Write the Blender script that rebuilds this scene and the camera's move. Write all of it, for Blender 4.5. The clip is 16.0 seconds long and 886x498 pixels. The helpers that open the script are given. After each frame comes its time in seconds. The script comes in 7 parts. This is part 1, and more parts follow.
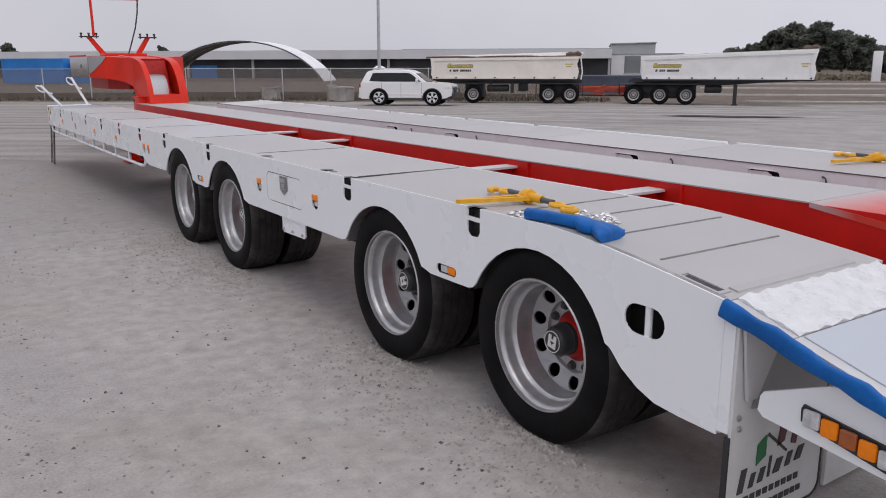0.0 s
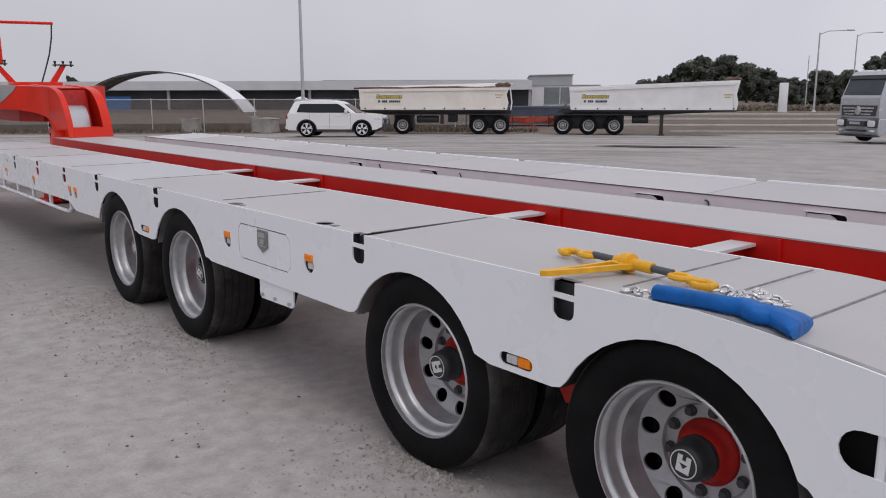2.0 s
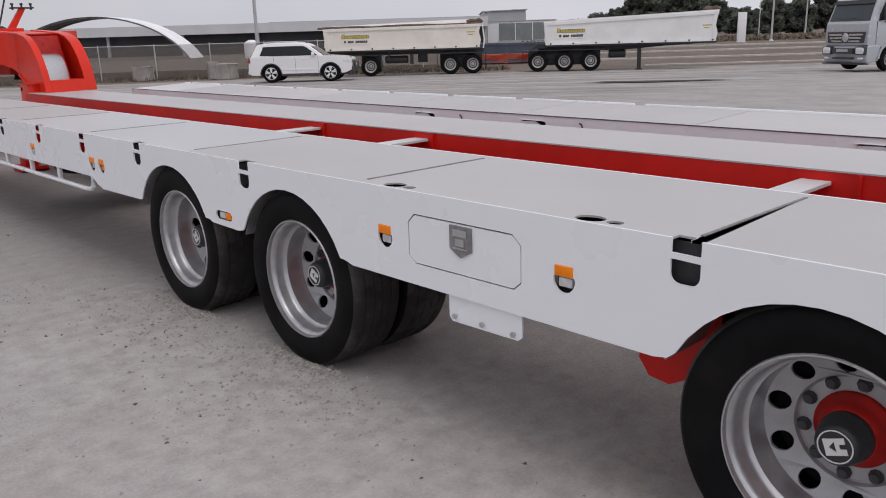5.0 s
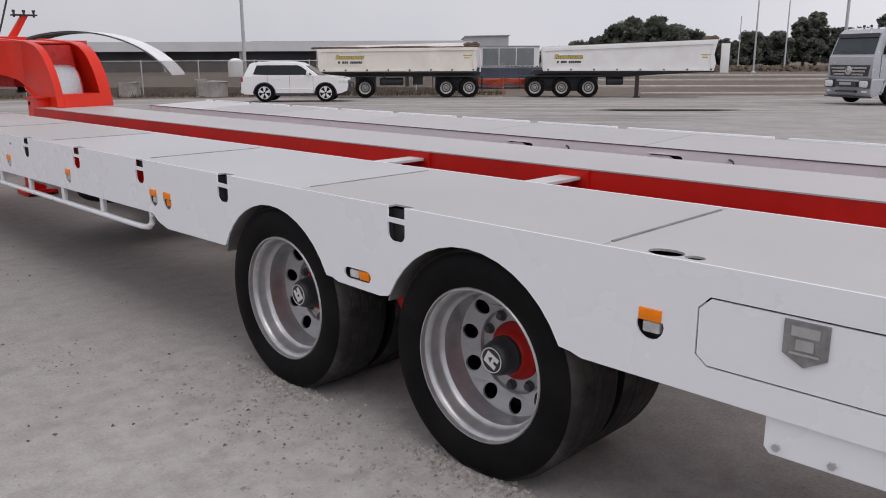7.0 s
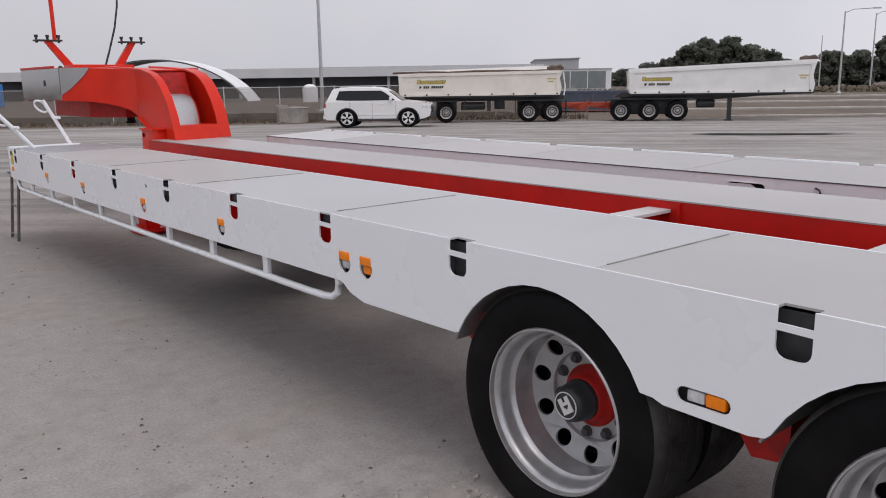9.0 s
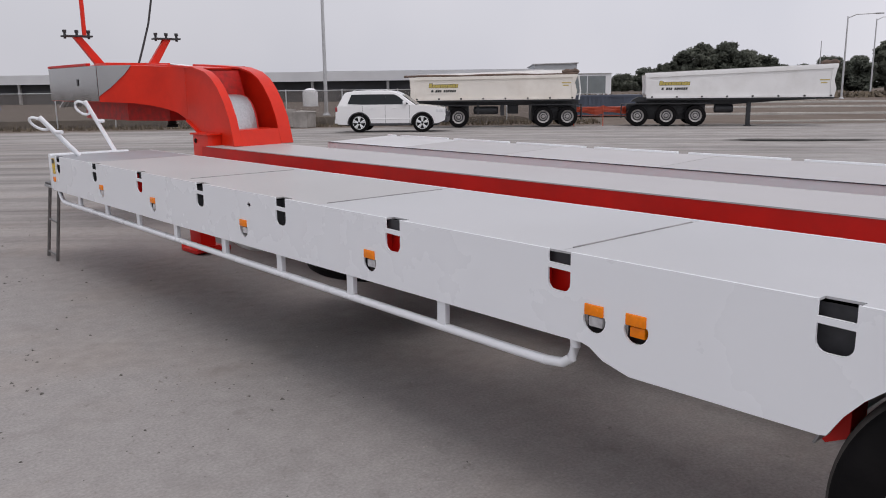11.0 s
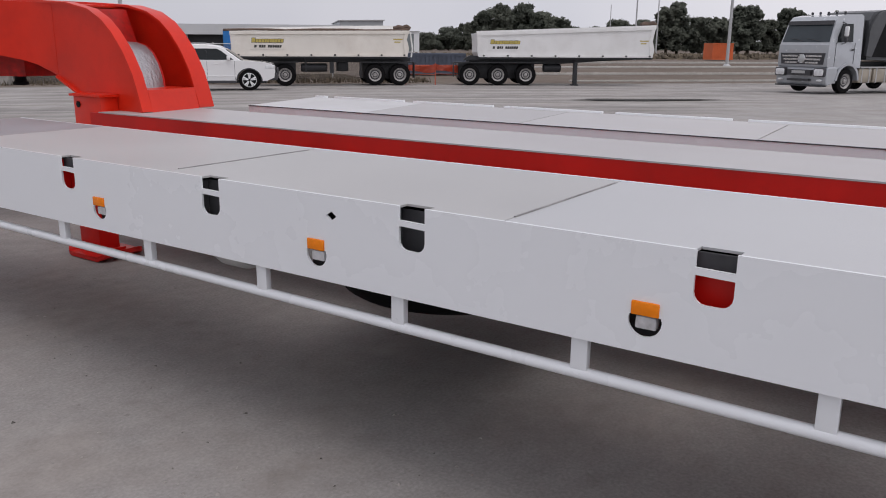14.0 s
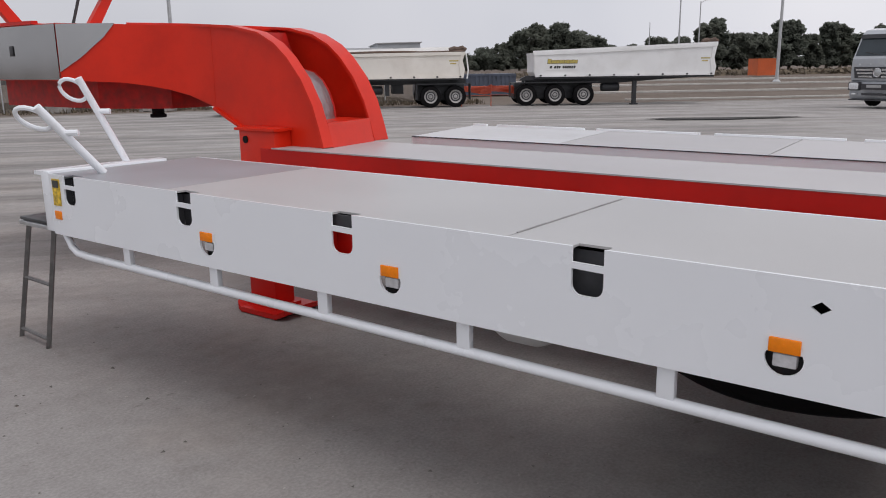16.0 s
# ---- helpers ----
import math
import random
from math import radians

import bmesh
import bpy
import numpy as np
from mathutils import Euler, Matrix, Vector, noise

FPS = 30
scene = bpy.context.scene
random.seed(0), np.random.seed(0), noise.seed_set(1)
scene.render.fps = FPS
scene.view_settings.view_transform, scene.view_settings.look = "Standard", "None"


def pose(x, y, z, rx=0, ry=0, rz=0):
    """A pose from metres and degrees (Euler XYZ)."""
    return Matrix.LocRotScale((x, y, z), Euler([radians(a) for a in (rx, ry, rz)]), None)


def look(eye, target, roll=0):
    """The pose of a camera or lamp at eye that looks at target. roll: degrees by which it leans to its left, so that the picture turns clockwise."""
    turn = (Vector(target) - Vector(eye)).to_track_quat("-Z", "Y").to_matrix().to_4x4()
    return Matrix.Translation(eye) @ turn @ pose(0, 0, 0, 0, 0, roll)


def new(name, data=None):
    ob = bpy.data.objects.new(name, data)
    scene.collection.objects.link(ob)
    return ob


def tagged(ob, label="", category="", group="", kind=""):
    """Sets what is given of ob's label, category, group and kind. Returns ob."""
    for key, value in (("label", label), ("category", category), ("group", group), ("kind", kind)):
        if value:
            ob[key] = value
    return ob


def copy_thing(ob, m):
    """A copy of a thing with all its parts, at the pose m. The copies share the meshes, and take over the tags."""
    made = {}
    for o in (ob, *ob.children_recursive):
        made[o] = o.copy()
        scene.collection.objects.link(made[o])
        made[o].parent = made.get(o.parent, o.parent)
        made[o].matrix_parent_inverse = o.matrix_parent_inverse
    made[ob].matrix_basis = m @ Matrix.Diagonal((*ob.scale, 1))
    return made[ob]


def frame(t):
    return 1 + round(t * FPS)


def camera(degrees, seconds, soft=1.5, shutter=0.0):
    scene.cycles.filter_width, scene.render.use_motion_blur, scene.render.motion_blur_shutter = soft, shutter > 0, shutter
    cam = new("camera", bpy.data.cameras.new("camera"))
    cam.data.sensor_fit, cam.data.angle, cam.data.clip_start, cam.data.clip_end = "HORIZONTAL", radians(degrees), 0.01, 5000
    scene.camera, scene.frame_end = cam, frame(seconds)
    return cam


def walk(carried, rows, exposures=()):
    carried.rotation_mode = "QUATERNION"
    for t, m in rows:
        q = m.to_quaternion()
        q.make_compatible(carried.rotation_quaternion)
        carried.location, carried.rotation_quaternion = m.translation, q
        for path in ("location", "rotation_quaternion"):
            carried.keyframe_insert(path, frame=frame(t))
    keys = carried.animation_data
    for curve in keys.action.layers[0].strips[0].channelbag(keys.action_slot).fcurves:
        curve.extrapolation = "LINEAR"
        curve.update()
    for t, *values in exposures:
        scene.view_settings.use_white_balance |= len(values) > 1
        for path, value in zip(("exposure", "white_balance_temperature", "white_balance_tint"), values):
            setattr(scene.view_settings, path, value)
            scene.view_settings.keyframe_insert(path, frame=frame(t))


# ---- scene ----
cam = camera(57.78, 16.0, soft=1.0)
PATH = [
    (0, (-2.103, -2.414, 1.565), (-1.0003, -0.8069, 1.1168), -0.10),
    (0.5, (-2.132, -2.212, 1.564), (-1.0000, -0.6232, 1.1220), -0.89),
    (1, (-2.011, -1.941, 1.543), (-0.8131, -0.3946, 1.1255), -1.12),
    (1.5, (-1.930, -1.635, 1.554), (-0.6987, -0.1056, 1.1739), -0.03),
    (2, (-1.964, -1.303, 1.545), (-0.6976, 0.1986, 1.1694), -0.08),
    (2.5, (-1.949, -1.025, 1.512), (-0.6094, 0.4046, 1.1111), 1.25),
    (3, (-1.963, -0.666, 1.521), (-0.6938, 0.8001, 1.0310), 0.07),
    (3.5, (-2.079, -0.374, 1.522), (-0.8046, 1.0748, 0.9974), -0.85),
    (6, (-1.923, 1.188, 1.506), (-0.5761, 2.5784, 1.0016), -1.47),
    (6.5, (-1.975, 1.535, 1.488), (-0.6403, 2.9475, 1.0144), -0.98),
    (7, (-1.955, 1.824, 1.482), (-0.5710, 3.1909, 1.0172), -0.19),
    (7.5, (-1.894, 2.170, 1.504), (-0.5923, 3.6231, 1.0618), -0.86),
    (8, (-1.932, 2.530, 1.479), (-0.6956, 4.0404, 1.0445), -0.83),
    (8.5, (-1.931, 2.773, 1.486), (-0.6322, 4.2320, 1.0565), -0.09),
    (9, (-1.867, 3.138, 1.497), (-0.5903, 4.6218, 1.0891), -0.82),
    (11.5, (-1.941, 4.811, 1.452), (-0.6382, 6.2771, 1.0613), -0.53),
    (12, (-1.836, 5.198, 1.444), (-0.5178, 6.6519, 1.0581), -0.53),
    (12.5, (-1.863, 5.527, 1.430), (-0.4986, 6.9298, 1.0183), -0.68),
    (13, (-1.858, 5.784, 1.422), (-0.3458, 7.0185, 0.9881), 0.52),
    (13.5, (-1.783, 6.114, 1.421), (-0.2400, 7.2975, 0.9516), -0.27),
    (14, (-1.831, 6.471, 1.408), (-0.2380, 7.5731, 0.9117), 0.35),
    (14.5, (-1.879, 6.765, 1.408), (-0.2341, 7.7831, 0.9019), 2.44),
    (15, (-1.868, 7.148, 1.433), (-0.3754, 8.3796, 0.9279), -1.19),
    (15.5, (-1.903, 7.506, 1.421), (-0.4259, 8.7663, 0.9430), -1.77),
    (16, (-1.865, 7.805, 1.419), (-0.3106, 8.9818, 0.9706), -0.72),
]
walk(cam, [(t, look(eye, target, roll)) for t, eye, target, roll in PATH], exposures=((0.0, 0.0, 6500, 16), (1.0, -0.02, 6500, 16), (2.0, -0.08, 6500, 16), (2.8, 0.0, 6500, 16), (3.5, 0.0, 6500, 16), (6.0, 0.02, 6610, 15), (9.0, 0.02, 6610, 15), (12.0, 0.0, 6540, 15.5), (13.0, -0.04, 6540, 15.5), (14.0, -0.05, 6540, 15.5), (14.5, 0.0, 6545, 15), (15.5, 0.0, 6550, 13.5), (16.0, 0.0, 6550, 13.5)))


# ---- world and light ----
world = bpy.data.worlds.new("overcast_sky")
scene.world = world
world.use_nodes = True
_wn, _wl = world.node_tree.nodes, world.node_tree.links
_bg = _wn["Background"]
_sky = _wn.new("ShaderNodeTexSky")
_sky.sky_type = 'NISHITA'
_sky.sun_disc = False
_sky.sun_elevation = radians(58)
_sky.sun_rotation = radians(198)
_sky.air_density, _sky.dust_density = 1.0, 4.0
_dim = _wn.new("ShaderNodeMix"); _dim.data_type = 'RGBA'; _dim.blend_type = 'MULTIPLY'
_dim.inputs[0].default_value = 1.0
_dim.inputs[7].default_value = (0.06, 0.06, 0.06, 1)
_wl.new(_sky.outputs[0], _dim.inputs[6])
# cloud deck: grey with faint broad mottling, a little darker overhead to one side
_tc = _wn.new("ShaderNodeTexCoord")
_cn = _wn.new("ShaderNodeTexNoise"); _cn.inputs["Scale"].default_value = 1.6; _cn.inputs["Detail"].default_value = 4
_wl.new(_tc.outputs["Generated"], _cn.inputs["Vector"])
_cr = _wn.new("ShaderNodeValToRGB")
_cr.color_ramp.elements[0].position, _cr.color_ramp.elements[0].color = 0.30, (0.575, 0.605, 0.665, 1)
_cr.color_ramp.elements[1].position, _cr.color_ramp.elements[1].color = 0.72, (0.80, 0.81, 0.84, 1)
_wl.new(_cn.outputs[0], _cr.inputs[0])
_mix = _wn.new("ShaderNodeMix"); _mix.data_type = 'RGBA'; _mix.inputs[0].default_value = 0.9
# brighter cloud towards the hidden sun
_vd = _wn.new("ShaderNodeVectorMath"); _vd.operation = 'DOT_PRODUCT'; _vd.inputs[1].default_value = (0.35, -0.75, 0.55)
_wl.new(_tc.outputs["Generated"], _vd.inputs[0])
_vm = _wn.new("ShaderNodeMapRange"); _vm.inputs[1].default_value, _vm.inputs[2].default_value = -0.9, 0.9
_vm.inputs[3].default_value, _vm.inputs[4].default_value = 0.80, 1.36
_wl.new(_vd.outputs["Value"], _vm.inputs[0])
_cm = _wn.new("ShaderNodeMix"); _cm.data_type = 'RGBA'; _cm.blend_type = 'MULTIPLY'; _cm.inputs[0].default_value = 1.0
_wl.new(_cr.outputs[0], _cm.inputs[6]); _wl.new(_vm.outputs[0], _cm.inputs[7])
_wl.new(_dim.outputs[2], _mix.inputs[6]); _wl.new(_cm.outputs[2], _mix.inputs[7])
_wl.new(_mix.outputs[2], _bg.inputs["Color"])
_bg.inputs["Strength"].default_value = 1.0
_sun = bpy.data.lights.new("sun", 'SUN')
_sun.energy, _sun.angle, _sun.color = 0.78, radians(40), (1.0, 0.97, 0.93)
sun = new("sun", _sun)
sun.matrix_world = look((-3, -9, 26), (0, 0, 0))


# ---- materials ----
def mat(name, base, rough=0.5, metal=0.0, vary=0.08, scale=6.0, bump=0.0, bump_scale=60.0, dirt=None, dirt_amount=0.0,
        dirt_scale=1.5, coat=0.0, spec=0.5, each=0.0):
    m = bpy.data.materials.new(name)
    m.use_nodes = True
    nt = m.node_tree
    n, l = nt.nodes, nt.links
    b = n["Principled BSDF"]
    b.inputs["Metallic"].default_value = metal
    b.inputs["Coat Weight"].default_value = coat
    b.inputs["Specular IOR Level"].default_value = spec
    tc = n.new("ShaderNodeTexCoord")
    ns = n.new("ShaderNodeTexNoise"); ns.inputs["Scale"].default_value = scale; ns.inputs["Detail"].default_value = 6
    l.new(tc.outputs["Object"], ns.inputs["Vector"])
    ramp = n.new("ShaderNodeValToRGB")
    lo = [max(0, c * (1 - vary)) for c in base]; hi = [min(1, c * (1 + vary)) for c in base]
    ramp.color_ramp.elements[0].position, ramp.color_ramp.elements[0].color = 0.3, (*lo, 1)
    ramp.color_ramp.elements[1].position, ramp.color_ramp.elements[1].color = 0.7, (*hi, 1)
    l.new(ns.outputs[0], ramp.inputs[0])
    col = ramp.outputs[0]
    if dirt is not None:
        dn = n.new("ShaderNodeTexNoise"); dn.inputs["Scale"].default_value = dirt_scale; dn.inputs["Detail"].default_value = 9
        dn.inputs["Roughness"].default_value = 0.65
        l.new(tc.outputs["Object"], dn.inputs["Vector"])
        dr = n.new("ShaderNodeMapRange"); dr.inputs[1].default_value, dr.inputs[2].default_value = 0.45, 0.75
        dr.inputs[3].default_value, dr.inputs[4].default_value = 0.0, dirt_amount
        l.new(dn.outputs[0], dr.inputs[0])
        mx = n.new("ShaderNodeMix"); mx.data_type = 'RGBA'
        l.new(dr.outputs[0], mx.inputs[0]); l.new(col, mx.inputs[6]); mx.inputs[7].default_value = (*dirt, 1)
        col = mx.outputs[2]
    if each:
        oi = n.new("ShaderNodeObjectInfo")
        er = n.new("ShaderNodeMapRange"); er.inputs[3].default_value, er.inputs[4].default_value = 1 - each, 1 + each
        l.new(oi.outputs["Random"], er.inputs[0])
        em = n.new("ShaderNodeMix"); em.data_type = 'RGBA'; em.blend_type = 'MULTIPLY'; em.inputs[0].default_value = 1.0
        l.new(col, em.inputs[6]); l.new(er.outputs[0], em.inputs[7])
        col = em.outputs[2]
    l.new(col, b.inputs["Base Color"])
    rr = n.new("ShaderNodeMapRange"); rr.inputs[3].default_value, rr.inputs[4].default_value = max(0.02, rough - 0.07), min(1, rough + 0.07)
    l.new(ns.outputs[0], rr.inputs[0]); l.new(rr.outputs[0], b.inputs["Roughness"])
    if bump > 0:
        bn = n.new("ShaderNodeTexNoise"); bn.inputs["Scale"].default_value = bump_scale; bn.inputs["Detail"].default_value = 5
        l.new(tc.outputs["Object"], bn.inputs["Vector"])
        bp = n.new("ShaderNodeBump"); bp.inputs["Strength"].default_value = bump; bp.inputs["Distance"].default_value = 0.01
        l.new(bn.outputs[0], bp.inputs["Height"]); l.new(bp.outputs[0], b.inputs["Normal"])
    return m


WHITE = mat("white_gloss_paint", (0.835, 0.855, 0.88), 0.28, vary=0.006, scale=2.0, dirt=(0.55, 0.53, 0.50), dirt_amount=0.035, dirt_scale=3.0, coat=0.2)
DECK = mat("deck_grey_white_paint", (0.43, 0.425, 0.42), 0.42, each=0.07, vary=0.07, scale=1.3, bump=0.10, bump_scale=140, dirt=(0.42, 0.41, 0.40), dirt_amount=0.35, dirt_scale=1.1)
# front deck plate: a darker, bluer grey than the others
DECKF = mat("deck_darker_grey_paint", (0.31, 0.316, 0.335), 0.42, vary=0.14, scale=2.0, bump=0.05, bump_scale=120, dirt=(0.27, 0.265, 0.26), dirt_amount=0.5, dirt_scale=2.5)
DECKC = mat("deck_fresh_grey_paint", (0.465, 0.47, 0.48), 0.36, each=0.02, vary=0.05, scale=1.3, bump=0.08, bump_scale=140, dirt=(0.42, 0.42, 0.42), dirt_amount=0.3, dirt_scale=1.1)
DECKW = mat("deck_clean_white_paint", (0.56, 0.56, 0.565), 0.4, vary=0.03, scale=1.5, bump=0.05, bump_scale=140, dirt=(0.40, 0.39, 0.38), dirt_amount=0.45, dirt_scale=3.0)
SPINE = mat("spine_pinkish_grey_paint", (0.45, 0.436, 0.436), 0.42, each=0.05, vary=0.05, scale=1.2, bump=0.06, bump_scale=140, dirt=(0.36, 0.33, 0.33), dirt_amount=0.35, dirt_scale=0.9)
RED = mat("red_gloss_paint", (0.60, 0.010, 0.005), 0.42, vary=0.10, scale=2.5, dirt=(0.30, 0.008, 0.005), dirt_amount=0.35, dirt_scale=4.0, spec=0.3)
REDN = mat("neck_red_gloss_paint", (0.70, 0.026, 0.008), 0.34, vary=0.10, scale=2.0, dirt=(0.42, 0.014, 0.006), dirt_amount=0.5, dirt_scale=2.2, spec=0.28)
# darker copy of the red: grime, plus painted shade inside wheels and neck
HUBRED = mat("grimy_shaded_red_paint", (0.46, 0.012, 0.008), 0.5, vary=0.25, scale=12, dirt=(0.06, 0.02, 0.015), dirt_amount=0.6, dirt_scale=14, spec=0.3)
RUBBER = mat("tyre_rubber", (0.0055, 0.0052, 0.0058), 0.62, vary=0.25, scale=9, bump=0.15, bump_scale=50, dirt=(0.045, 0.041, 0.038), dirt_amount=0.12, dirt_scale=5, spec=0.10)
RIM = mat("silver_painted_steel", (0.52, 0.52, 0.53), 0.34, metal=0.75, vary=0.14, scale=14, bump=0.06, bump_scale=30, dirt=(0.25, 0.24, 0.23), dirt_amount=0.35, dirt_scale=9)
RIMD = mat("dull_disc_steel", (0.42, 0.42, 0.43), 0.44, metal=0.45, vary=0.10, scale=5, dirt=(0.20, 0.19, 0.18), dirt_amount=0.45, dirt_scale=9)
TREAD = mat("dusty_tyre_tread", (0.034, 0.032, 0.031), 0.8, vary=0.25, scale=9, bump=0.25, bump_scale=40, dirt=(0.14, 0.13, 0.122), dirt_amount=0.75, dirt_scale=3.5, spec=0.15)
LINER = mat("scuffed_liner_sheet", (0.30, 0.30, 0.305), 0.5, metal=0.4, vary=0.25, scale=5, dirt=(0.12, 0.11, 0.105), dirt_amount=0.6, dirt_scale=6)
# near-black for the king pin, and for painted shade in holes and recesses
DARK = mat("dark_parts_and_shade", (0.015, 0.015, 0.016), 0.8, vary=0.2, spec=0.08)
POCKET = mat("dark_grey_liner", (0.06, 0.06, 0.065), 0.6, vary=0.2, scale=20, spec=0.25)
BLACKP = mat("black_plastic", (0.025, 0.025, 0.027), 0.4, vary=0.15)
STEEL = mat("galvanised_steel", (0.55, 0.56, 0.57), 0.35, metal=0.9, vary=0.10, scale=25)
STAIN = mat("polished_stainless", (0.41, 0.405, 0.40), 0.14, metal=1.0, vary=0.06, scale=3)
CHEQ = mat("chequer_aluminium", (0.50, 0.50, 0.51), 0.36, metal=0.95, vary=0.08, scale=40, bump=0.6, bump_scale=45)
CHROME = mat("bright_chain_zinc", (0.66, 0.66, 0.66), 0.25, metal=1.0, vary=0.1, scale=40)
YELLOW = mat("yellow_enamel", (0.80, 0.40, 0.01), 0.42, vary=0.10, scale=15, dirt=(0.35, 0.2, 0.03), dirt_amount=0.4, dirt_scale=18)
BLUEW = mat("blue_plastic_wrap", (0.001, 0.098, 0.36), 0.45, vary=0.2, scale=10, bump=0.7, bump_scale=22, dirt=(0.004, 0.15, 0.46), dirt_amount=0.5, dirt_scale=12, spec=0.25)
AMBER = mat("amber_reflector", (0.95, 0.24, 0.003), 0.25, vary=0.08, scale=60, spec=0.35)
LENS = mat("clear_lamp_lens", (0.55, 0.55, 0.56), 0.12, vary=0.25, scale=35, coat=0.8)
REDL = mat("red_lamp_lens", (0.30, 0.015, 0.02), 0.2, vary=0.2, scale=30, coat=0.6)
BADGE = mat("cast_pewter_badge", (0.30, 0.30, 0.30), 0.38, metal=0.8, vary=0.25, scale=30)
LETTER = mat("worn_dark_lettering", (0.05, 0.05, 0.045), 0.6)
GOLD = mat("gold_olive_lettering", (0.50, 0.40, 0.10), 0.5)
GREENP = mat("green_flag_print", (0.02, 0.16, 0.06), 0.5)
MAROON = mat("maroon_flag_print", (0.10, 0.03, 0.04), 0.5)
FLAP = mat("white_rubber_flap", (0.66, 0.66, 0.65), 0.5, vary=0.06, dirt=(0.4, 0.38, 0.36), dirt_amount=0.4, dirt_scale=4)
TUBW = mat("aged_white_tub_paint", (0.80, 0.76, 0.69), 0.45, vary=0.05, scale=0.8, dirt=(0.50, 0.42, 0.34), dirt_amount=0.35, dirt_scale=0.9)
TUBW2 = mat("white_tub_paint", (0.82, 0.82, 0.81), 0.4, vary=0.03, scale=0.8, dirt=(0.5, 0.47, 0.43), dirt_amount=0.3, dirt_scale=0.9)
CHASSIS = mat("black_chassis_paint", (0.022, 0.023, 0.026), 0.5, vary=0.2)
CARW = mat("white_car_paint", (0.80, 0.80, 0.80), 0.16, vary=0.01, coat=0.8)
CABS = mat("silver_cab_paint", (0.42, 0.44, 0.465), 0.25, metal=0.25, vary=0.03, coat=0.5)
SCREEN = mat("grey_windscreen_glass", (0.045, 0.058, 0.068), 0.10, vary=0.15, scale=0.8, spec=0.35)
LAMPW = mat("bright_lamp_glass", (0.72, 0.73, 0.74), 0.15, vary=0.15, scale=8, coat=0.6)
GLASSD = mat("dark_tinted_glass", (0.015, 0.018, 0.02), 0.12, vary=0.1, spec=0.25)
GREYTUB = mat("grey_steel_tub", (0.085, 0.09, 0.096), 0.45, metal=0.2, vary=0.12, scale=1.0)
TARP = mat("grey_tarp_vinyl", (0.066, 0.069, 0.074), 0.5, vary=0.2, scale=2.0, bump=0.3, bump_scale=6)
TARPB = mat("brown_rolled_tarp", (0.125, 0.085, 0.065), 0.8, vary=0.35, scale=4.0, bump=0.6, bump_scale=8)
BLUEC = mat("blue_container_paint", (0.02, 0.21, 0.58), 0.5, vary=0.12, scale=0.6)
FARRIM = mat("dusty_grey_rim", (0.36, 0.35, 0.34), 0.55, metal=0.3, vary=0.2, scale=8)
BLUED = mat("dull_blue_steel", (0.075, 0.09, 0.125), 0.6, vary=0.2, scale=1.2)
ORANGEC = mat("orange_box_paint", (0.60, 0.12, 0.03), 0.5, vary=0.12, scale=0.7)
SHEDR = mat("weathered_sheet_roof", (0.40, 0.42, 0.44), 0.5, vary=0.08, scale=0.3)
SEAM = mat("grimy_weld_seam", (0.19, 0.185, 0.18), 0.6, vary=0.3, scale=25)
SEAML = mat("pale_weld_seam", (0.29, 0.285, 0.28), 0.6, vary=0.35, scale=6)
FASCIA = mat("pale_fascia_sheet", (0.60, 0.61, 0.62), 0.55, vary=0.06, scale=0.3)
# near-black wall colour with the shade of the open shed front painted in
SHEDW = mat("shade_dark_shed_wall", (0.055, 0.058, 0.065), 0.8, vary=0.35, scale=0.25)
SHEDL = mat("pale_shed_wall", (0.42, 0.42, 0.42), 0.6, vary=0.10, scale=0.3)
CANVAS = mat("white_dome_canvas", (0.80, 0.81, 0.82), 0.6, vary=0.04, scale=0.5)
CANVASD = mat("dark_dome_lining", (0.05, 0.055, 0.05), 0.7, vary=0.4, scale=0.8)
POLE = mat("galvanised_pole", (0.48, 0.49, 0.50), 0.5, metal=0.4, vary=0.08)
KERB = mat("pale_concrete_kerb", (0.45, 0.43, 0.40), 0.85, vary=0.15, scale=1.5)
BARK = mat("tree_bark", (0.09, 0.07, 0.05), 0.9, vary=0.3, scale=3)
LEAF = mat("dull_green_leaf", (0.092, 0.102, 0.082), 0.8, vary=0.5, scale=0.35, spec=0.15)
LEAF2 = mat("olive_leaf", (0.098, 0.106, 0.084), 0.8, vary=0.5, scale=0.35, spec=0.15)
STONE = mat("pale_gravel", (0.34, 0.318, 0.295), 0.9, vary=0.4, scale=40.0)
DULLS = mat("dull_dark_steel", (0.17, 0.165, 0.16), 0.45, metal=0.6, vary=0.2, scale=20)
GRIT = mat("dark_grit", (0.13, 0.12, 0.11), 0.9, vary=0.4, scale=40.0, spec=0.2)
WET = mat("wet_dark_patch", (0.045, 0.042, 0.038), 0.9, vary=0.3, scale=1.0)
REDB = mat("orange_red_barrier", (0.55, 0.10, 0.05), 0.5, vary=0.15, scale=1.0)
SCRUB = mat("dry_scrub", (0.12, 0.095, 0.065), 0.9, vary=0.4, scale=1.5)
RUBBLE = mat("broken_concrete", (0.30, 0.28, 0.26), 0.9, vary=0.25, scale=2.0)



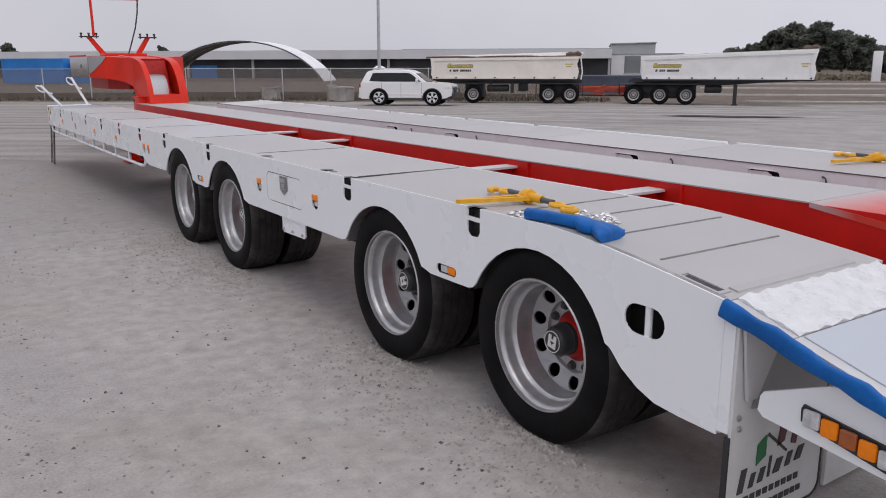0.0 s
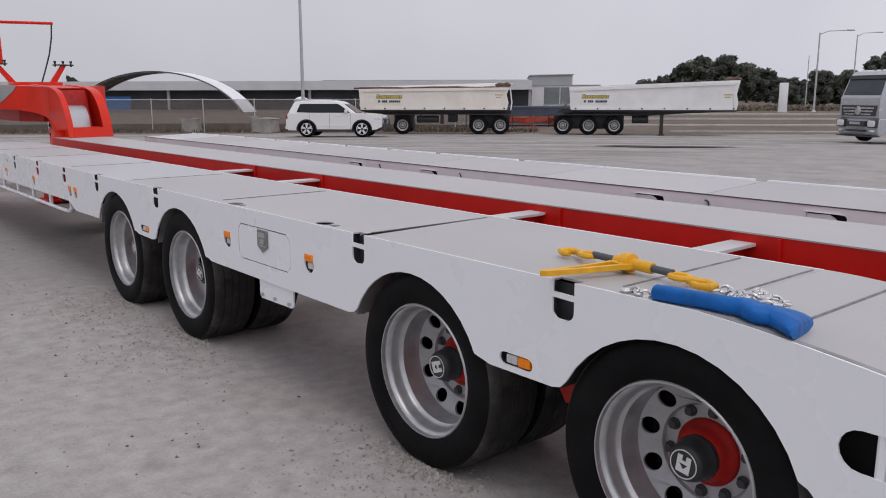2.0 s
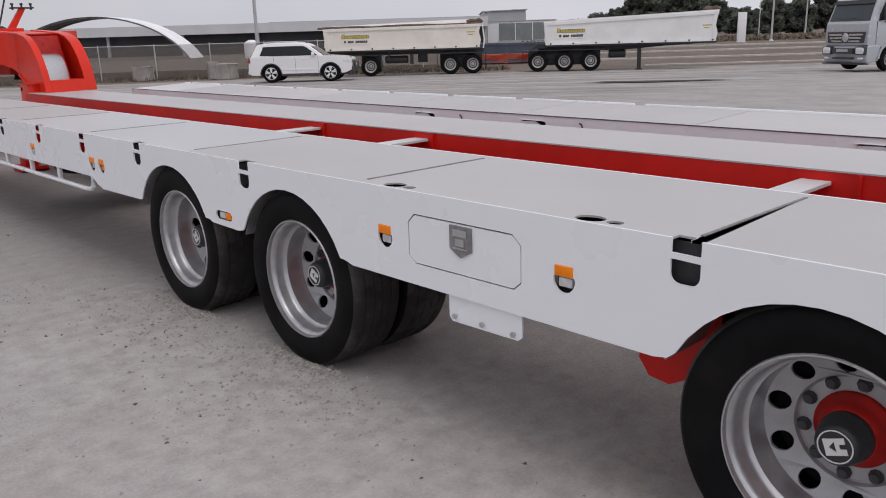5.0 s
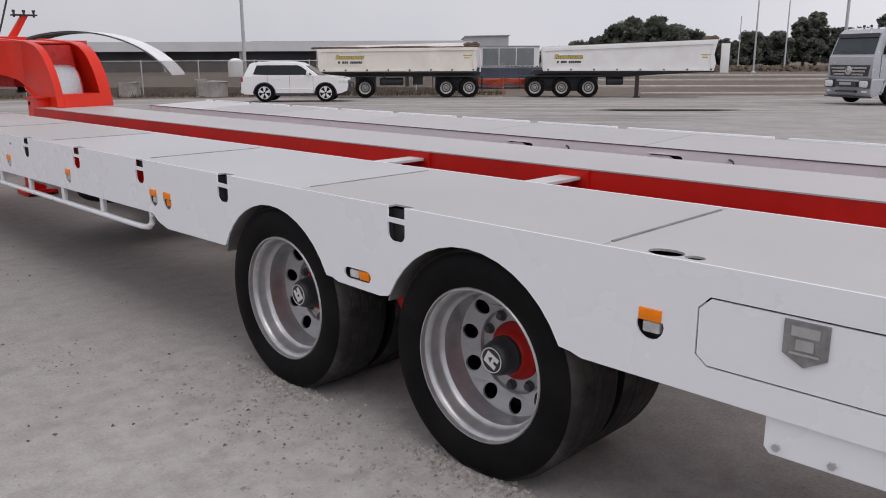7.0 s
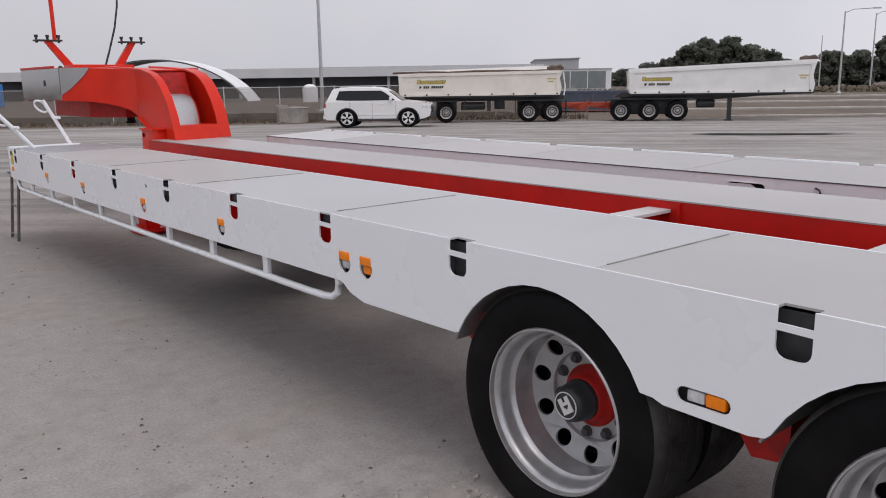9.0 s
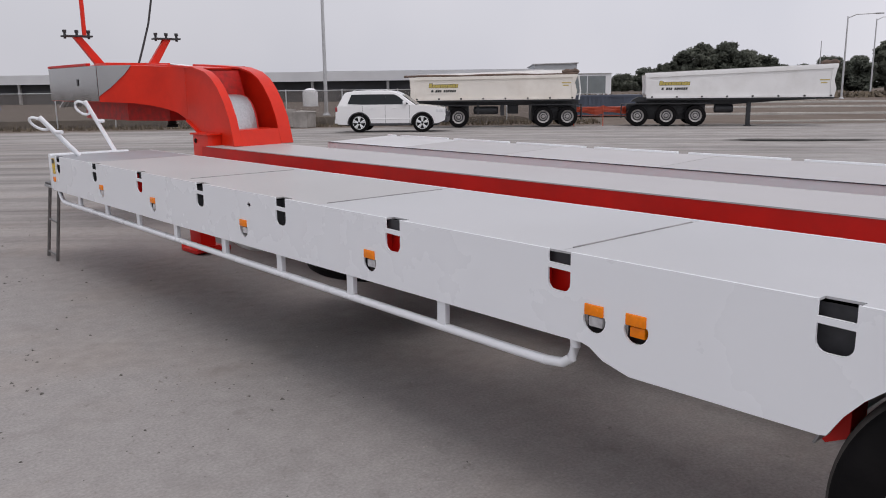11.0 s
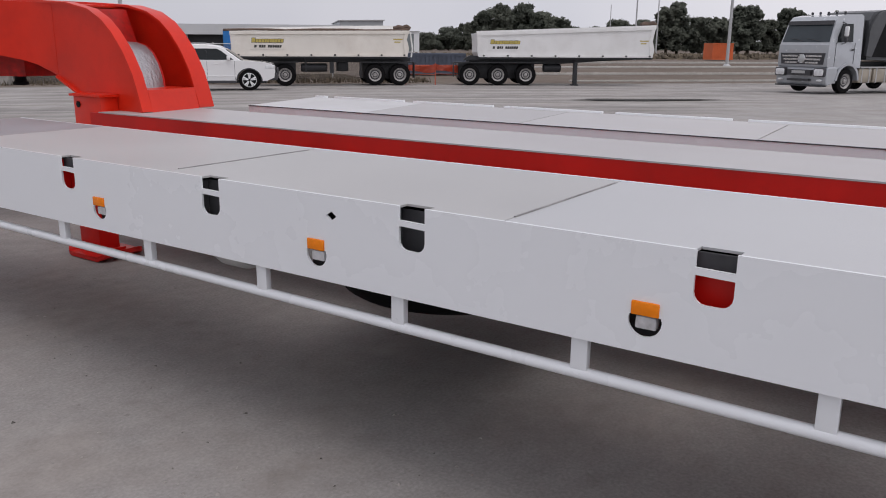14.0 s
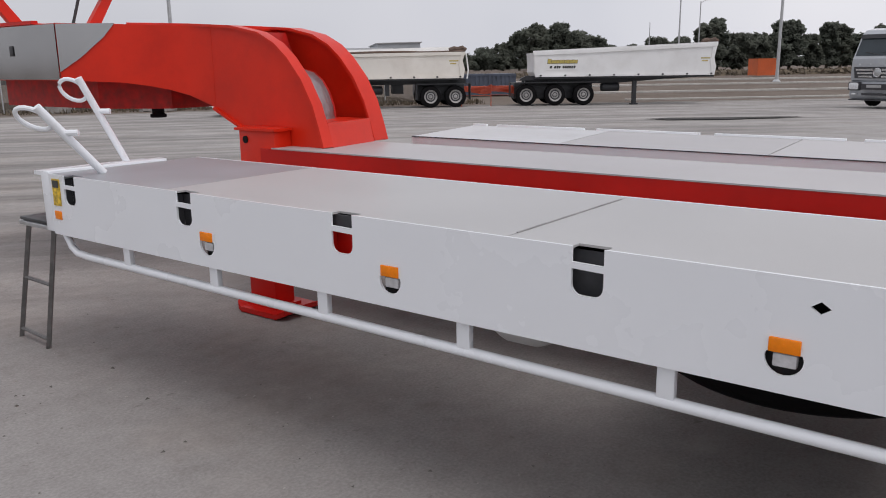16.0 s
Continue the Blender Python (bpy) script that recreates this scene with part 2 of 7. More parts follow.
def overspray_material():
    """Red paint that fades into the grey deck through a band of overspray."""
    m = mat("red_overspray_paint", (0.66, 0.05, 0.03), 0.38, vary=0.10, scale=3.0)
    n, l = m.node_tree.nodes, m.node_tree.links
    b = n["Principled BSDF"]
    red = b.inputs["Base Color"].links[0].from_socket
    tc = n.new("ShaderNodeTexCoord")
    xyz = n.new("ShaderNodeSeparateXYZ"); l.new(tc.outputs["Object"], xyz.inputs[0])
    ns = n.new("ShaderNodeTexNoise"); ns.inputs["Scale"].default_value = 6.0; ns.inputs["Detail"].default_value = 5
    l.new(tc.outputs["Object"], ns.inputs["Vector"])
    wob = n.new("ShaderNodeMath"); wob.operation = 'MULTIPLY_ADD'; wob.inputs[1].default_value = 0.16
    l.new(ns.outputs[0], wob.inputs[0]); l.new(xyz.outputs[1], wob.inputs[2])
    mr = n.new("ShaderNodeMapRange"); mr.inputs[1].default_value, mr.inputs[2].default_value = -0.27, -0.52
    l.new(wob.outputs[0], mr.inputs[0])
    mx = n.new("ShaderNodeMix"); mx.data_type = 'RGBA'
    l.new(mr.outputs[0], mx.inputs[0]); mx.inputs[6].default_value = (0.45, 0.43, 0.43, 1); l.new(red, mx.inputs[7])
    l.new(mx.outputs[2], b.inputs["Base Color"])
    return m


OVERSPRAY = overspray_material()

# chain mesh: see-through weave of thin grey wire
MESHM = bpy.data.materials.new("chain_mesh")
MESHM.use_nodes = True
_n, _l = MESHM.node_tree.nodes, MESHM.node_tree.links
_tr = _n.new("ShaderNodeBsdfTransparent"); _mx = _n.new("ShaderNodeMixShader"); _mx.inputs[0].default_value = 0.28
_n["Principled BSDF"].inputs["Base Color"].default_value = (0.20, 0.18, 0.165, 1)
_n["Principled BSDF"].inputs["Roughness"].default_value = 0.8
_l.new(_tr.outputs[0], _mx.inputs[1]); _l.new(_n["Principled BSDF"].outputs[0], _mx.inputs[2])
_l.new(_mx.outputs[0], _n["Material Output"].inputs[0])


def ground_material():
    m = bpy.data.materials.new("yard_ground")
    m.use_nodes = True
    n, l = m.node_tree.nodes, m.node_tree.links
    b = n["Principled BSDF"]
    tc = n.new("ShaderNodeTexCoord")

    def noise_node(scale, detail=8, rough=0.6):
        q = n.new("ShaderNodeTexNoise"); q.inputs["Scale"].default_value = scale
        q.inputs["Detail"].default_value = detail; q.inputs["Roughness"].default_value = rough
        l.new(tc.outputs["Object"], q.inputs["Vector"])
        return q

    def ramp(src, p0, c0, p1, c1):
        r = n.new("ShaderNodeValToRGB")
        r.color_ramp.elements[0].position, r.color_ramp.elements[0].color = p0, (*c0, 1)
        r.color_ramp.elements[1].position, r.color_ramp.elements[1].color = p1, (*c1, 1)
        l.new(src, r.inputs[0])
        return r.outputs[0]

    def mix(fac, a, c, kind='MIX'):
        q = n.new("ShaderNodeMix"); q.data_type = 'RGBA'; q.blend_type = kind
        if isinstance(fac, float):
            q.inputs[0].default_value = fac
        else:
            l.new(fac, q.inputs[0])
        for v, s in ((a, 6), (c, 7)):
            if isinstance(v, tuple):
                q.inputs[s].default_value = (*v, 1)
            else:
                l.new(v, q.inputs[s])
        return q.outputs[2]
    broad, mid, fine, grit = noise_node(0.22), noise_node(1.1), noise_node(9.0), noise_node(70.0, 4)
    base = ramp(broad.outputs[0], 0.3, (0.26, 0.244, 0.234), 0.7, (0.345, 0.326, 0.315))
    base = mix(0.5, base, ramp(mid.outputs[0], 0.3, (0.25, 0.235, 0.226), 0.72, (0.385, 0.366, 0.355)))
    base = mix(0.40, base, ramp(fine.outputs[0], 0.3, (0.26, 0.243, 0.23), 0.7, (0.49, 0.468, 0.45)))
    base = mix(0.30, base, ramp(grit.outputs[0], 0.32, (0.20, 0.188, 0.176), 0.68, (0.56, 0.538, 0.515)))
    sep = n.new("ShaderNodeSeparateXYZ"); l.new(tc.outputs["Object"], sep.inputs[0])

    def zone(axis, lo, hi, wob_amount):
        q = n.new("ShaderNodeMath"); q.operation = 'MULTIPLY_ADD'; q.inputs[1].default_value = wob_amount
        l.new(mid.outputs[0], q.inputs[0]); l.new(sep.outputs[axis], q.inputs[2])
        r = n.new("ShaderNodeMapRange"); r.interpolation_type = 'SMOOTHSTEP'
        r.inputs[1].default_value, r.inputs[2].default_value = lo, hi
        l.new(q.outputs[0], r.inputs[0])
        return r.outputs[0]

    def both(a, c):
        q = n.new("ShaderNodeMath"); q.operation = 'MULTIPLY'
        l.new(a, q.inputs[0]); l.new(c, q.inputs[1])
        return q.outputs[0]
    # pale crushed stone where the wheels roll, painted shade under the front of the deck
    dust = both(both(zone(0, -1.2, 0.2, 1.6), zone(0, 1.6, 0.6, 1.0)), zone(1, 7.2, 5.4, 1.6))
    base = mix(dust, base, mix(0.4, base, ramp(fine.outputs[0], 0.3, (0.36, 0.335, 0.32), 0.7, (0.58, 0.55, 0.525))))
    deck_shade = both(both(zone(0, -0.9, 0.6, 1.4), zone(0, 4.8, 3.4, 1.0)), zone(1, 5.6, 8.0, 1.6))
    base = mix(deck_shade, base, mix(0.05, base, ramp(mid.outputs[0], 0.3, (0.13, 0.122, 0.118), 0.7, (0.26, 0.245, 0.235))))
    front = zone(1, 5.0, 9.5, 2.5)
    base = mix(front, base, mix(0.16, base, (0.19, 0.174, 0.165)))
    spots = n.new("ShaderNodeMapRange"); spots.inputs[1].default_value, spots.inputs[2].default_value = 0.60, 0.72
    spots.inputs[4].default_value = 0.38
    sn = noise_node(1.9, 5, 0.55); l.new(sn.outputs[0], spots.inputs[0])
    base = mix(spots.outputs[0], base, (0.21, 0.195, 0.185))
    for scale, lo, hi, amount, colour in ((3.3, 0.60, 0.72, 0.42, (0.165, 0.150, 0.140)), (13.0, 0.64, 0.72, 0.50, (0.135, 0.122, 0.112)), (2.2, 0.62, 0.74, 0.40, (0.43, 0.41, 0.39))):
        stain = n.new("ShaderNodeMapRange"); stain.inputs[1].default_value, stain.inputs[2].default_value, stain.inputs[4].default_value = lo, hi, amount
        off = n.new("ShaderNodeVectorMath"); off.operation = 'ADD'; off.inputs[1].default_value = (scale * 7.3, scale * 2.1, 0)
        l.new(tc.outputs["Object"], off.inputs[0])
        sn2 = noise_node(scale, 7, 0.62); l.new(off.outputs[0], sn2.inputs["Vector"]); l.new(sn2.outputs[0], stain.inputs[0])
        base = mix(stain.outputs[0], base, colour)
    tan = n.new("ShaderNodeMapRange"); tan.inputs[1].default_value, tan.inputs[2].default_value = 0.50, 0.66
    tan.inputs[4].default_value = 0.45
    tn = noise_node(0.75, 6, 0.6); l.new(tn.outputs[0], tan.inputs[0])
    base = mix(tan.outputs[0], base, ramp(fine.outputs[0], 0.3, (0.27, 0.235, 0.208), 0.7, (0.38, 0.335, 0.30)))
    far_pale = both(zone(0, 6.0, 12.0, 3.0), zone(0, 70.0, 50.0, 3.0))
    base = mix(far_pale, base, mix(0.30, base, ramp(mid.outputs[0], 0.35, (0.30, 0.285, 0.272), 0.65, (0.55, 0.535, 0.52))))
    base = mix(1.0, base, (0.95, 0.95, 0.95), 'MULTIPLY')
    # long wheel tracks along the parked row, ahead of the low loader
    turn = n.new("ShaderNodeMapping"); turn.inputs["Rotation"].default_value = (0, 0, radians(45)); l.new(tc.outputs["Object"], turn.inputs[0])
    stretch = n.new("ShaderNodeMapping"); stretch.inputs["Scale"].default_value = (0.10, 1.35, 1.0); l.new(turn.outputs[0], stretch.inputs[0])
    tracks = noise_node(1.0, 5, 0.62); l.new(stretch.outputs[0], tracks.inputs["Vector"])
    base = mix(zone(1, 11.5, 15.5, 2.0), base, mix(1.0, base, ramp(tracks.outputs[0], 0.36, (0.66, 0.655, 0.65), 0.60, (1.10, 1.09, 1.08)), 'MULTIPLY'))
    # earth beyond the yard's edge
    add = n.new("ShaderNodeMath"); add.operation = 'ADD'
    l.new(sep.outputs[0], add.inputs[0]); l.new(sep.outputs[1], add.inputs[1])
    wob = n.new("ShaderNodeMath"); wob.operation = 'MULTIPLY_ADD'; wob.inputs[1].default_value = 7.0
    def calc(op, a, c):
        q = n.new("ShaderNodeMath"); q.operation = op
        for k, w in enumerate((a, c)):
            if isinstance(w, float):
                q.inputs[k].default_value = w
            else:
                l.new(w, q.inputs[k])
        return q.outputs[0]
    skew = calc('MULTIPLY', calc('MINIMUM', calc('ADD', calc('SUBTRACT', sep.outputs[0], sep.outputs[1]), 9.7), 0.0), -0.15)
    l.new(mid.outputs[0], wob.inputs[0]); l.new(calc('ADD', add.outputs[0], skew), wob.inputs[2])
    edge = n.new("ShaderNodeMapRange"); edge.inputs[1].default_value, edge.inputs[2].default_value = 63.5, 65.5
    l.new(wob.outputs[0], edge.inputs[0])
    earth = ramp(broad.outputs[0], 0.35, (0.125, 0.094, 0.074), 0.65, (0.18, 0.145, 0.118))
    earth = mix(0.4, earth, ramp(mid.outputs[0], 0.35, (0.09, 0.072, 0.054), 0.7, (0.20, 0.165, 0.135)))
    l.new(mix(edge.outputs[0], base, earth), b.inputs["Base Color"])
    b.inputs["Roughness"].default_value = 0.93
    b.inputs["Specular IOR Level"].default_value = 0.25
    b1 = n.new("ShaderNodeBump"); b1.inputs["Strength"].default_value = 0.10; b1.inputs["Distance"].default_value = 0.02
    l.new(grit.outputs[0], b1.inputs["Height"])
    b2 = n.new("ShaderNodeBump"); b2.inputs["Strength"].default_value = 0.07; b2.inputs["Distance"].default_value = 0.06
    l.new(fine.outputs[0], b2.inputs["Height"]); l.new(b1.outputs[0], b2.inputs["Normal"])
    l.new(b2.outputs[0], b.inputs["Normal"])
    return m


GROUND = ground_material()


# ---- building helpers ----
def thing(name, label, category, m=None, group="", kind=""):
    ob = new(name)
    ob.empty_display_size = 0.2
    if m is not None:
        ob.matrix_basis = m
    return tagged(ob, label, category, group, kind)


def mesh_of(name, bm, material, smooth=None):
    me = bpy.data.meshes.new(name)
    bm.normal_update()
    bm.to_mesh(me)
    bm.free()
    me.materials.append(material)
    if smooth is not None:
        me.shade_smooth()
        me.set_sharp_from_angle(angle=radians(smooth))
    return me


def part(name, bm, material, parent, label="", smooth=35):
    ob = new(name, mesh_of(name, bm, material, smooth))
    ob.parent = parent
    if label:
        tagged(ob, label)
    return ob


def solo(name, bm, material, label, category, group="", kind="", m=None, smooth=35):
    ob = new(name, mesh_of(name, bm, material, smooth))
    if m is not None:
        ob.matrix_basis = m
    return tagged(ob, label, category, group, kind)


def again(ob, parent, m):
    """One more object on the same mesh, with its children, under a parent."""
    c = ob.copy()
    scene.collection.objects.link(c)
    c.parent = parent
    c.matrix_basis = m
    for k in ob.children:
        again(k, c, k.matrix_basis.copy())
    return c


def B():
    return bmesh.new()


def box(bm, x0, x1, y0, y1, z0, z1, bevel=0.0):
    vs = [bm.verts.new((x, y, z)) for x in (x0, x1) for y in (y0, y1) for z in (z0, z1)]
    fs = [(0, 1, 3, 2), (4, 6, 7, 5), (0, 4, 5, 1), (2, 3, 7, 6), (0, 2, 6, 4), (1, 5, 7, 3)]
    made = [bm.faces.new([vs[i] for i in f]) for f in fs]
    if bevel > 0:
        es = list({e for f in made for e in f.edges})
        bmesh.ops.bevel(bm, geom=es, offset=bevel, segments=2, affect='EDGES', profile=0.5)
    return bm


def prism(bm, loops, plane, a, b):
    """A plate cut from 2D loops (the first is the outline, the rest holes), from a to b along the axis 'x', 'y' or 'z'."""
    from mathutils import geometry
    put = {'x': lambda p, d: (d, p[0], p[1]), 'y': lambda p, d: (p[0], d, p[1]), 'z': lambda p, d: (p[0], p[1], d)}[plane]
    tris = geometry.tessellate_polygon([[Vector((p[0], p[1], 0)) for p in lp] for lp in loops])
    flat = [p for lp in loops for p in lp]
    va = [bm.verts.new(put(p, a)) for p in flat]
    vb = [bm.verts.new(put(p, b)) for p in flat]
    for t in tris:
        try:
            bm.faces.new([va[i] for i in t])
            bm.faces.new([vb[i] for i in reversed(t)])
        except ValueError:
            pass
    k = 0
    for lp in loops:
        n = len(lp)
        for i in range(n):
            j = (i + 1) % n
            bm.faces.new((va[k + i], va[k + j], vb[k + j], vb[k + i]))
        k += n
    bmesh.ops.recalc_face_normals(bm, faces=bm.faces)
    return bm


def lathe(bm, profile, axis='x', centre=(0, 0, 0), seg=40, closed=False):
    """Turn a profile of (radius, along) round an axis through the centre."""
    rings = []
    for r, a in profile:
        ring = []
        for i in range(seg):
            t = 2 * math.pi * i / seg
            c, s = r * math.cos(t), r * math.sin(t)
            p = {'x': (a, c, s), 'y': (c, a, s), 'z': (c, s, a)}[axis]
            ring.append(bm.verts.new(Vector(p) + Vector(centre)))
        rings.append(ring)
    pairs = list(zip(rings, rings[1:])) + ([(rings[-1], rings[0])] if closed else [])
    for q, w in pairs:
        for i in range(seg):
            j = (i + 1) % seg
            bm.faces.new((q[i], q[j], w[j], w[i]))
    if not closed:
        for ring, (r, a) in ((rings[0], profile[0]), (rings[-1], profile[-1])):
            if r > 1e-6:
                bm.faces.new(ring)
    bmesh.ops.recalc_face_normals(bm, faces=bm.faces)
    return bm


def tube(bm, pts, r, seg=8, taper=1.0, closed=False):
    pts = [Vector(p) for p in pts]
    rings, n = [], len(pts)
    for i, p in enumerate(pts):
        a = pts[(i - 1) % n] if closed else pts[max(0, i - 1)]
        b = pts[(i + 1) % n] if closed else pts[min(n - 1, i + 1)]
        d = (b - a).normalized()
        up = Vector((0, 0, 1)) if abs(d.z) < 0.9 else Vector((1, 0, 0))
        s = d.cross(up).normalized(); u = s.cross(d)
        rr = r * (1 + (taper - 1) * i / max(1, n - 1))
        rings.append([bm.verts.new(p + rr * (math.cos(2 * math.pi * k / seg) * s + math.sin(2 * math.pi * k / seg) * u)) for k in range(seg)])
    for q, w in list(zip(rings, rings[1:])) + ([(rings[-1], rings[0])] if closed else []):
        for k in range(seg):
            j = (k + 1) % seg
            bm.faces.new((q[k], q[j], w[j], w[k]))
    if not closed:
        bm.faces.new(rings[0]); bm.faces.new(rings[-1])
    bmesh.ops.recalc_face_normals(bm, faces=bm.faces)
    return bm


def arc(cy, cz, r, a0, a1, n):
    return [(cy + r * math.cos(radians(a0 + (a1 - a0) * i / n)), cz + r * math.sin(radians(a0 + (a1 - a0) * i / n))) for i in range(n + 1)]


def slot_loop(cy, cz, w, h, n=6):
    """A rounded slot, w long and h high."""
    r = h / 2
    return arc(cy + w / 2 - r, cz, r, -90, 90, n) + arc(cy - w / 2 + r, cz, r, 90, 270, n)


def round_rect(cy, cz, w, h, r, n=4):
    return (arc(cy + w / 2 - r, cz + h / 2 - r, r, 0, 90, n) + arc(cy - w / 2 + r, cz + h / 2 - r, r, 90, 180, n)
            + arc(cy - w / 2 + r, cz - h / 2 + r, r, 180, 270, n) + arc(cy + w / 2 - r, cz - h / 2 + r, r, 270, 360, n))


def ground_z(x, y):
    """The yard lies level round the low loader and falls gently away from it."""
    r = math.hypot(x - 1, y - 5)
    return -0.0168 * max(0.0, min(r, 40) - 7) * min(1, max(0, r - 7) / 4)


# frame of the far side of the yard: u along the parked row, v away from the low loader
def uv(u, v, z=None):
    x, y = 23.4 + (u + v) / math.sqrt(2), 33.1 + (v - u) / math.sqrt(2)
    return Vector((x, y, ground_z(x, y) if z is None else z))


def uv_pose(u, v, turn=0.0, z=None):
    p = uv(u, v, z)
    return pose(p.x, p.y, p.z, 0, 0, -45 + turn)


# ---- ground ----
def build_ground():
    def ticks():
        t, out = 0.0, [0.0]
        step = 0.7
        while t < 2600:
            t += step
            if t > 30:
                step *= 1.25
            out.append(t)
        return out
    tk = ticks()
    xs = [1 - t for t in reversed(tk[1:])] + [1 + t for t in tk]
    ys = [5 - t for t in reversed(tk[1:])] + [5 + t for t in tk]
    nx = len(xs)
    verts = [(x, y, ground_z(x, y)) for y in ys for x in xs]
    faces = [(j * nx + i, j * nx + i + 1, (j + 1) * nx + i + 1, (j + 1) * nx + i) for j in range(len(ys) - 1) for i in range(nx - 1)]
    me = bpy.data.meshes.new("ground")
    me.from_pydata(verts, [], faces)
    me.materials.append(GROUND)
    me.shade_smooth()
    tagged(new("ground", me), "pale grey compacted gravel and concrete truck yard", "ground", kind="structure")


build_ground()

# ---- the low loader ----
DZ = 0.945                       # deck height
HUBS = (0.0, 1.205, 3.625, 4.815)
HUBZ = 0.412
POCKETS = ((0.41, 0), (1.61, 0), (4.00, 0), (5.23, 0), (6.10, 1), (6.97, 1), (7.85, 0), (8.74, 0), (9.635, 1), (10.49, 0), (11.345, 0))
LAMPS = (2.035, 2.93, 5.80, 5.955, 7.13, 8.235, 9.43, 10.36)
FRONT = 11.52
trailer = thing("low_loader_trailer", "white and red widening drop-deck low loader trailer parked on gravel", "trailer")


def deck_drop(y):
    """Height of the deck along its length: it curves down at the tail."""
    return DZ - 0.105 * max(0.0, (-0.08 - y) / 0.84) ** 1.35 if y < -0.08 else DZ


def lamp_rise(y):
    """The side lamps sit lower towards the tail."""
    return -0.004 if y < 4 else 0.0015 * (y - 5.8)


def side_skirt():
    top = [(FRONT, DZ)]
    marks = sorted([c for c, _ in POCKETS], reverse=True)
    for c in marks:
        top += [(c + 0.047, DZ), (c + 0.047, 0.902), (c - 0.047, 0.900), (c - 0.047, DZ)]
    top += [(y, deck_drop(y)) for y in (-0.08, -0.25, -0.4, -0.55, -0.7, -0.82, -0.92)]
    low = [(-0.92, 0.385), (-0.77, 0.39), (-0.66, 0.40), (-0.58, 0.43), (-0.50, 0.48), (-0.44, 0.54)]
    low += arc(0.0, 0.385, 0.445, 158, 29, 14)
    low += [(0.415, 0.575), (0.45, 0.567), (0.76, 0.567), (0.79, 0.575)]
    low += arc(1.24, 0.385, 0.445, 153, 29, 14)
    low += [(1.655, 0.58), (1.70, 0.572), (3.16, 0.578), (3.20, 0.59)]
    low += arc(3.645, 0.40, 0.445, 154, 27, 14)
    low += [(4.055, 0.59), (4.10, 0.582), (4.36, 0.588), (4.395, 0.60)]
    low += arc(4.835, 0.40, 0.445, 153, 27, 14)
    low += [(5.25, 0.598), (5.82, 0.594), (5.92, 0.62), (5.97, 0.652), (6.0, 0.660), (FRONT, 0.661)]
    holes = []
    for c, _ in POCKETS:
        holes.append([(c + 0.047, 0.884), (c - 0.047, 0.881)] + arc(c - 0.017, 0.842, 0.03, 180, 270, 4) + arc(c + 0.017, 0.842, 0.03, 270, 360, 4))
    for c in LAMPS:
        z = lamp_rise(c)
        holes.append(arc(c, 0.745 + z, 0.044, 180, 360, 10) + [(c + 0.040, 0.757 + z), (c - 0.040, 0.757 + z)])
    holes.append(slot_loop(0.625, 0.612, 0.165, 0.047))
    holes.append(slot_loop(4.235, 0.640, 0.165, 0.047))
    holes.append(slot_loop(-0.595, 0.685, 0.185, 0.112, 8))
    holes.append([(2.79, 0.824), (2.755, 0.859), (2.255, 0.859), (2.215, 0.824), (2.215, 0.691), (2.25, 0.661), (2.755, 0.661), (2.79, 0.691)])
    holes.append([(8.188, 0.88), (8.166, 0.895), (8.144, 0.88), (8.166, 0.865)])
    bm = prism(B(), [top + low] + holes, 'x', 0.0, 0.008)
    part("side_skirt", bm, WHITE, trailer, "glossy white side skirt with wheel arches", smooth=20)


side_skirt()

# hatch, badge, lower bracket
hatch = part("locker_hatch", prism(B(), [[(2.785, 0.822), (2.753, 0.8535), (2.257, 0.8535), (2.220, 0.822), (2.220, 0.693), (2.252, 0.666), (2.753, 0.666), (2.785, 0.693)]], 'x', 0.0015, 0.009), WHITE, trailer, "white locker hatch with clipped corners", smooth=20)
bm = prism(B(), [[(2.555, 0.848), (2.445, 0.848), (2.445, 0.760), (2.50, 0.730), (2.555, 0.760)]], 'x', -0.006, 0.002)
part("badge", bm, BADGE, hatch, "cast metal shield badge", smooth=20)
bm = B()
box(bm, -0.010, -0.006, 2.465, 2.535, 0.81, 0.835); box(bm, -0.010, -0.006, 2.478, 2.522, 0.775, 0.802); box(bm, -0.009, -0.006, 2.463, 2.537, 0.762, 0.768)
part("badge_relief", bm, STEEL, hatch)
bm = prism(B(), [[(2.585, 0.60), (2.585, 0.485), (2.568, 0.468), (2.245, 0.472), (2.225, 0.487), (2.225, 0.60)]], 'x', 0.014, 0.022)
bracket = part("bracket_plate", bm, WHITE, trailer, "white bolted bracket plate", smooth=20)
for y in (2.55, 2.41, 2.26):
    part("bolt", lathe(B(), [(0.011, 0.001), (0.011, 0.009), (0.008, 0.014)], 'x', (0, y, 0.493), 6), STEEL, bracket)

# tie-down pockets behind the skirt
for c, r in POCKETS:
    bm = B()
    box(bm, 0.055, 0.060, c - 0.075, c + 0.075, 0.78, 0.925)
    box(bm, 0.009, 0.0545, c - 0.080, c - 0.075, 0.78, 0.925)
    box(bm, 0.009, 0.0545, c + 0.075, c + 0.080, 0.78, 0.925)
    box(bm, 0.009, 0.0545, c - 0.075, c + 0.075, 0.775, 0.780)
    part("tie_down_pocket", bm, RED if r else POCKET, trailer, "red-backed tie-down pocket" if r else "dark tie-down pocket", smooth=20)
    if not r:
        continue
    part("pocket_liner", box(B(), 0.030, 0.036, c - 0.0745, c + 0.0745, 0.886, 0.934), POCKET, trailer)

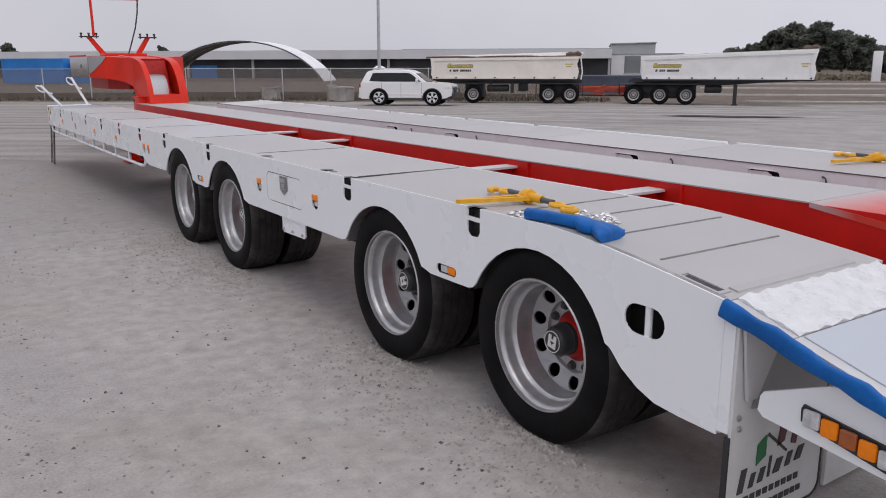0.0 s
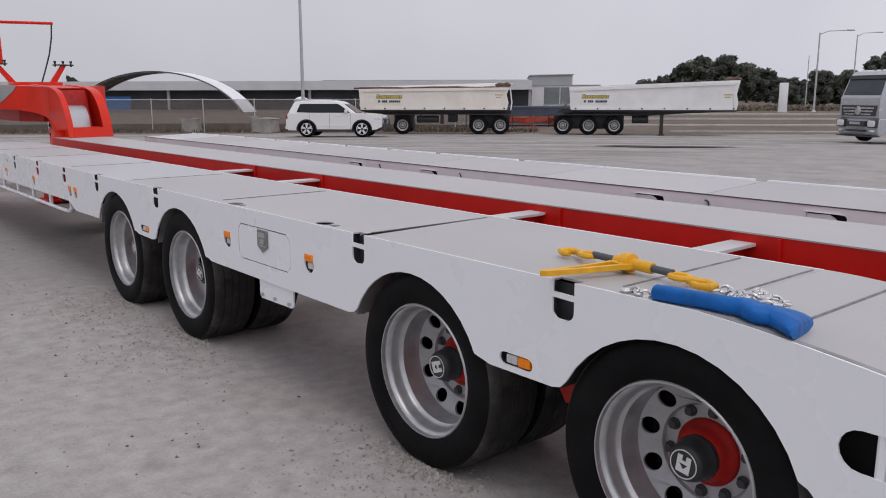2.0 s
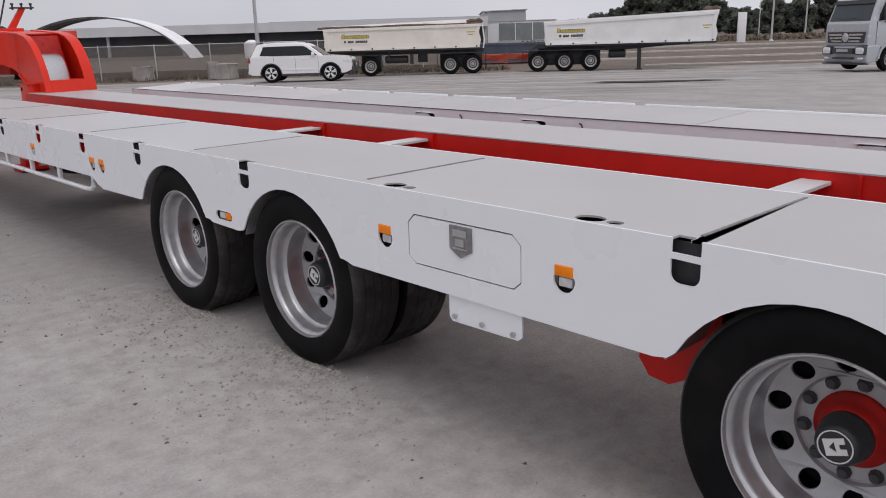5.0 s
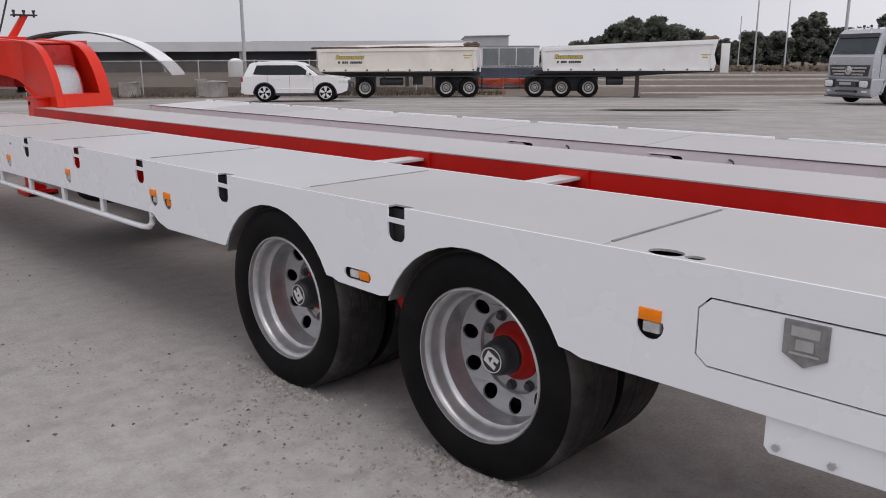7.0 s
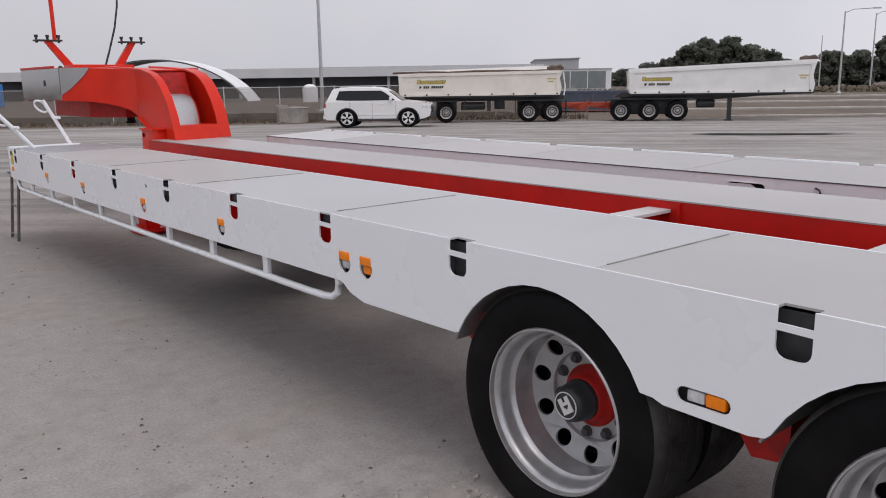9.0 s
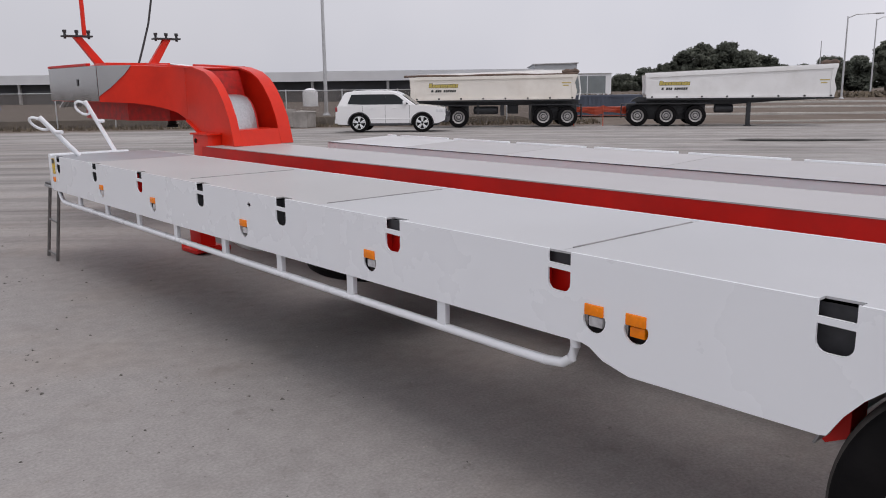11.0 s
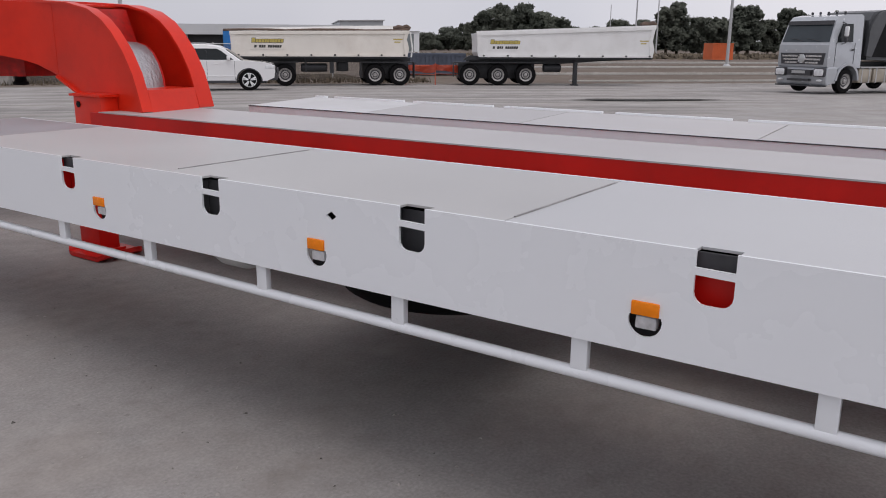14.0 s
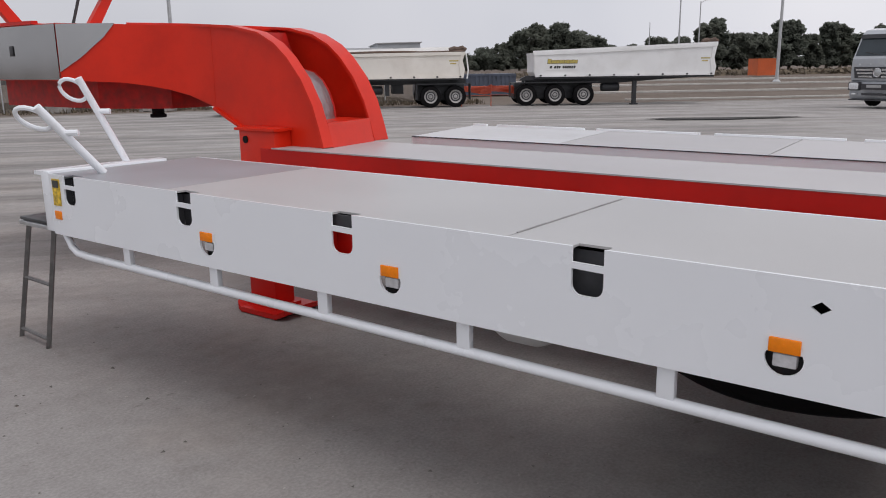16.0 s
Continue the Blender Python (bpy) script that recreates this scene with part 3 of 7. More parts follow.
# side marker lamps: amber reflector over a recessed lamp
for i, c in enumerate(LAMPS):
    dz = lamp_rise(c)
    bm = box(B(), -0.006, 0.002, c - 0.036, c + 0.036, 0.757 + dz, 0.793 + dz, 0.003)
    lamp = part("marker_lamp", bm, AMBER, trailer, "amber side reflector")
    bm = B()
    box(bm, 0.040, 0.046, c - 0.055, c + 0.055, 0.685 + dz, 0.757 + dz)
    part("lamp_recess", bm, BLACKP, lamp, "dark lamp recess")
    bm = box(B(), 0.006, 0.036, c - 0.028, c + 0.028, 0.718 + dz, 0.752 + dz, 0.006)
    part("lamp_lens", bm, AMBER if i == 2 else LENS, lamp, "amber lamp lens" if i == 2 else "clear lamp lens")
part("front_marker_lamp", box(B(), -0.006, 0.002, FRONT - 0.085, FRONT - 0.03, 0.735, 0.775, 0.003), AMBER, trailer, "amber front reflector")
for c, z in ((0.625, 0.612), (4.235, 0.640)):
    bm = B(); box(bm, 0.035, 0.04, c - 0.1, c + 0.1, z - 0.035, z + 0.035)
    slot = part("slot_lamp", bm, BLACKP, trailer, "slot lamp with clear and amber lenses")
    part("clear_lens", box(B(), 0.004, 0.03, c - 0.002, c + 0.052, z - 0.017, z + 0.017, 0.005), LENS, slot)
    part("amber_lens", box(B(), 0.003, 0.03, c - 0.066, c - 0.005, z - 0.019, z + 0.019, 0.006), AMBER, slot)
# near-black plate behind the oval opening, painted in place of its shade
bm = box(B(), 0.07, 0.076, -0.72, -0.47, 0.60, 0.77)
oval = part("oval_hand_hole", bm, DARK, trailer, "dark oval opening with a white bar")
part("bar", tube(B(), [(0.018, -0.602, 0.62), (0.018, -0.602, 0.75)], 0.014, 10), WHITE, oval)
part("warning_sticker", box(B(), -0.0035, -0.0005, FRONT - 0.095, FRONT - 0.03, 0.80, 0.925), mat("yellow_black_sticker", (0.65, 0.42, 0.03), 0.4, vary=0.6, scale=60), trailer, "yellow warning sticker")
part("sticker_bars", box(B(), -0.006, -0.004, FRONT - 0.088, FRONT - 0.037, 0.885, 0.918), LETTER, trailer)

# near wing: deck plates with joints between them
JOINTS = (1.60, 3.11, 4.62, 6.10, 7.545, 9.0, 10.63, FRONT)


def deck_plate(x0, x1, y0, y1, material, label, notches=(), holes=()):
    out = [(x1, y0), (x1, y1), (x0, y1)]
    for c in sorted([c for c in notches if y0 < c < y1], reverse=True):
        out += [(x0, c + 0.05), (x0 + 0.038, c + 0.05), (x0 + 0.038, c - 0.05), (x0, c - 0.05)]
    out.append((x0, y0))
    return part("deck_plate", prism(B(), [out] + [h for h in holes if y0 < h[0][1] < y1], 'z', DZ - 0.009, DZ - 0.002), material, trailer, label, smooth=20)


def oval_h(x, y, w, h):
    return [(x + h / 2 * math.sin(t), y + w / 2 * math.cos(t)) for t in [2 * math.pi * i / 14 for i in range(14)]]


HOLES = [oval_h(0.062, 1.98, 0.11, 0.08), oval_h(0.058, 1.885, 0.06, 0.045), oval_h(0.060, 2.925, 0.11, 0.08), oval_h(0.056, 2.835, 0.06, 0.045)]
edge0 = -0.06
# near-black floor and wall stand in for the shade below the deck holes
for y in (2.0, 2.96):
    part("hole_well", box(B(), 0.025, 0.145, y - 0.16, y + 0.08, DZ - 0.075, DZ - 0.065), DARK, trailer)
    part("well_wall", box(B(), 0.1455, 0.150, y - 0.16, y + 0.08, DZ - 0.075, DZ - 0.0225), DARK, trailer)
for a, b in zip((edge0,) + JOINTS, JOINTS):
    deck_plate(0.0085, 0.82, a + 0.0015, b - 0.0015, DECKC if 4.5 < a < 7.0 else DECKF if a > 10.6 else DECK, "", [c for c, _ in POCKETS], HOLES)
# unseen near-black slab added as the shade below the near wing
part("deck_underframe", box(B(), 0.13, 0.80, -0.3, FRONT - 0.01, 0.80, 0.86), DARK, trailer, "near-black slab in place of shade under the deck wing")
for y in JOINTS[:-2]:
    w, m_ = (0.006, SEAM) if y < 4 else (0.0035, SEAML)
    part("joint_weld", box(B(), 0.07, 0.77, y - w, y + w, DZ - 0.006, DZ + 0.001), m_, trailer)
part("inner_edge_bar", box(B(), 0.8215, 0.834, edge0, FRONT, 0.80, DZ - 0.001), WHITE, trailer, "pale inner edge of the deck wing")

# curved tail of the near wing, with raised cleats
ys = [-0.06 - 0.86 * i / 14 for i in range(15)]
bm = prism(B(), [[(y, deck_drop(y) - 0.002) for y in ys] + [(y, deck_drop(y) - 0.024) for y in reversed(ys)]], 'x', 0.0085, 0.90)
for v in bm.verts:
    if v.co.x > 0.5:
        v.co.x = 0.834 + 0.11 * (-0.06 - v.co.y) / 0.86
tail = part("tail_deck", bm, DECK, trailer, "grey-white curved tail of the deck", smooth=30)
for y in (0.235, -0.04, -0.302, -0.578):
    z = deck_drop(y) - 0.002
    s = (deck_drop(y) - deck_drop(y - 0.05)) / 0.05
    part("cleat", prism(B(), [[(y - 0.0055, z - 0.0055 * s), (y + 0.0055, z + 0.0055 * s), (y + 0.0035, z + 0.0035), (y - 0.0035, z + 0.0035)]], 'x', 0.09, 0.79), SEAM, tail, smooth=20)
part("end_cleat", prism(B(), [[(-0.895, deck_drop(-0.895) - 0.004), (-0.852, deck_drop(-0.852) - 0.004), (-0.856, deck_drop(-0.856) + 0.004), (-0.892, deck_drop(-0.892) + 0.004)]], 'x', 0.10, 0.80), DECK, tail, smooth=20)


def on_tail(bm):
    """Lay a flat piece on the falling tail of the deck."""
    for v in bm.verts:
        v.co.z += deck_drop(v.co.y)
    return bm


part("edge_seam", on_tail(prism(B(), [[(0.0095, -0.90 + 0.06 * i) for i in range(15)] + [(0.030, -0.06 - 0.06 * i) for i in range(15)]], 'z', -0.004, 0.0005)), SEAML, tail, smooth=20)
part("tail_slot", on_tail(prism(B(), [[(0.034, -0.862), (0.066, -0.862), (0.066, -0.722), (0.034, -0.722)]], 'z', -0.006, -0.0005)), POCKET, tail)
part("slot_rim", on_tail(prism(B(), [[(0.02, -0.88), (0.08, -0.88), (0.08, -0.70), (0.02, -0.70)], [(0.032, -0.715), (0.068, -0.715), (0.068, -0.865), (0.032, -0.865)]], 'z', -0.006, 0.003)), DECK, tail, smooth=20)
bm = prism(B(), [[(y, deck_drop(y) - 0.03) for y in ys] + [(-0.92, 0.60), (-0.06, 0.60)]], 'x', 0.9015, 0.915)
part("tail_web", bm, DECKW, tail)

# outriggers across the gap, a little below the deck
for y in (0.54, 1.80, 4.19, 5.31):
    arm = part("outrigger", box(B(), 0.80, 1.355, y - 0.062, y + 0.062, 0.884, 0.900, 0.002), DECKW, trailer, "white outrigger arm bridging the widening gap", smooth=20)
    part("arm_gusset", prism(B(), [[(1.18, 0.8835), (1.355, 0.8835), (1.355, 0.80)]], 'y', y - 0.008, y + 0.008), RED, arm, smooth=20)

# centre spine: red beams with white deck
def beam(x, sign):
    bm = B()
    yy = (-0.95, FRONT + 0.1)
    box(bm, x, x + sign * 0.014, yy[0], yy[1], 0.50, DZ - 0.008)
    box(bm, x - sign * 0.06, x + sign * 0.10, yy[0], yy[1], 0.475, 0.499)
    return part("main_beam", bm, RED, trailer, "red-painted steel main beam", smooth=20)


beam(1.356, 1)
beam(1.96, -1)
for y in (0.365, 1.625, 4.08, 5.20):
    part("web_stiffener", box(B(), 1.338, 1.3555, y - 0.006, y + 0.006, 0.50, DZ - 0.012), RED, trailer)
part("spine_plate", box(B(), 1.352, 1.99, -0.357, FRONT - 0.003, DZ - 0.007, DZ), SPINE, trailer, "pinkish-grey painted centre deck plate")
part("spine_floor", box(B(), 1.395, 1.93, -0.3, FRONT, 0.76, 0.80), RED, trailer)
bm = prism(B(), [[(-0.36, DZ - 0.001), (-0.55, 0.925), (-0.95, 0.87), (-0.95, 0.84), (-0.36, DZ - 0.024)]], 'x', 1.352, 1.99)
part("spine_tail", bm, OVERSPRAY, trailer, "red sloping tail of the spine", smooth=20)
part("spine_tail_socket", box(B(), 1.52, 1.80, -0.78, -0.62, 0.902, 0.918, 0.004), RED, trailer)

# far wing, falling slightly towards the spine, with slots and hooks in its inner face
FARX, FARZ = 2.70, 0.914
for a, b, m_ in ((-0.06, 1.58, SPINE), (1.58, 3.1, SPINE), (3.1, 4.6, SPINE), (4.6, 6.06, SPINE), (6.06, 7.55, SPINE), (7.55, 9.03, SPINE), (9.03, 10.33, SPINE), (10.33, FRONT, DECKW)):
    part("deck_plate", prism(B(), [[(FARX + 0.002, FARZ), (FARX + 0.002, FARZ - 0.02), (3.46, FARZ + 0.006), (3.46, FARZ + 0.026)]], 'y', a + 0.004, b - 0.004), m_, trailer)
SLOTS = (0.66, 1.88, 4.29, 5.485)
face = [(-0.06, 0.70), (FRONT, 0.70), (FRONT, FARZ - 0.005), (-0.06, FARZ - 0.005)]
holes = []
for c in SLOTS:
    holes.append([(c + 0.235, 0.81)] + [(c + 0.235, 0.865), (c + 0.225, 0.871), (c + 0.04, 0.871)] + [(c + 0.012, 0.868), (c + 0.003, 0.858), (c, 0.845), (c, 0.81)])
part("far_inner_face", prism(B(), [face] + holes, 'x', FARX - 0.012, FARX), WHITE, trailer, "pale inner face of the far deck wing with slots", smooth=20)
part("far_edge_angle", box(B(), FARX - 0.016, FARX + 0.0015, -0.06, FRONT, FARZ - 0.0045, FARZ + 0.0005), POCKET, trailer, "dark edge line")
# the dark inside each slot is a near-black plate, shade put into its colour
for c in SLOTS:
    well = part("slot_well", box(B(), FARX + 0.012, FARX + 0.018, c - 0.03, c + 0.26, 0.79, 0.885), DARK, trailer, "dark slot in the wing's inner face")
    part("slot_filler", prism(B(), [[(c + 0.233, 0.812), (c + 0.233, 0.862), (c + 0.10, 0.866), (c + 0.065, 0.848), (c + 0.055, 0.812)]], 'x', FARX - 0.010, FARX - 0.002), WHITE, well, smooth=20)
    part("slot_lip", box(B(), FARX - 0.020, FARX - 0.0125, c + 0.03, c + 0.245, 0.872, 0.8765, 0.001), WHITE, well)
for a, b in zip((-0.06,) + tuple(c + 0.05 for c, _ in POCKETS), tuple(c - 0.05 for c, _ in POCKETS) + (FRONT,)):
    part("far_side_skirt", box(B(), 3.461, 3.492, a, b, 0.62, DZ + 0.008, 0.002), WHITE, trailer, "white far side skirt panel")
bm = prism(B(), [[(y, deck_drop(y) - 0.018) for y in ys] + [(y, deck_drop(y) - 0.045) for y in reversed(ys)]], 'x', FARX, 3.46)
part("tail_deck", bm, DECK, trailer, smooth=30)
# dark slab added below the far wing, standing in for shade
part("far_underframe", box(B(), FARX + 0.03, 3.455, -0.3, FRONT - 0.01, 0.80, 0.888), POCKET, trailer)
for y in (0.33, 1.53, 3.95, 5.15):
    pts = [(FARX - 0.010, y + 0.036, 0.874), (FARX - 0.026, y + 0.022, 0.875), (FARX - 0.031, y + 0.004, 0.868), (FARX - 0.032, y - 0.003, 0.852), (FARX - 0.026, y, 0.834), (FARX - 0.010, y + 0.004, 0.826)]
    part("chain_hook", tube(B(), pts, 0.006, 8), POCKET, trailer, "dark steel chain hook")
for i in range(10):
    y = 0.9 + 1.1 * i
    part("cross_member", box(B(), 0.84, 2.68, y - 0.05, y + 0.05, 0.70, 0.80), CHASSIS, trailer)

# wheels
def wheel_mesh_parts(parent, m, inner=True):
    prof = [(0.2835, 0.030), (0.288, 0.036), (0.286, 0.046), (0.275, 0.050), (0.267, 0.058), (0.2635, 0.075), (0.262, 0.105), (0.256, 0.118), (0.247, 0.126),
            (0.2455, 0.145), (0.245, 0.185), (0.243, 0.202), (0.240, 0.208), (0.240, 0.224), (0.258, 0.224), (0.275, 0.09), (0.279, 0.03)]
    rim = part("wheel", lathe(B(), prof, 'x', (0, 0, 0), 72, closed=True), RIM, parent, "silver steel disc wheel with round vent holes", smooth=40)
    rim.matrix_basis = m
    # sloping disc with ten vent holes, and a flat centre with ten nuts
    ring = [[(q * math.cos(s * 2 * math.pi * i / 60), q * math.sin(s * 2 * math.pi * i / 60)) for i in range(60)] for q, s in ((0.2415, 1), (0.163, -1))]
    holes = []
    for k in range(10):
        a = radians(10 + 36 * k)
        holes.append([(0.205 * math.cos(a) + 0.031 * math.cos(-2 * math.pi * i / 18), 0.205 * math.sin(a) + 0.031 * math.sin(-2 * math.pi * i / 18)) for i in range(18)])
    bm = prism(B(), [ring[0]] + holes + [ring[1]], 'x', 0.0, 0.010)
    for v in bm.verts:
        v.co.x += 0.209 + (0.2415 - math.hypot(v.co.y, v.co.z)) * 0.38
    part("disc", bm, RIMD, rim, smooth=30)
    part("disc_centre", lathe(B(), [(0.1635, 0.239), (0.160, 0.246), (0.158, 0.253), (0.153, 0.257), (0.100, 0.258), (0.100, 0.268), (0.1635, 0.268)], 'x', (0, 0, 0), 48, closed=True), RIMD, rim)
    # near-black disc in place of the shade behind the vent holes
    part("backing", lathe(B(), [(0.236, 0.285), (0.236, 0.292), (0.0, 0.292)], 'x', (0, 0, 0), 30), DARK, rim)
    part("hub", lathe(B(), [(0.112, 0.284), (0.112, 0.250), (0.108, 0.244), (0.095, 0.236), (0.086, 0.222), (0.082, 0.206), (0.076, 0.200), (0.0, 0.200)], 'x', (0, 0, 0), 36), HUBRED, rim, "grimy red axle hub, darkened for its shade")
    part("hub_cap", lathe(B(), [(0.074, 0.1995), (0.0735, 0.182), (0.069, 0.176), (0.067, 0.150), (0.062, 0.132), (0.056, 0.123), (0.050, 0.118), (0.0, 0.118)], 'x', (0, 0, 0), 32), BLACKP, rim, "black hub cap")
    bm = B()
    lathe(bm, [(0.048, 0.1170), (0.048, 0.1145), (0.0445, 0.1145), (0.0445, 0.1170)], 'x', (0, 0, 0), 32, closed=True)
    prism(bm, [[(-0.024, -0.029), (0.024, -0.029), (0.024, 0.029), (0.007, 0.029), (0.007, 0.012), (-0.007, 0.012), (-0.007, 0.029), (-0.024, 0.029)], [(-0.015, 0.001), (0.015, 0.001), (0.0, -0.017)]], 'x', 0.1145, 0.1175)
    em = part("cap_emblem", bm, FLAP, rim, "white cap emblem", smooth=20)
    em.matrix_basis = pose(0, 0, 0, 8, 0, 0)
    nut = None
    for k in range(10):
        a = radians(24 + 36 * k)
        at = pose(0, 0.140 * math.cos(a), 0.140 * math.sin(a))
        if nut is None:
            nut = part("wheel_nut", lathe(B(), [(0.021, 0.257), (0.021, 0.251), (0.017, 0.247), (0.014, 0.236), (0.0, 0.235)], 'x', (0, 0, 0), 10), POCKET, rim)
            nut.matrix_basis = at
        else:
            again(nut, rim, at)

    def tyre(x0, name, lab):
        p = [(0.280, x0 + 0.022), (0.294, x0 + 0.012), (0.325, x0 + 0.002), (0.365, x0 + 0.000), (0.395, x0 + 0.006), (0.412, x0 + 0.016), (0.423, x0 + 0.028), (0.428, x0 + 0.05)]
        for gx in (0.075, 0.125, 0.170, 0.220):
            p += [(0.429, x0 + gx - 0.005), (0.423, x0 + gx - 0.003), (0.423, x0 + gx + 0.003), (0.429, x0 + gx + 0.005)]
        p += [(0.428, x0 + 0.248), (0.423, x0 + 0.270), (0.412, x0 + 0.282), (0.365, x0 + 0.296), (0.325, x0 + 0.292), (0.280, x0 + 0.27)]
        bm = lathe(B(), p, 'x', (0, 0, 0), 72, closed=True)
        for v in bm.verts:
            if v.co.z < -HUBZ + 0.002:
                over = -HUBZ + 0.002 - v.co.z
                v.co.z = -HUBZ + 0.002
                v.co.y *= 1 + 0.5 * over
        ob = part(name, bm, RUBBER, rim, lab, smooth=32)
        ob.data.materials.append(TREAD)
        for f in ob.data.polygons:
            c = f.center
            if math.hypot(c.y, c.z) > 0.4165 or c.z < -HUBZ + 0.012:
                f.material_index = 1
        return ob
    tyre(0.018, "tyre", "black worn tyre")
    if inner:
        tyre(0.336, "inner_tyre", "black inner dual tyre")
    return rim


first_wheel = wheel_mesh_parts(trailer, pose(0, HUBS[0], HUBZ))
for y, turn in zip(HUBS[1:], (70, 118, -35)):
    w = again(first_wheel, trailer, pose(0, y, HUBZ))
    for ob in w.children:
        if ob.name.startswith("cap_emblem"):
            ob.matrix_basis = pose(0, 0, 0, turn, 0, 0)
for y in HUBS:
    again(first_wheel, trailer, pose(3.475, y, HUBZ, 0, 0, 180))
    part("axle", tube(B(), [(0.25, y, HUBZ), (3.2, y, HUBZ)], 0.065, 14), CHASSIS, trailer, "black axle tube")
    bm = B()
    box(bm, 0.60, 0.72, y - 0.10, y + 0.30, 0.40, 0.66, 0.02)
    part("suspension_arm", bm, RED, trailer, "red suspension arm")
# these hangers take the darker red, shade between the wheels included
for y in (0.615, 4.24):
    part("red_hanger", prism(B(), [[(y - 0.16, 0.86), (y + 0.02, 0.86), (y + 0.01, 0.49), (y - 0.04, 0.415), (y - 0.12, 0.425), (y - 0.15, 0.50)]], 'x', 0.22, 0.31), HUBRED, trailer, "red suspension hanger plate", smooth=20)
part("red_hanger", prism(B(), [[(1.62, 0.86), (1.92, 0.86), (1.91, 0.43), (1.87, 0.375), (1.79, 0.365), (1.73, 0.40), (1.62, 0.46)]], 'x', 0.26, 0.34), RED, trailer, smooth=20)
part("red_hanger", prism(B(), [[(5.22, 0.86), (5.40, 0.86), (5.36, 0.60), (5.28, 0.53), (5.22, 0.56)]], 'x', 0.12, 0.22), RED, trailer, smooth=20)
for c in (0.0, 1.24, 3.645, 4.835):
    o = arc(c, 0.40, 0.470, 150, 20, 16); i = arc(c, 0.40, 0.463, 20, 150, 16)
    part("wheel_arch_liner", prism(B(), [o + i], 'x', 0.03, 0.58), LINER if c > 0.5 else POCKET, trailer, "inner mudguard")
# black panels added to stand for the shade under the deck
for y0, y1 in ((-0.42, 1.70), (3.18, 5.25)):
    part("inner_guard", box(B(), 0.66, 0.67, y0, y1, 0.30, 0.80), CHASSIS, trailer, "added black panel in place of shade behind the dual wheels")
# air lines below the locker
for dx in (0.0, 0.05):
    part("air_hose", tube(B(), [(0.10 + dx, 1.72, 0.55), (0.10 + dx, 1.95, 0.545), (0.11 + dx, 2.2, 0.53), (0.12, 2.6, 0.56)], 0.011, 8), BLACKP, trailer, "black air hose")

# lower guard rail
pts = [(0.03, 6.055, 0.668), (0.03, 6.05, 0.63), (0.03, 6.065, 0.587), (0.03, 6.10, 0.562), (0.03, 6.17, 0.553), (0.03, 6.3, 0.551), (0.03, 8.6, 0.558), (0.03, 11.30, 0.571), (0.03, 11.385, 0.577), (0.03, 11.43, 0.60), (0.03, 11.475, 0.66)]
rail = part("guard_rail", tube(B(), pts, 0.0175, 12), WHITE, trailer, "white tubular lower guard rail")
for y in (6.70, 7.31, 7.92, 8.52, 9.16, 9.76, 10.36, 10.96):
    part("rail_post", box(B(), 0.018, 0.042, y - 0.024, y + 0.024, 0.562, 0.672, 0.002), WHITE, rail)

# tail: ramp wrapped in blue film, mudflaps, lamp fin
ramp_m = Matrix.Translation((0, -0.925, 0.845)) @ Matrix.Rotation(radians(16.3), 4, 'X')
bm = B()
box(bm, 0.012, 0.90, -2.6, -0.235, -0.05, -0.004)
ramp = part("loading_ramp", bm, DECKW, trailer, "white loading ramp with its edge wrapped in blue film", smooth=20)
ramp.matrix_basis = ramp_m
bm = B()
box(bm, 0.06, 0.86, -2.55, -0.24, -0.0035, 0.0005)
part("ramp_sheet", bm, mat("pale_ramp_paint", (0.46, 0.50, 0.55), 0.35, vary=0.04, scale=2), ramp)
bm = B()
box(bm, 0.012, 0.90, -0.23, -0.005, -0.05, -0.006)
part("hinge_plate", bm, DECKW, ramp)
# crumpled white film left on the hinge
bm = B()
nx, ny = 34, 11
grid = [[bm.verts.new((0.05 + 0.83 * i / (nx - 1), -0.232 + 0.228 * j / (ny - 1), -0.004 + 0.011 * abs(math.sin(2.3 * i + 1.7 * math.sin(1.9 * j)) * math.cos(1.1 * j + 0.7 * i)) + 0.005 * math.sin(0.9 * i) ** 2)) for j in range(ny)] for i in range(nx)]
low = [[bm.verts.new((v.co.x, v.co.y, -0.0052)) for v in row] for row in grid]
for i in range(nx - 1):
    for j in range(ny - 1):
        bm.faces.new((grid[i][j], grid[i + 1][j], grid[i + 1][j + 1], grid[i][j + 1]))
        bm.faces.new((low[i][j], low[i][j + 1], low[i + 1][j + 1], low[i + 1][j]))
for i in range(nx - 1):
    for j in (0, ny - 1):
        bm.faces.new((grid[i][j], low[i][j], low[i + 1][j], grid[i + 1][j]))
for j in range(ny - 1):
    for i in (0, nx - 1):
        bm.faces.new((grid[i][j], grid[i][j + 1], low[i][j + 1], low[i][j]))
bmesh.ops.recalc_face_normals(bm, faces=bm.faces)
part("white_film", bm, mat("crumpled_white_film", (0.68, 0.69, 0.70), 0.28, vary=0.08, scale=14, bump=0.5, bump_scale=34), ramp, "crumpled white protective film", smooth=30)
random.seed(4)
pts = [(-0.006 + random.uniform(-0.004, 0.004), -0.0 - 0.06 * i, -0.024 + random.uniform(-0.004, 0.004)) for i in range(38)]
bm = B()
rings = []
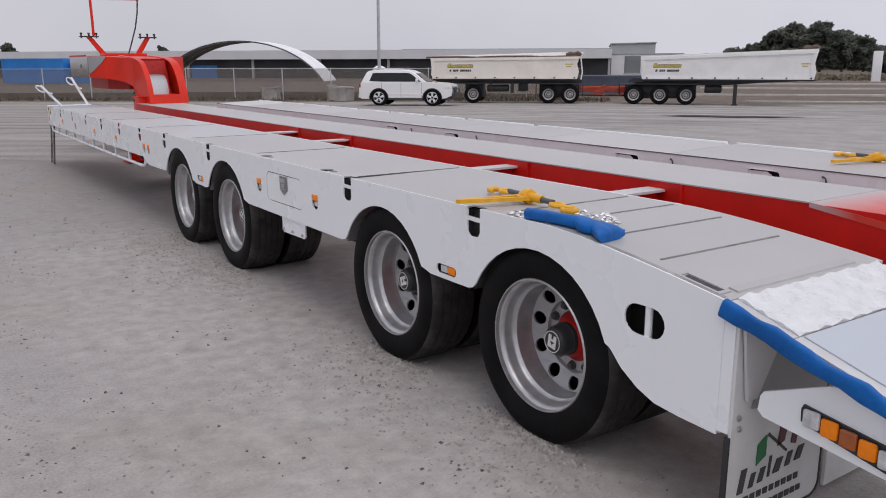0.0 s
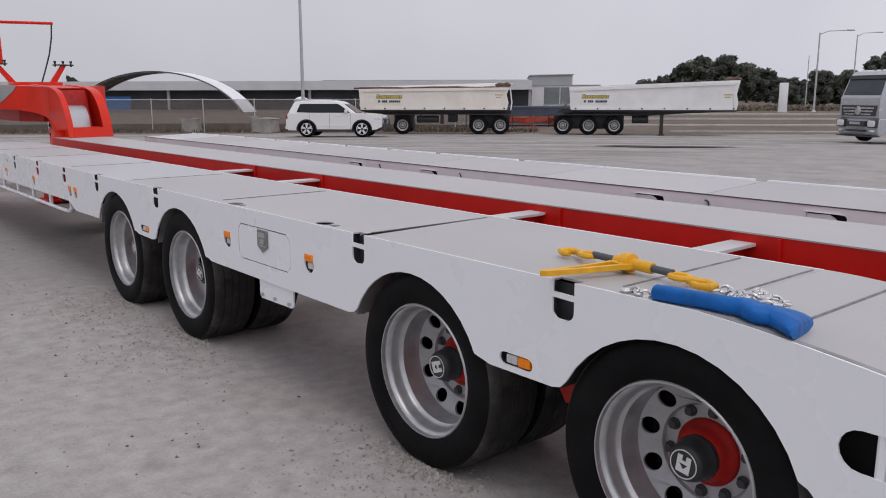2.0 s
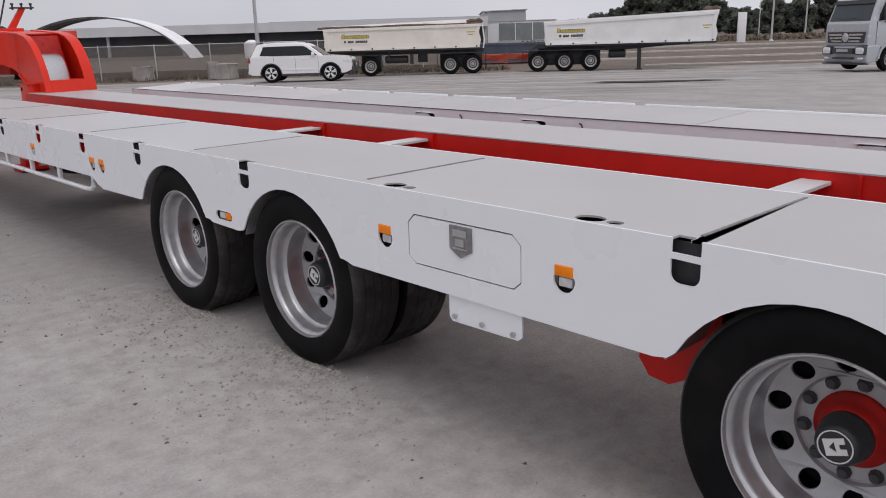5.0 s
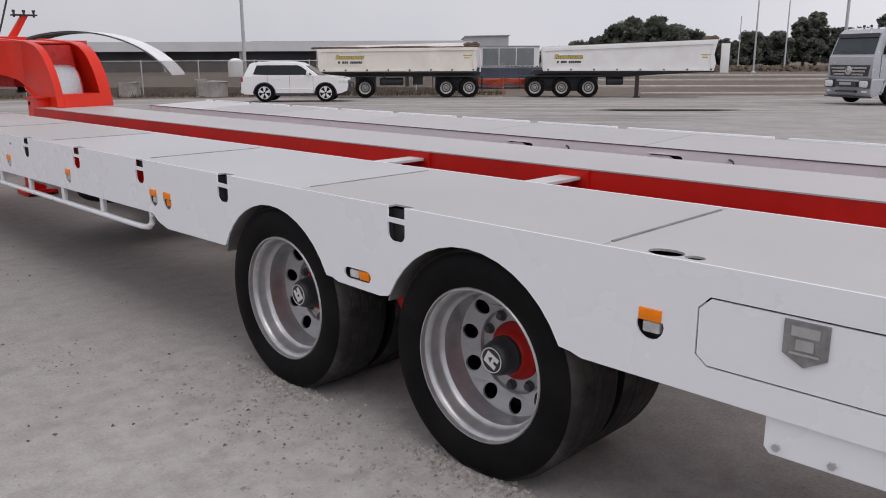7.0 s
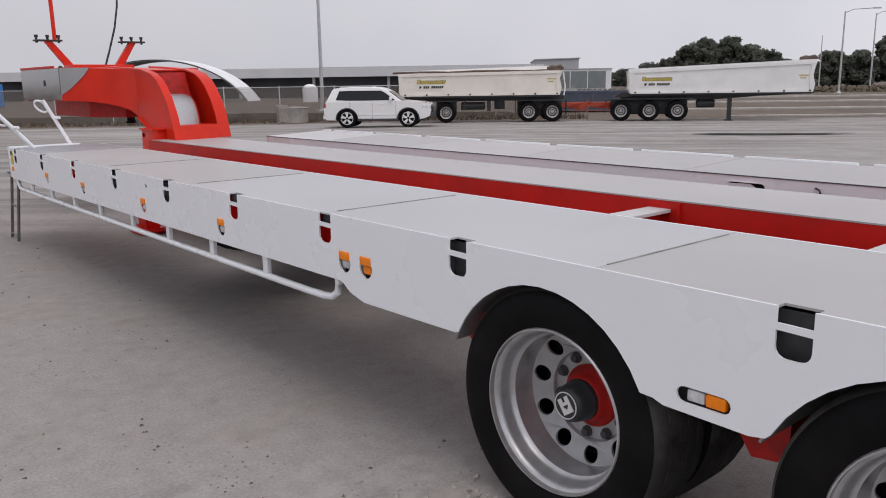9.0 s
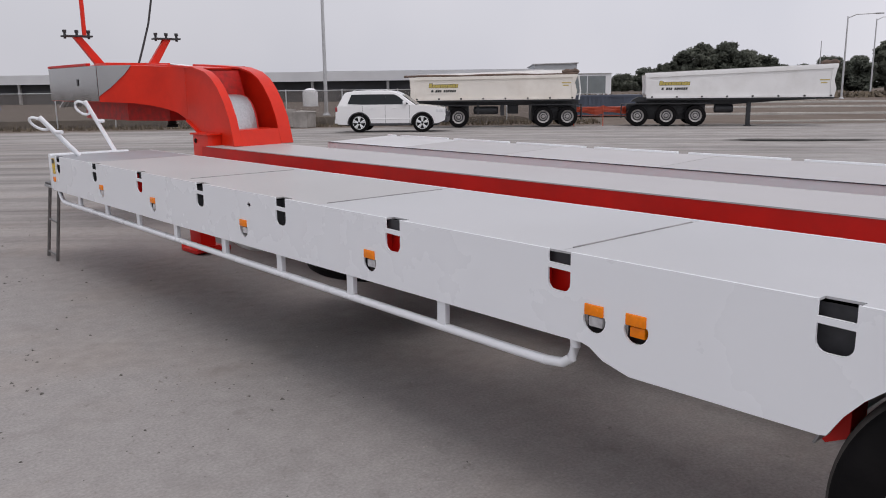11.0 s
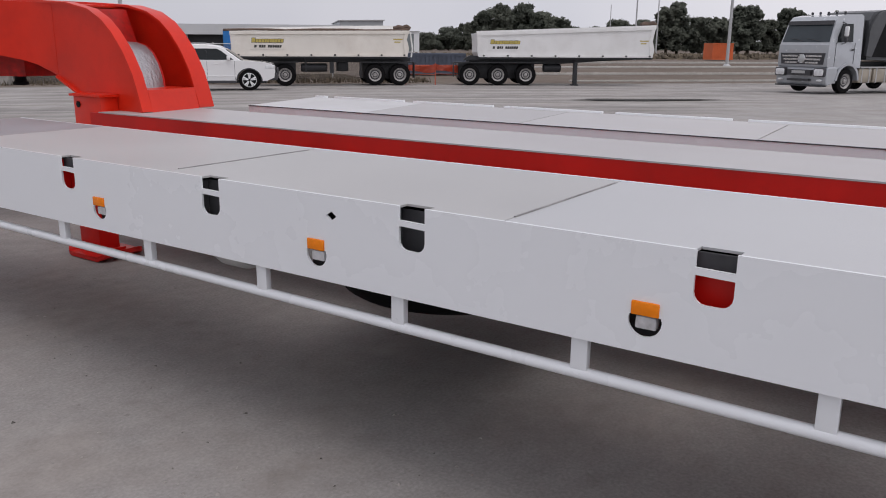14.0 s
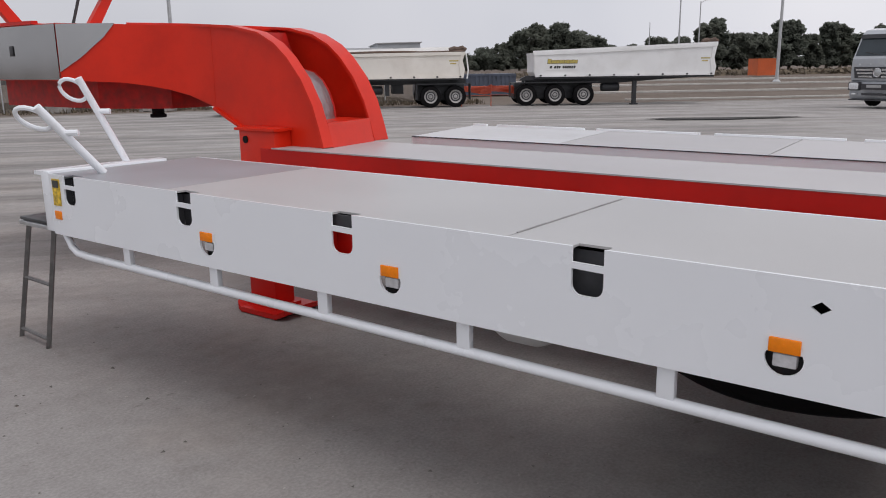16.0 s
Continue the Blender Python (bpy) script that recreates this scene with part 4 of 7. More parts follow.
for p in pts:
    w, h = 0.014 * random.uniform(0.7, 1.3), 0.027 * random.uniform(0.85, 1.2)
    rings.append([bm.verts.new((p[0] + w * math.copysign(abs(math.cos(t)) ** 0.6, math.cos(t)), p[1], p[2] + h * math.copysign(abs(math.sin(t)) ** 0.6, math.sin(t)))) for t in [2 * math.pi * k / 14 for k in range(14)]])
for q, w in zip(rings, rings[1:]):
    for k in range(14):
        bm.faces.new((q[k], q[(k + 1) % 14], w[(k + 1) % 14], w[k]))
bm.faces.new(rings[0]); bm.faces.new(rings[-1])
bmesh.ops.recalc_face_normals(bm, faces=bm.faces)
part("blue_film", bm, BLUEW, ramp, "crumpled blue protective film", smooth=60)
part("skirt_return", box(B(), 0.002, 0.010, -0.9625, -0.9205, 0.40, 0.79), WHITE, trailer)
part("tail_end_plate", box(B(), 0.009, 0.05, -0.93, -0.90, 0.39, 0.78), DECKW, trailer, "white tail end plate")
part("tail_gusset", prism(B(), [[(0.01, 0.79), (0.20, 0.70), (0.19, 0.65), (0.105, 0.51), (0.055, 0.51)]], 'y', -0.992, -0.980), DECKW, trailer, smooth=20)
flap = part("mudflap", prism(B(), [[(0.006, 0.77), (0.006, 0.03)] + arc(0.50, 0.08, 0.05, 270, 360, 5) + [(0.55, 0.70), (0.20, 0.77)]], 'y', -0.975, -0.963), FLAP, trailer, "white rubber mudflap with a printed emblem", smooth=20)
for x, z in ((0.035, 0.455), (0.042, 0.415)):
    part("flap_bolt", lathe(B(), [(0.010, -0.976), (0.010, -0.984), (0.0, -0.986)], 'y', (x, 0, z), 8), STEEL, flap)
again(flap, trailer, pose(0.60, 0.004, 0))
part("flap_border", prism(B(), [[(0.006, 0.022)] + arc(0.50, 0.08, 0.058, 270, 360, 6) + [(0.558, 0.69), (0.5495, 0.69)] + arc(0.50, 0.08, 0.0495, 360, 270, 6) + [(0.006, 0.0305)]], 'y', -0.978, -0.966), BLACKP, flap)
part("flap_edge_bar", box(B(), -0.003, 0.005, -0.974, -0.955, 0.03, 0.39), BLACKP, trailer)
# darker grey over the upper part of the mudflap
part("grey_bracket", prism(B(), [[(0.10, 0.47), (0.54, 0.40), (0.54, 0.69), (0.21, 0.755)]], 'y', -0.9785, -0.9755), mat("grey_panel_tone", (0.30, 0.30, 0.305), 0.5, vary=0.1), flap, "darker grey panel on the upper mudflap")
bm = B(); prism(bm, [[(0.155, 0.25), (0.205, 0.275), (0.205, 0.350), (0.155, 0.325)]], 'y', -0.9785, -0.9755)
part("flag_print", bm, GREENP, flap)
for pts in ([(0.27, 0.29), (0.31, 0.30), (0.33, 0.40), (0.28, 0.37)], [(0.35, 0.28), (0.38, 0.27), (0.41, 0.40), (0.37, 0.38)]):
    part("flag_print", prism(B(), [pts], 'y', -0.9785, -0.9755), MAROON, flap)
part("flag_staff", prism(B(), [[(0.21, 0.345), (0.215, 0.355), (0.33, 0.262), (0.325, 0.255)]], 'y', -0.9785, -0.9757), LETTER, flap)
for x, w, h in ((0.06, 0.05, 0.085), (0.12, 0.04, 0.05), (0.17, 0.045, 0.05), (0.225, 0.02, 0.075), (0.255, 0.06, 0.05), (0.325, 0.045, 0.05), (0.38, 0.06, 0.05)):
    z = 0.165 + 0.10 * x
    part("printed_bar", prism(B(), [[(x, z), (x + w * 0.6, z), (x + w * 0.95, z + h), (x + w * 0.35, z + h)]], 'y', -0.9785, -0.9755), LETTER, flap)
small = part("printed_bar", box(B(), -0.012, 0.012, -0.9785, -0.9755, -0.011, 0.011), LETTER, flap)
small.matrix_basis = pose(0.112, 0, 0.140)
for j in range(17):
    again(small, flap, pose(0.112 + (j + 1) * 0.036, 0, 0.140) if j < 8 else pose(0.15 + (j - 8) * 0.034, 0, 0.088))
fin = part("lamp_fin", prism(B(), [[(-1.035, 0.548), (-1.045, 0.565), (-1.25, 0.652), (-1.9, 0.80), (-1.9, 0.30), (-1.45, 0.438), (-1.05, 0.482), (-1.03, 0.50)]], 'x', 0.052, 0.066), WHITE, trailer, "white tail lamp plate", smooth=20)
part("lamp_frame", prism(B(), [[(-1.185, 0.575), (-1.178, 0.56), (-1.18, 0.522), (-1.19, 0.514), (-1.485, 0.452), (-1.50, 0.465), (-1.50, 0.522), (-1.485, 0.532)]], 'x', 0.044, 0.0515), BLACKP, fin)
for i, m_ in enumerate((LENS, AMBER, mat("dark_amber_lens", (0.35, 0.08, 0.01), 0.2, vary=0.2, scale=40, coat=0.6), AMBER, LENS)):
    y, z = -1.217 - i * 0.057, 0.540 - i * 0.0095
    part("tail_lens", box(B(), 0.030, 0.0435, y - 0.027, y + 0.027, z - 0.028, z + 0.028, 0.008), m_, fin)

# gooseneck
PROF = [(11.165, DZ), (11.20, 1.06), (11.245, 1.19), (11.33, 1.335), (11.44, 1.46), (11.54, 1.54), (11.68, 1.607), (11.95, 1.655), (12.4, 1.682), (13.10, 1.715)]
LOWP = [(13.10, 1.31), (12.77, 1.285), (12.46, 1.235), (12.2, 1.165), (12.03, 1.09), (11.93, 1.045), (11.90, DZ)]
bm = B()
for x in (1.50, 2.075):
    prism(bm, [PROF + LOWP], 'x', x, x + 0.025)
neck = part("gooseneck", bm, REDN, trailer, "glossy red arched gooseneck with two side plates", smooth=20)


def flange(x0, x1, prof, t):
    up = []
    for i, (y, z) in enumerate(prof):
        a, b = prof[max(0, i - 1)], prof[min(len(prof) - 1, i + 1)]
        d = math.hypot(b[0] - a[0], b[1] - a[1])
        up.append((y - t * (b[1] - a[1]) / d, z + t * (b[0] - a[0]) / d))
    return prism(B(), [prof + up[::-1]], 'x', x0, x1)


part("neck_flange", flange(1.475, 1.555, PROF, 0.018), REDN, neck, "rolled red edge flange", smooth=30)
part("neck_flange", flange(1.995, 2.125, PROF, 0.018), REDN, neck, smooth=30)
part("neck_under_flange", flange(1.475, 2.115, LOWP[3:], 0.016), REDN, neck, smooth=30)
part("neck_skirt", prism(B(), [[(11.15, DZ), (11.19, 1.09), (11.22, 1.09), (11.18, DZ)]], 'x', 1.557, 1.994), REDN, neck, smooth=20)
part("neck_sill", prism(B(), [[(11.205, 1.07), (11.22, 1.09), (11.66, 1.09), (11.66, 1.07)]], 'x', 1.557, 1.994), REDN, neck)
drum = [(11.37, 1.08), (11.385, 1.17), (11.42, 1.255), (11.475, 1.33), (11.55, 1.38), (11.65, 1.402), (11.80, 1.408)]
part("chequer_cover", prism(B(), [drum + [(y + 0.006, z - 0.006) for y, z in reversed(drum)]], 'x', 1.557, 1.87), CHEQ, neck, "bright chequer-plate cover", smooth=40)
# inner plates in the darker red, as shaded between the cheeks
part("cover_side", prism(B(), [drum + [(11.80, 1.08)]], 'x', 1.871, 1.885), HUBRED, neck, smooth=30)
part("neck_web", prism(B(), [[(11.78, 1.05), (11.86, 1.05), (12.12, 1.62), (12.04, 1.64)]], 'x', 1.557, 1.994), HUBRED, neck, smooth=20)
part("neck_top_plate", prism(B(), [[(12.2, 1.655), (13.10, 1.70), (13.10, 1.68), (12.2, 1.63)]], 'x', 1.557, 1.994), REDN, neck)
part("pedestal", box(B(), 1.365, 1.498, 11.50, 11.82, 0.52, 1.04, 0.004), REDN, neck, "red pedestal with a capped lip")
part("pedestal_lip", box(B(), 1.345, 1.497, 11.48, 11.84, 1.041, 1.056), REDN, neck)
# flat near-black disc drawn as the shade of a small hole
part("pedestal_eye", lathe(B(), [(0.022, 1.3585), (0.022, 1.3645)], 'x', (0, 11.76, 0.985), 12), DARK, neck)
# the rounded front of both cheeks stands a little forward of the deck's end
for ob in [neck] + list(neck.children):
    if ob.name.split(".")[0] in ("gooseneck", "neck_flange", "neck_skirt", "neck_sill", "chequer_cover", "cover_side"):
        for v in ob.data.vertices:
            k = min(1.0, max(0.0, (12.9 - v.co.y) / 1.2))
            v.co.y += (0.115 if v.co.x > 1.61 else 0.05) * k * k
# head box at the front of the neck
HEAD = [(1.4985, 12.20), (1.475, 12.40), (1.425, 12.54), (1.34, 12.68), (1.22, 12.82), (0.97, 13.11), (0.97, 14.75), (2.64, 14.75), (2.64, 13.11), (2.39, 12.82), (2.27, 12.68), (2.185, 12.54), (2.13, 12.40), (2.1015, 12.20)]
bm = prism(B(), [HEAD], 'z', 1.345, 1.715)
for v in bm.verts:
    if v.co.y < 13.0:
        v.co.z += -(13.0 - v.co.y) * 0.055 if v.co.z > 1.5 else -0.17 * ((13.0 - v.co.y) / 0.8) ** 1.5
head = part("neck_head", bm, REDN, trailer, "red flared head of the gooseneck", smooth=35)
# the head's shaded underside is painted with the darker red
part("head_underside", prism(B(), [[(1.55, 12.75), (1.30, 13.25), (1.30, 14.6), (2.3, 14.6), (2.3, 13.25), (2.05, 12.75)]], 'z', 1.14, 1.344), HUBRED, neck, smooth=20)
part("king_pin", lathe(B(), [(0.045, 1.14), (0.045, 1.08), (0.06, 1.075), (0.06, 1.05), (0.0, 1.05)], 'z', (1.8, 13.3, 0), 20), DARK, neck)
part("stainless_panel", box(B(), 0.960, 0.969, 13.12, 14.74, 1.35, 1.71), STAIN, head, "mirror-polished stainless side panel")
d = Vector((0.525, -0.61, 0)).normalized()
bm = B()
q0, q1 = Vector((0.967, 13.11, 0)), Vector((0.967, 13.11, 0)) + d * 0.38
off = Vector((-0.61, -0.525, 0)).normalized() * 0.006
vs = [bm.verts.new(q0 + off + Vector((0, 0, 1.71))), bm.verts.new(q1 + off + Vector((0, 0, 1.71))), bm.verts.new(q0 + d * 0.30 + off + Vector((0, 0, 1.62))), bm.verts.new(q0 + d * 0.14 + off + Vector((0, 0, 1.49))), bm.verts.new(q0 + off + Vector((0, 0, 1.40)))]
f = bm.faces.new(vs)
r_ = bmesh.ops.extrude_face_region(bm, geom=[f])
for v in [g for g in r_["geom"] if isinstance(g, bmesh.types.BMVert)]:
    v.co -= off * 0.9
bmesh.ops.recalc_face_normals(bm, faces=bm.faces)
part("stainless_panel", bm, STAIN, head, smooth=20)
part("panel_latch", box(B(), 0.953, 0.960, 13.70, 13.75, 1.51, 1.58, 0.002), BLACKP, head)
part("head_rail", box(B(), 0.955, 1.0, 13.4, 14.74, 1.716, 1.74), RED, head)
# hose stand on the head
stand = part("hose_stand", box(B(), 1.58, 2.38, 14.60, 15.04, 1.716, 1.79, 0.004), REDN, trailer, "red V-shaped hose stand with a mast")
for x0, x1 in ((1.66, 1.40), (2.30, 2.52)):
    s = 0.06
    bm = prism(B(), [[(x0 - s, 1.76), (x0 + s, 1.76), (x1 + s * 0.8, 2.10), (x1 - s * 0.8, 2.10)]], 'y', 14.97, 15.03)
    arm = part("stand_arm", bm, REDN, stand, smooth=20)
    part("arm_cap", box(B(), x1 - 0.17, x1 + 0.17, 14.93, 15.07, 2.10, 2.122, 0.003), BLACKP, stand)
    for dx in (-0.14, 0.0, 0.14):
        part("coupling", lathe(B(), [(0.016, 2.08), (0.016, 2.15), (0.024, 2.155), (0.024, 2.185), (0.0, 2.185)], 'z', (x1 + dx, 15.0, 0), 10), BLACKP, stand)
part("mast", tube(B(), [(1.49, 15.0, 2.10), (1.49, 15.0, 2.45), (1.485, 15.0, 2.80), (1.50, 15.0, 2.835), (2.40, 15.0, 2.855)], 0.026, 10), REDN, stand)
part("hose", tube(B(), [(2.38, 15.0, 2.84), (2.36, 15.0, 2.6), (2.30, 15.0, 2.3), (2.20, 14.99, 2.0), (2.12, 14.98, 1.78)], 0.014, 8), BLACKP, stand, "hanging black hose")

# front handles, landing leg, spare wheel, tank
def handle(base, top):
    base, top = Vector(base), Vector(top)
    ob = part("grab_post", tube(B(), [base, top], 0.0195, 12), WHITE, trailer, "white grab post with a ring")
    d = (top - base).normalized()
    side = Vector((-0.6, 0.8, 0)).normalized()
    c = top - d * 0.07 + side * 0.065
    pts = [c + 0.065 * (math.cos(t) * side + math.sin(t) * d) for t in [2 * math.pi * k / 18 for k in range(18)]]
    part("ring", tube(B(), pts, 0.011, 8, closed=True), WHITE, ob)
    part("stop_peg", tube(B(), [base.lerp(top, 0.62), base.lerp(top, 0.62) - side * 0.07], 0.014, 8), WHITE, ob)


handle((0.69, 11.98, 0.90), (0.46, 11.99, 1.372))
handle((0.17, 11.333, 0.943), (-0.096, 11.361, 1.261))
part("front_plate", box(B(), 0.0, 0.64, FRONT + 0.002, FRONT + 0.07, 0.67, 0.955, 0.003), WHITE, trailer, "white front end plate")
part("front_lip", box(B(), 0.17, 0.80, FRONT + 0.071, FRONT + 0.48, 0.89, 0.910), WHITE, trailer)
leg = part("landing_leg", box(B(), 1.14, 1.285, 11.31, 11.53, 0.05, 0.60, 0.004), RED, trailer, "red landing leg on a foot plate")
bm = prism(B(), [round_rect(1.215, 11.37, 0.33, 0.44, 0.07)], 'z', 0.0, 0.030)
for v in bm.verts:
    v.co.z += 0.9 * max(0.0, abs(v.co.y - 11.37) - 0.13) ** 1.3
part("foot_plate", bm, RED, leg, smooth=20)
part("leg_flange", box(B(), 1.115, 1.31, 11.28, 11.56, 0.032, 0.052), RED, leg)
p = [(0.16, 0.39), (0.30, 0.365), (0.40, 0.358), (0.475, 0.360), (0.505, 0.38), (0.525, 0.43), (0.525, 0.58), (0.48, 0.64), (0.16, 0.65)]
part("spare_tyre", lathe(B(), p, 'z', (1.08, 8.42, 0), 48), RUBBER, trailer, "spare tyre slung under the deck")
part("water_tank", lathe(B(), [(0.0, 9.15), (0.09, 9.155), (0.13, 9.175), (0.145, 9.21), (0.145, 9.33), (0.13, 9.365), (0.09, 9.385), (0.0, 9.39)], 'y', (0.60, 0, 0.545), 28), FLAP, trailer, "dusty white cylindrical tank under the deck")
part("under_crossbeam", box(B(), 0.10, 3.3, 6.6, 6.75, 0.62, 0.80), CHASSIS, trailer)
part("under_crossbeam", box(B(), 0.10, 3.3, 10.2, 10.35, 0.62, 0.80), CHASSIS, trailer)

# ---- loose gear on the deck ----
def chain(points, r=0.006, link=0.034):
    """Interlocked links along a line of points."""
    pts = [Vector(p) for p in points]
    bm, acc = B(), []
    for a, b in zip(pts, pts[1:]):
        n = max(1, int((b - a).length / (link * 0.72)))
        acc += [a.lerp(b, i / n) for i in range(n)]
    acc.append(pts[-1])
    for i, (a, b) in enumerate(zip(acc, acc[1:])):
        d = (b - a).normalized()
        s = d.cross(Vector((0, 0, 1))).normalized()
        if i % 2:
            s = d.cross(s).normalized()
        c = (a + b) / 2
        loop = [c + d * (link * 0.5 * math.cos(t)) + s * (link * 0.30 * math.sin(t)) for t in [2 * math.pi * k / 10 for k in range(10)]]
        tube(bm, loop, r, 6, closed=True)
    return bm


def load_binder():
    """A lever chain binder, its screw along +y, at the origin of its own frame."""
    t = thing("load_binder", "yellow ratchet load binder with hooks lying on the deck", "load binder")
    bm = B()
    lathe(bm, [(0.0, -0.115), (0.018, -0.115), (0.020, -0.10), (0.020, 0.05), (0.018, 0.06), (0.0, 0.06)], 'y', (0, 0, 0.03), 16)
    lathe(bm, [(0.022, -0.02), (0.034, -0.018), (0.034, 0.018), (0.022, 0.02)], 'y', (0, 0, 0.03), 16)
    part("barrel", bm, YELLOW, t, smooth=40)
    part("screw", lathe(B(), [(0.013, -0.20), (0.013, 0.17)], 'y', (0, 0, 0.03), 12), GREYTUB, t, "dark greased screw rods")
    bm = prism(B(), [[(0.0, 0.055), (-0.015, -0.045), (-0.06, -0.030), (-0.20, -0.002), (-0.335, 0.030), (-0.35, 0.048), (-0.335, 0.060), (-0.20, 0.045), (-0.06, 0.050)], [(-0.05, 0.032), (-0.18, 0.030), (-0.27, 0.034), (-0.18, 0.012), (-0.05, -0.014)]], 'z', 0.016, 0.034)
    part("lever", bm, YELLOW, t, "tapered ratchet lever", smooth=20)
    for sgn, y0 in ((1, 0.17), (-1, -0.20)):
        pts = [(0.026 * math.sin(a), y0 + sgn * (0.03 - 0.034 * math.cos(a)), 0.024) for a in [2 * math.pi * k / 12 for k in range(12)]]
        part("eye", tube(B(), pts, 0.0105, 8, closed=True), YELLOW, t)
        hk = [(0.0, y0 + sgn * 0.06, 0.02), (0.012, y0 + sgn * 0.09, 0.018), (0.026, y0 + sgn * 0.125, 0.018), (0.012, y0 + sgn * 0.16, 0.018), (-0.018, y0 + sgn * 0.165, 0.018), (-0.032, y0 + sgn * 0.135, 0.018), (-0.026, y0 + sgn * 0.105, 0.018)]
        part("grab_hook", tube(B(), hk, 0.0145, 10, taper=0.75), YELLOW, t)
    return t


binder = load_binder()
binder.matrix_basis = pose(0.275, 0.36, DZ - 0.002 + 0.004, 0, 0, -8)
binder2 = copy_thing(binder, pose(3.25, 0.325, FARZ + 0.020, 0, -2, -14))
tagged(binder2, "yellow load binder lying on the far deck wing", "load binder")
random.seed(9)
cpts = [(0.22, 0.01, 0), (0.25, -0.04, 0.01), (0.24, -0.10, 0), (0.29, -0.12, 0.012), (0.22, -0.15, 0.02), (0.27, -0.18, 0.0), (0.18, -0.13, 0.012), (0.20, -0.20, 0.02), (0.24, -0.235, 0.0), (0.17, -0.22, 0.01), (0.14, -0.16, 0.0), (0.19, -0.10, 0.018), (0.15, -0.09, 0.0)]
solo("chain_pile", chain([(x, y, DZ + 0.008 + z) for x, y, z in cpts], 0.0055), CHROME, "bright zinc chain heaped beside the load binder on the deck", "chain", smooth=50)
solo("chain_tail", chain([(0.015, 0.19, DZ + 0.006), (0.05, 0.175, DZ + 0.006), (0.045, 0.14, DZ + 0.012), (0.02, 0.13, DZ + 0.006), (0.05, 0.10, DZ + 0.008), (0.03, 0.06, DZ + 0.012)], 0.0055), CHROME, "short end of bright zinc chain on the deck edge", "chain", smooth=50)
def chain_sleeve():
    """A limp sleeve: a straight round tail and a wide flattened head with two hollows in its near edge."""
    rows = ((0.0, 0.0, 0.021, 0.020), (0.004, 0.0, 0.024, 0.023), (0.06, 0.0, 0.025, 0.024), (0.14, 0.0, 0.026, 0.024), (0.20, 0.002, 0.027, 0.024), (0.235, 0.008, 0.026, 0.025), (0.262, 0.014, 0.028, 0.027),
            (0.285, 0.006, 0.042, 0.028), (0.310, 0.002, 0.049, 0.026), (0.335, 0.008, 0.046, 0.026), (0.352, 0.014, 0.042, 0.026), (0.372, 0.008, 0.050, 0.026), (0.392, 0.004, 0.062, 0.026), (0.412, 0.0, 0.072, 0.024), (0.430, -0.004, 0.080, 0.021), (0.434, -0.004, 0.078, 0.016))
    bm, rings = B(), []
    for k, (s_, off, w, h) in enumerate(rows):
        ring = []
        for i in range(18):
            a = 2 * math.pi * i / 18
            ca, sa = math.cos(a), math.sin(a)
            crease = 1 + 0.06 * math.sin(3 * a + 0.9 * k) + 0.05 * math.sin(7 * a - 2.3 * k)
            ring.append(bm.verts.new((off + w * math.copysign(abs(ca) ** 0.75, ca) * crease, -s_, max(0.001, h + h * math.copysign(abs(sa) ** 0.8, sa)))))
        rings.append(ring)
    for q, w in zip(rings, rings[1:]):
        for i in range(18):
            bm.faces.new((q[i], q[(i + 1) % 18], w[(i + 1) % 18], w[i]))
    bm.faces.new(rings[0]); bm.faces.new(rings[-1])
    bmesh.ops.recalc_face_normals(bm, faces=bm.faces)
    turn = pose(0.026, 0.075, 0, 0, 0, 7)
    for v in bm.verts:
        v.co = turn @ v.co
        v.co.z += deck_drop(v.co.y) - 0.001
    return bm


solo("wrapped_tool", chain_sleeve(), BLUEW, "blue plastic-wrapped chain sleeve lying on the deck edge", "chain sleeve", smooth=50)

# step stand leaning at the front corner
ladder = thing("step_stand", "grey aluminium step with a black top leaning at the deck", "step stand", pose(0, 11.60, 0))
part("top_step", box(B(), 0.055, 0.235, 0.012, 0.372, 0.672, 0.690, 0.006), BLACKP, ladder, "black rubber step")
part("step_rim", box(B(), 0.050, 0.240, 0.007, 0.377, 0.648, 0.671, 0.004), STEEL, ladder)
for x, y0, y1 in ((0.058, 0.105, 0.25), (0.075, 0.355, 0.57)):
    part("leg", tube(B(), [(0.09, y0, 0.648), (x, y1, 0.0)], 0.014, 4), DULLS, ladder)
for z in (0.05, 0.35):
    k = z / 0.648
    part("rung", tube(B(), [(0.058 + 0.032 * k, 0.25 - 0.145 * k, z), (0.075 + 0.015 * k, 0.57 - 0.215 * k, z)], 0.010, 6), DULLS, ladder)

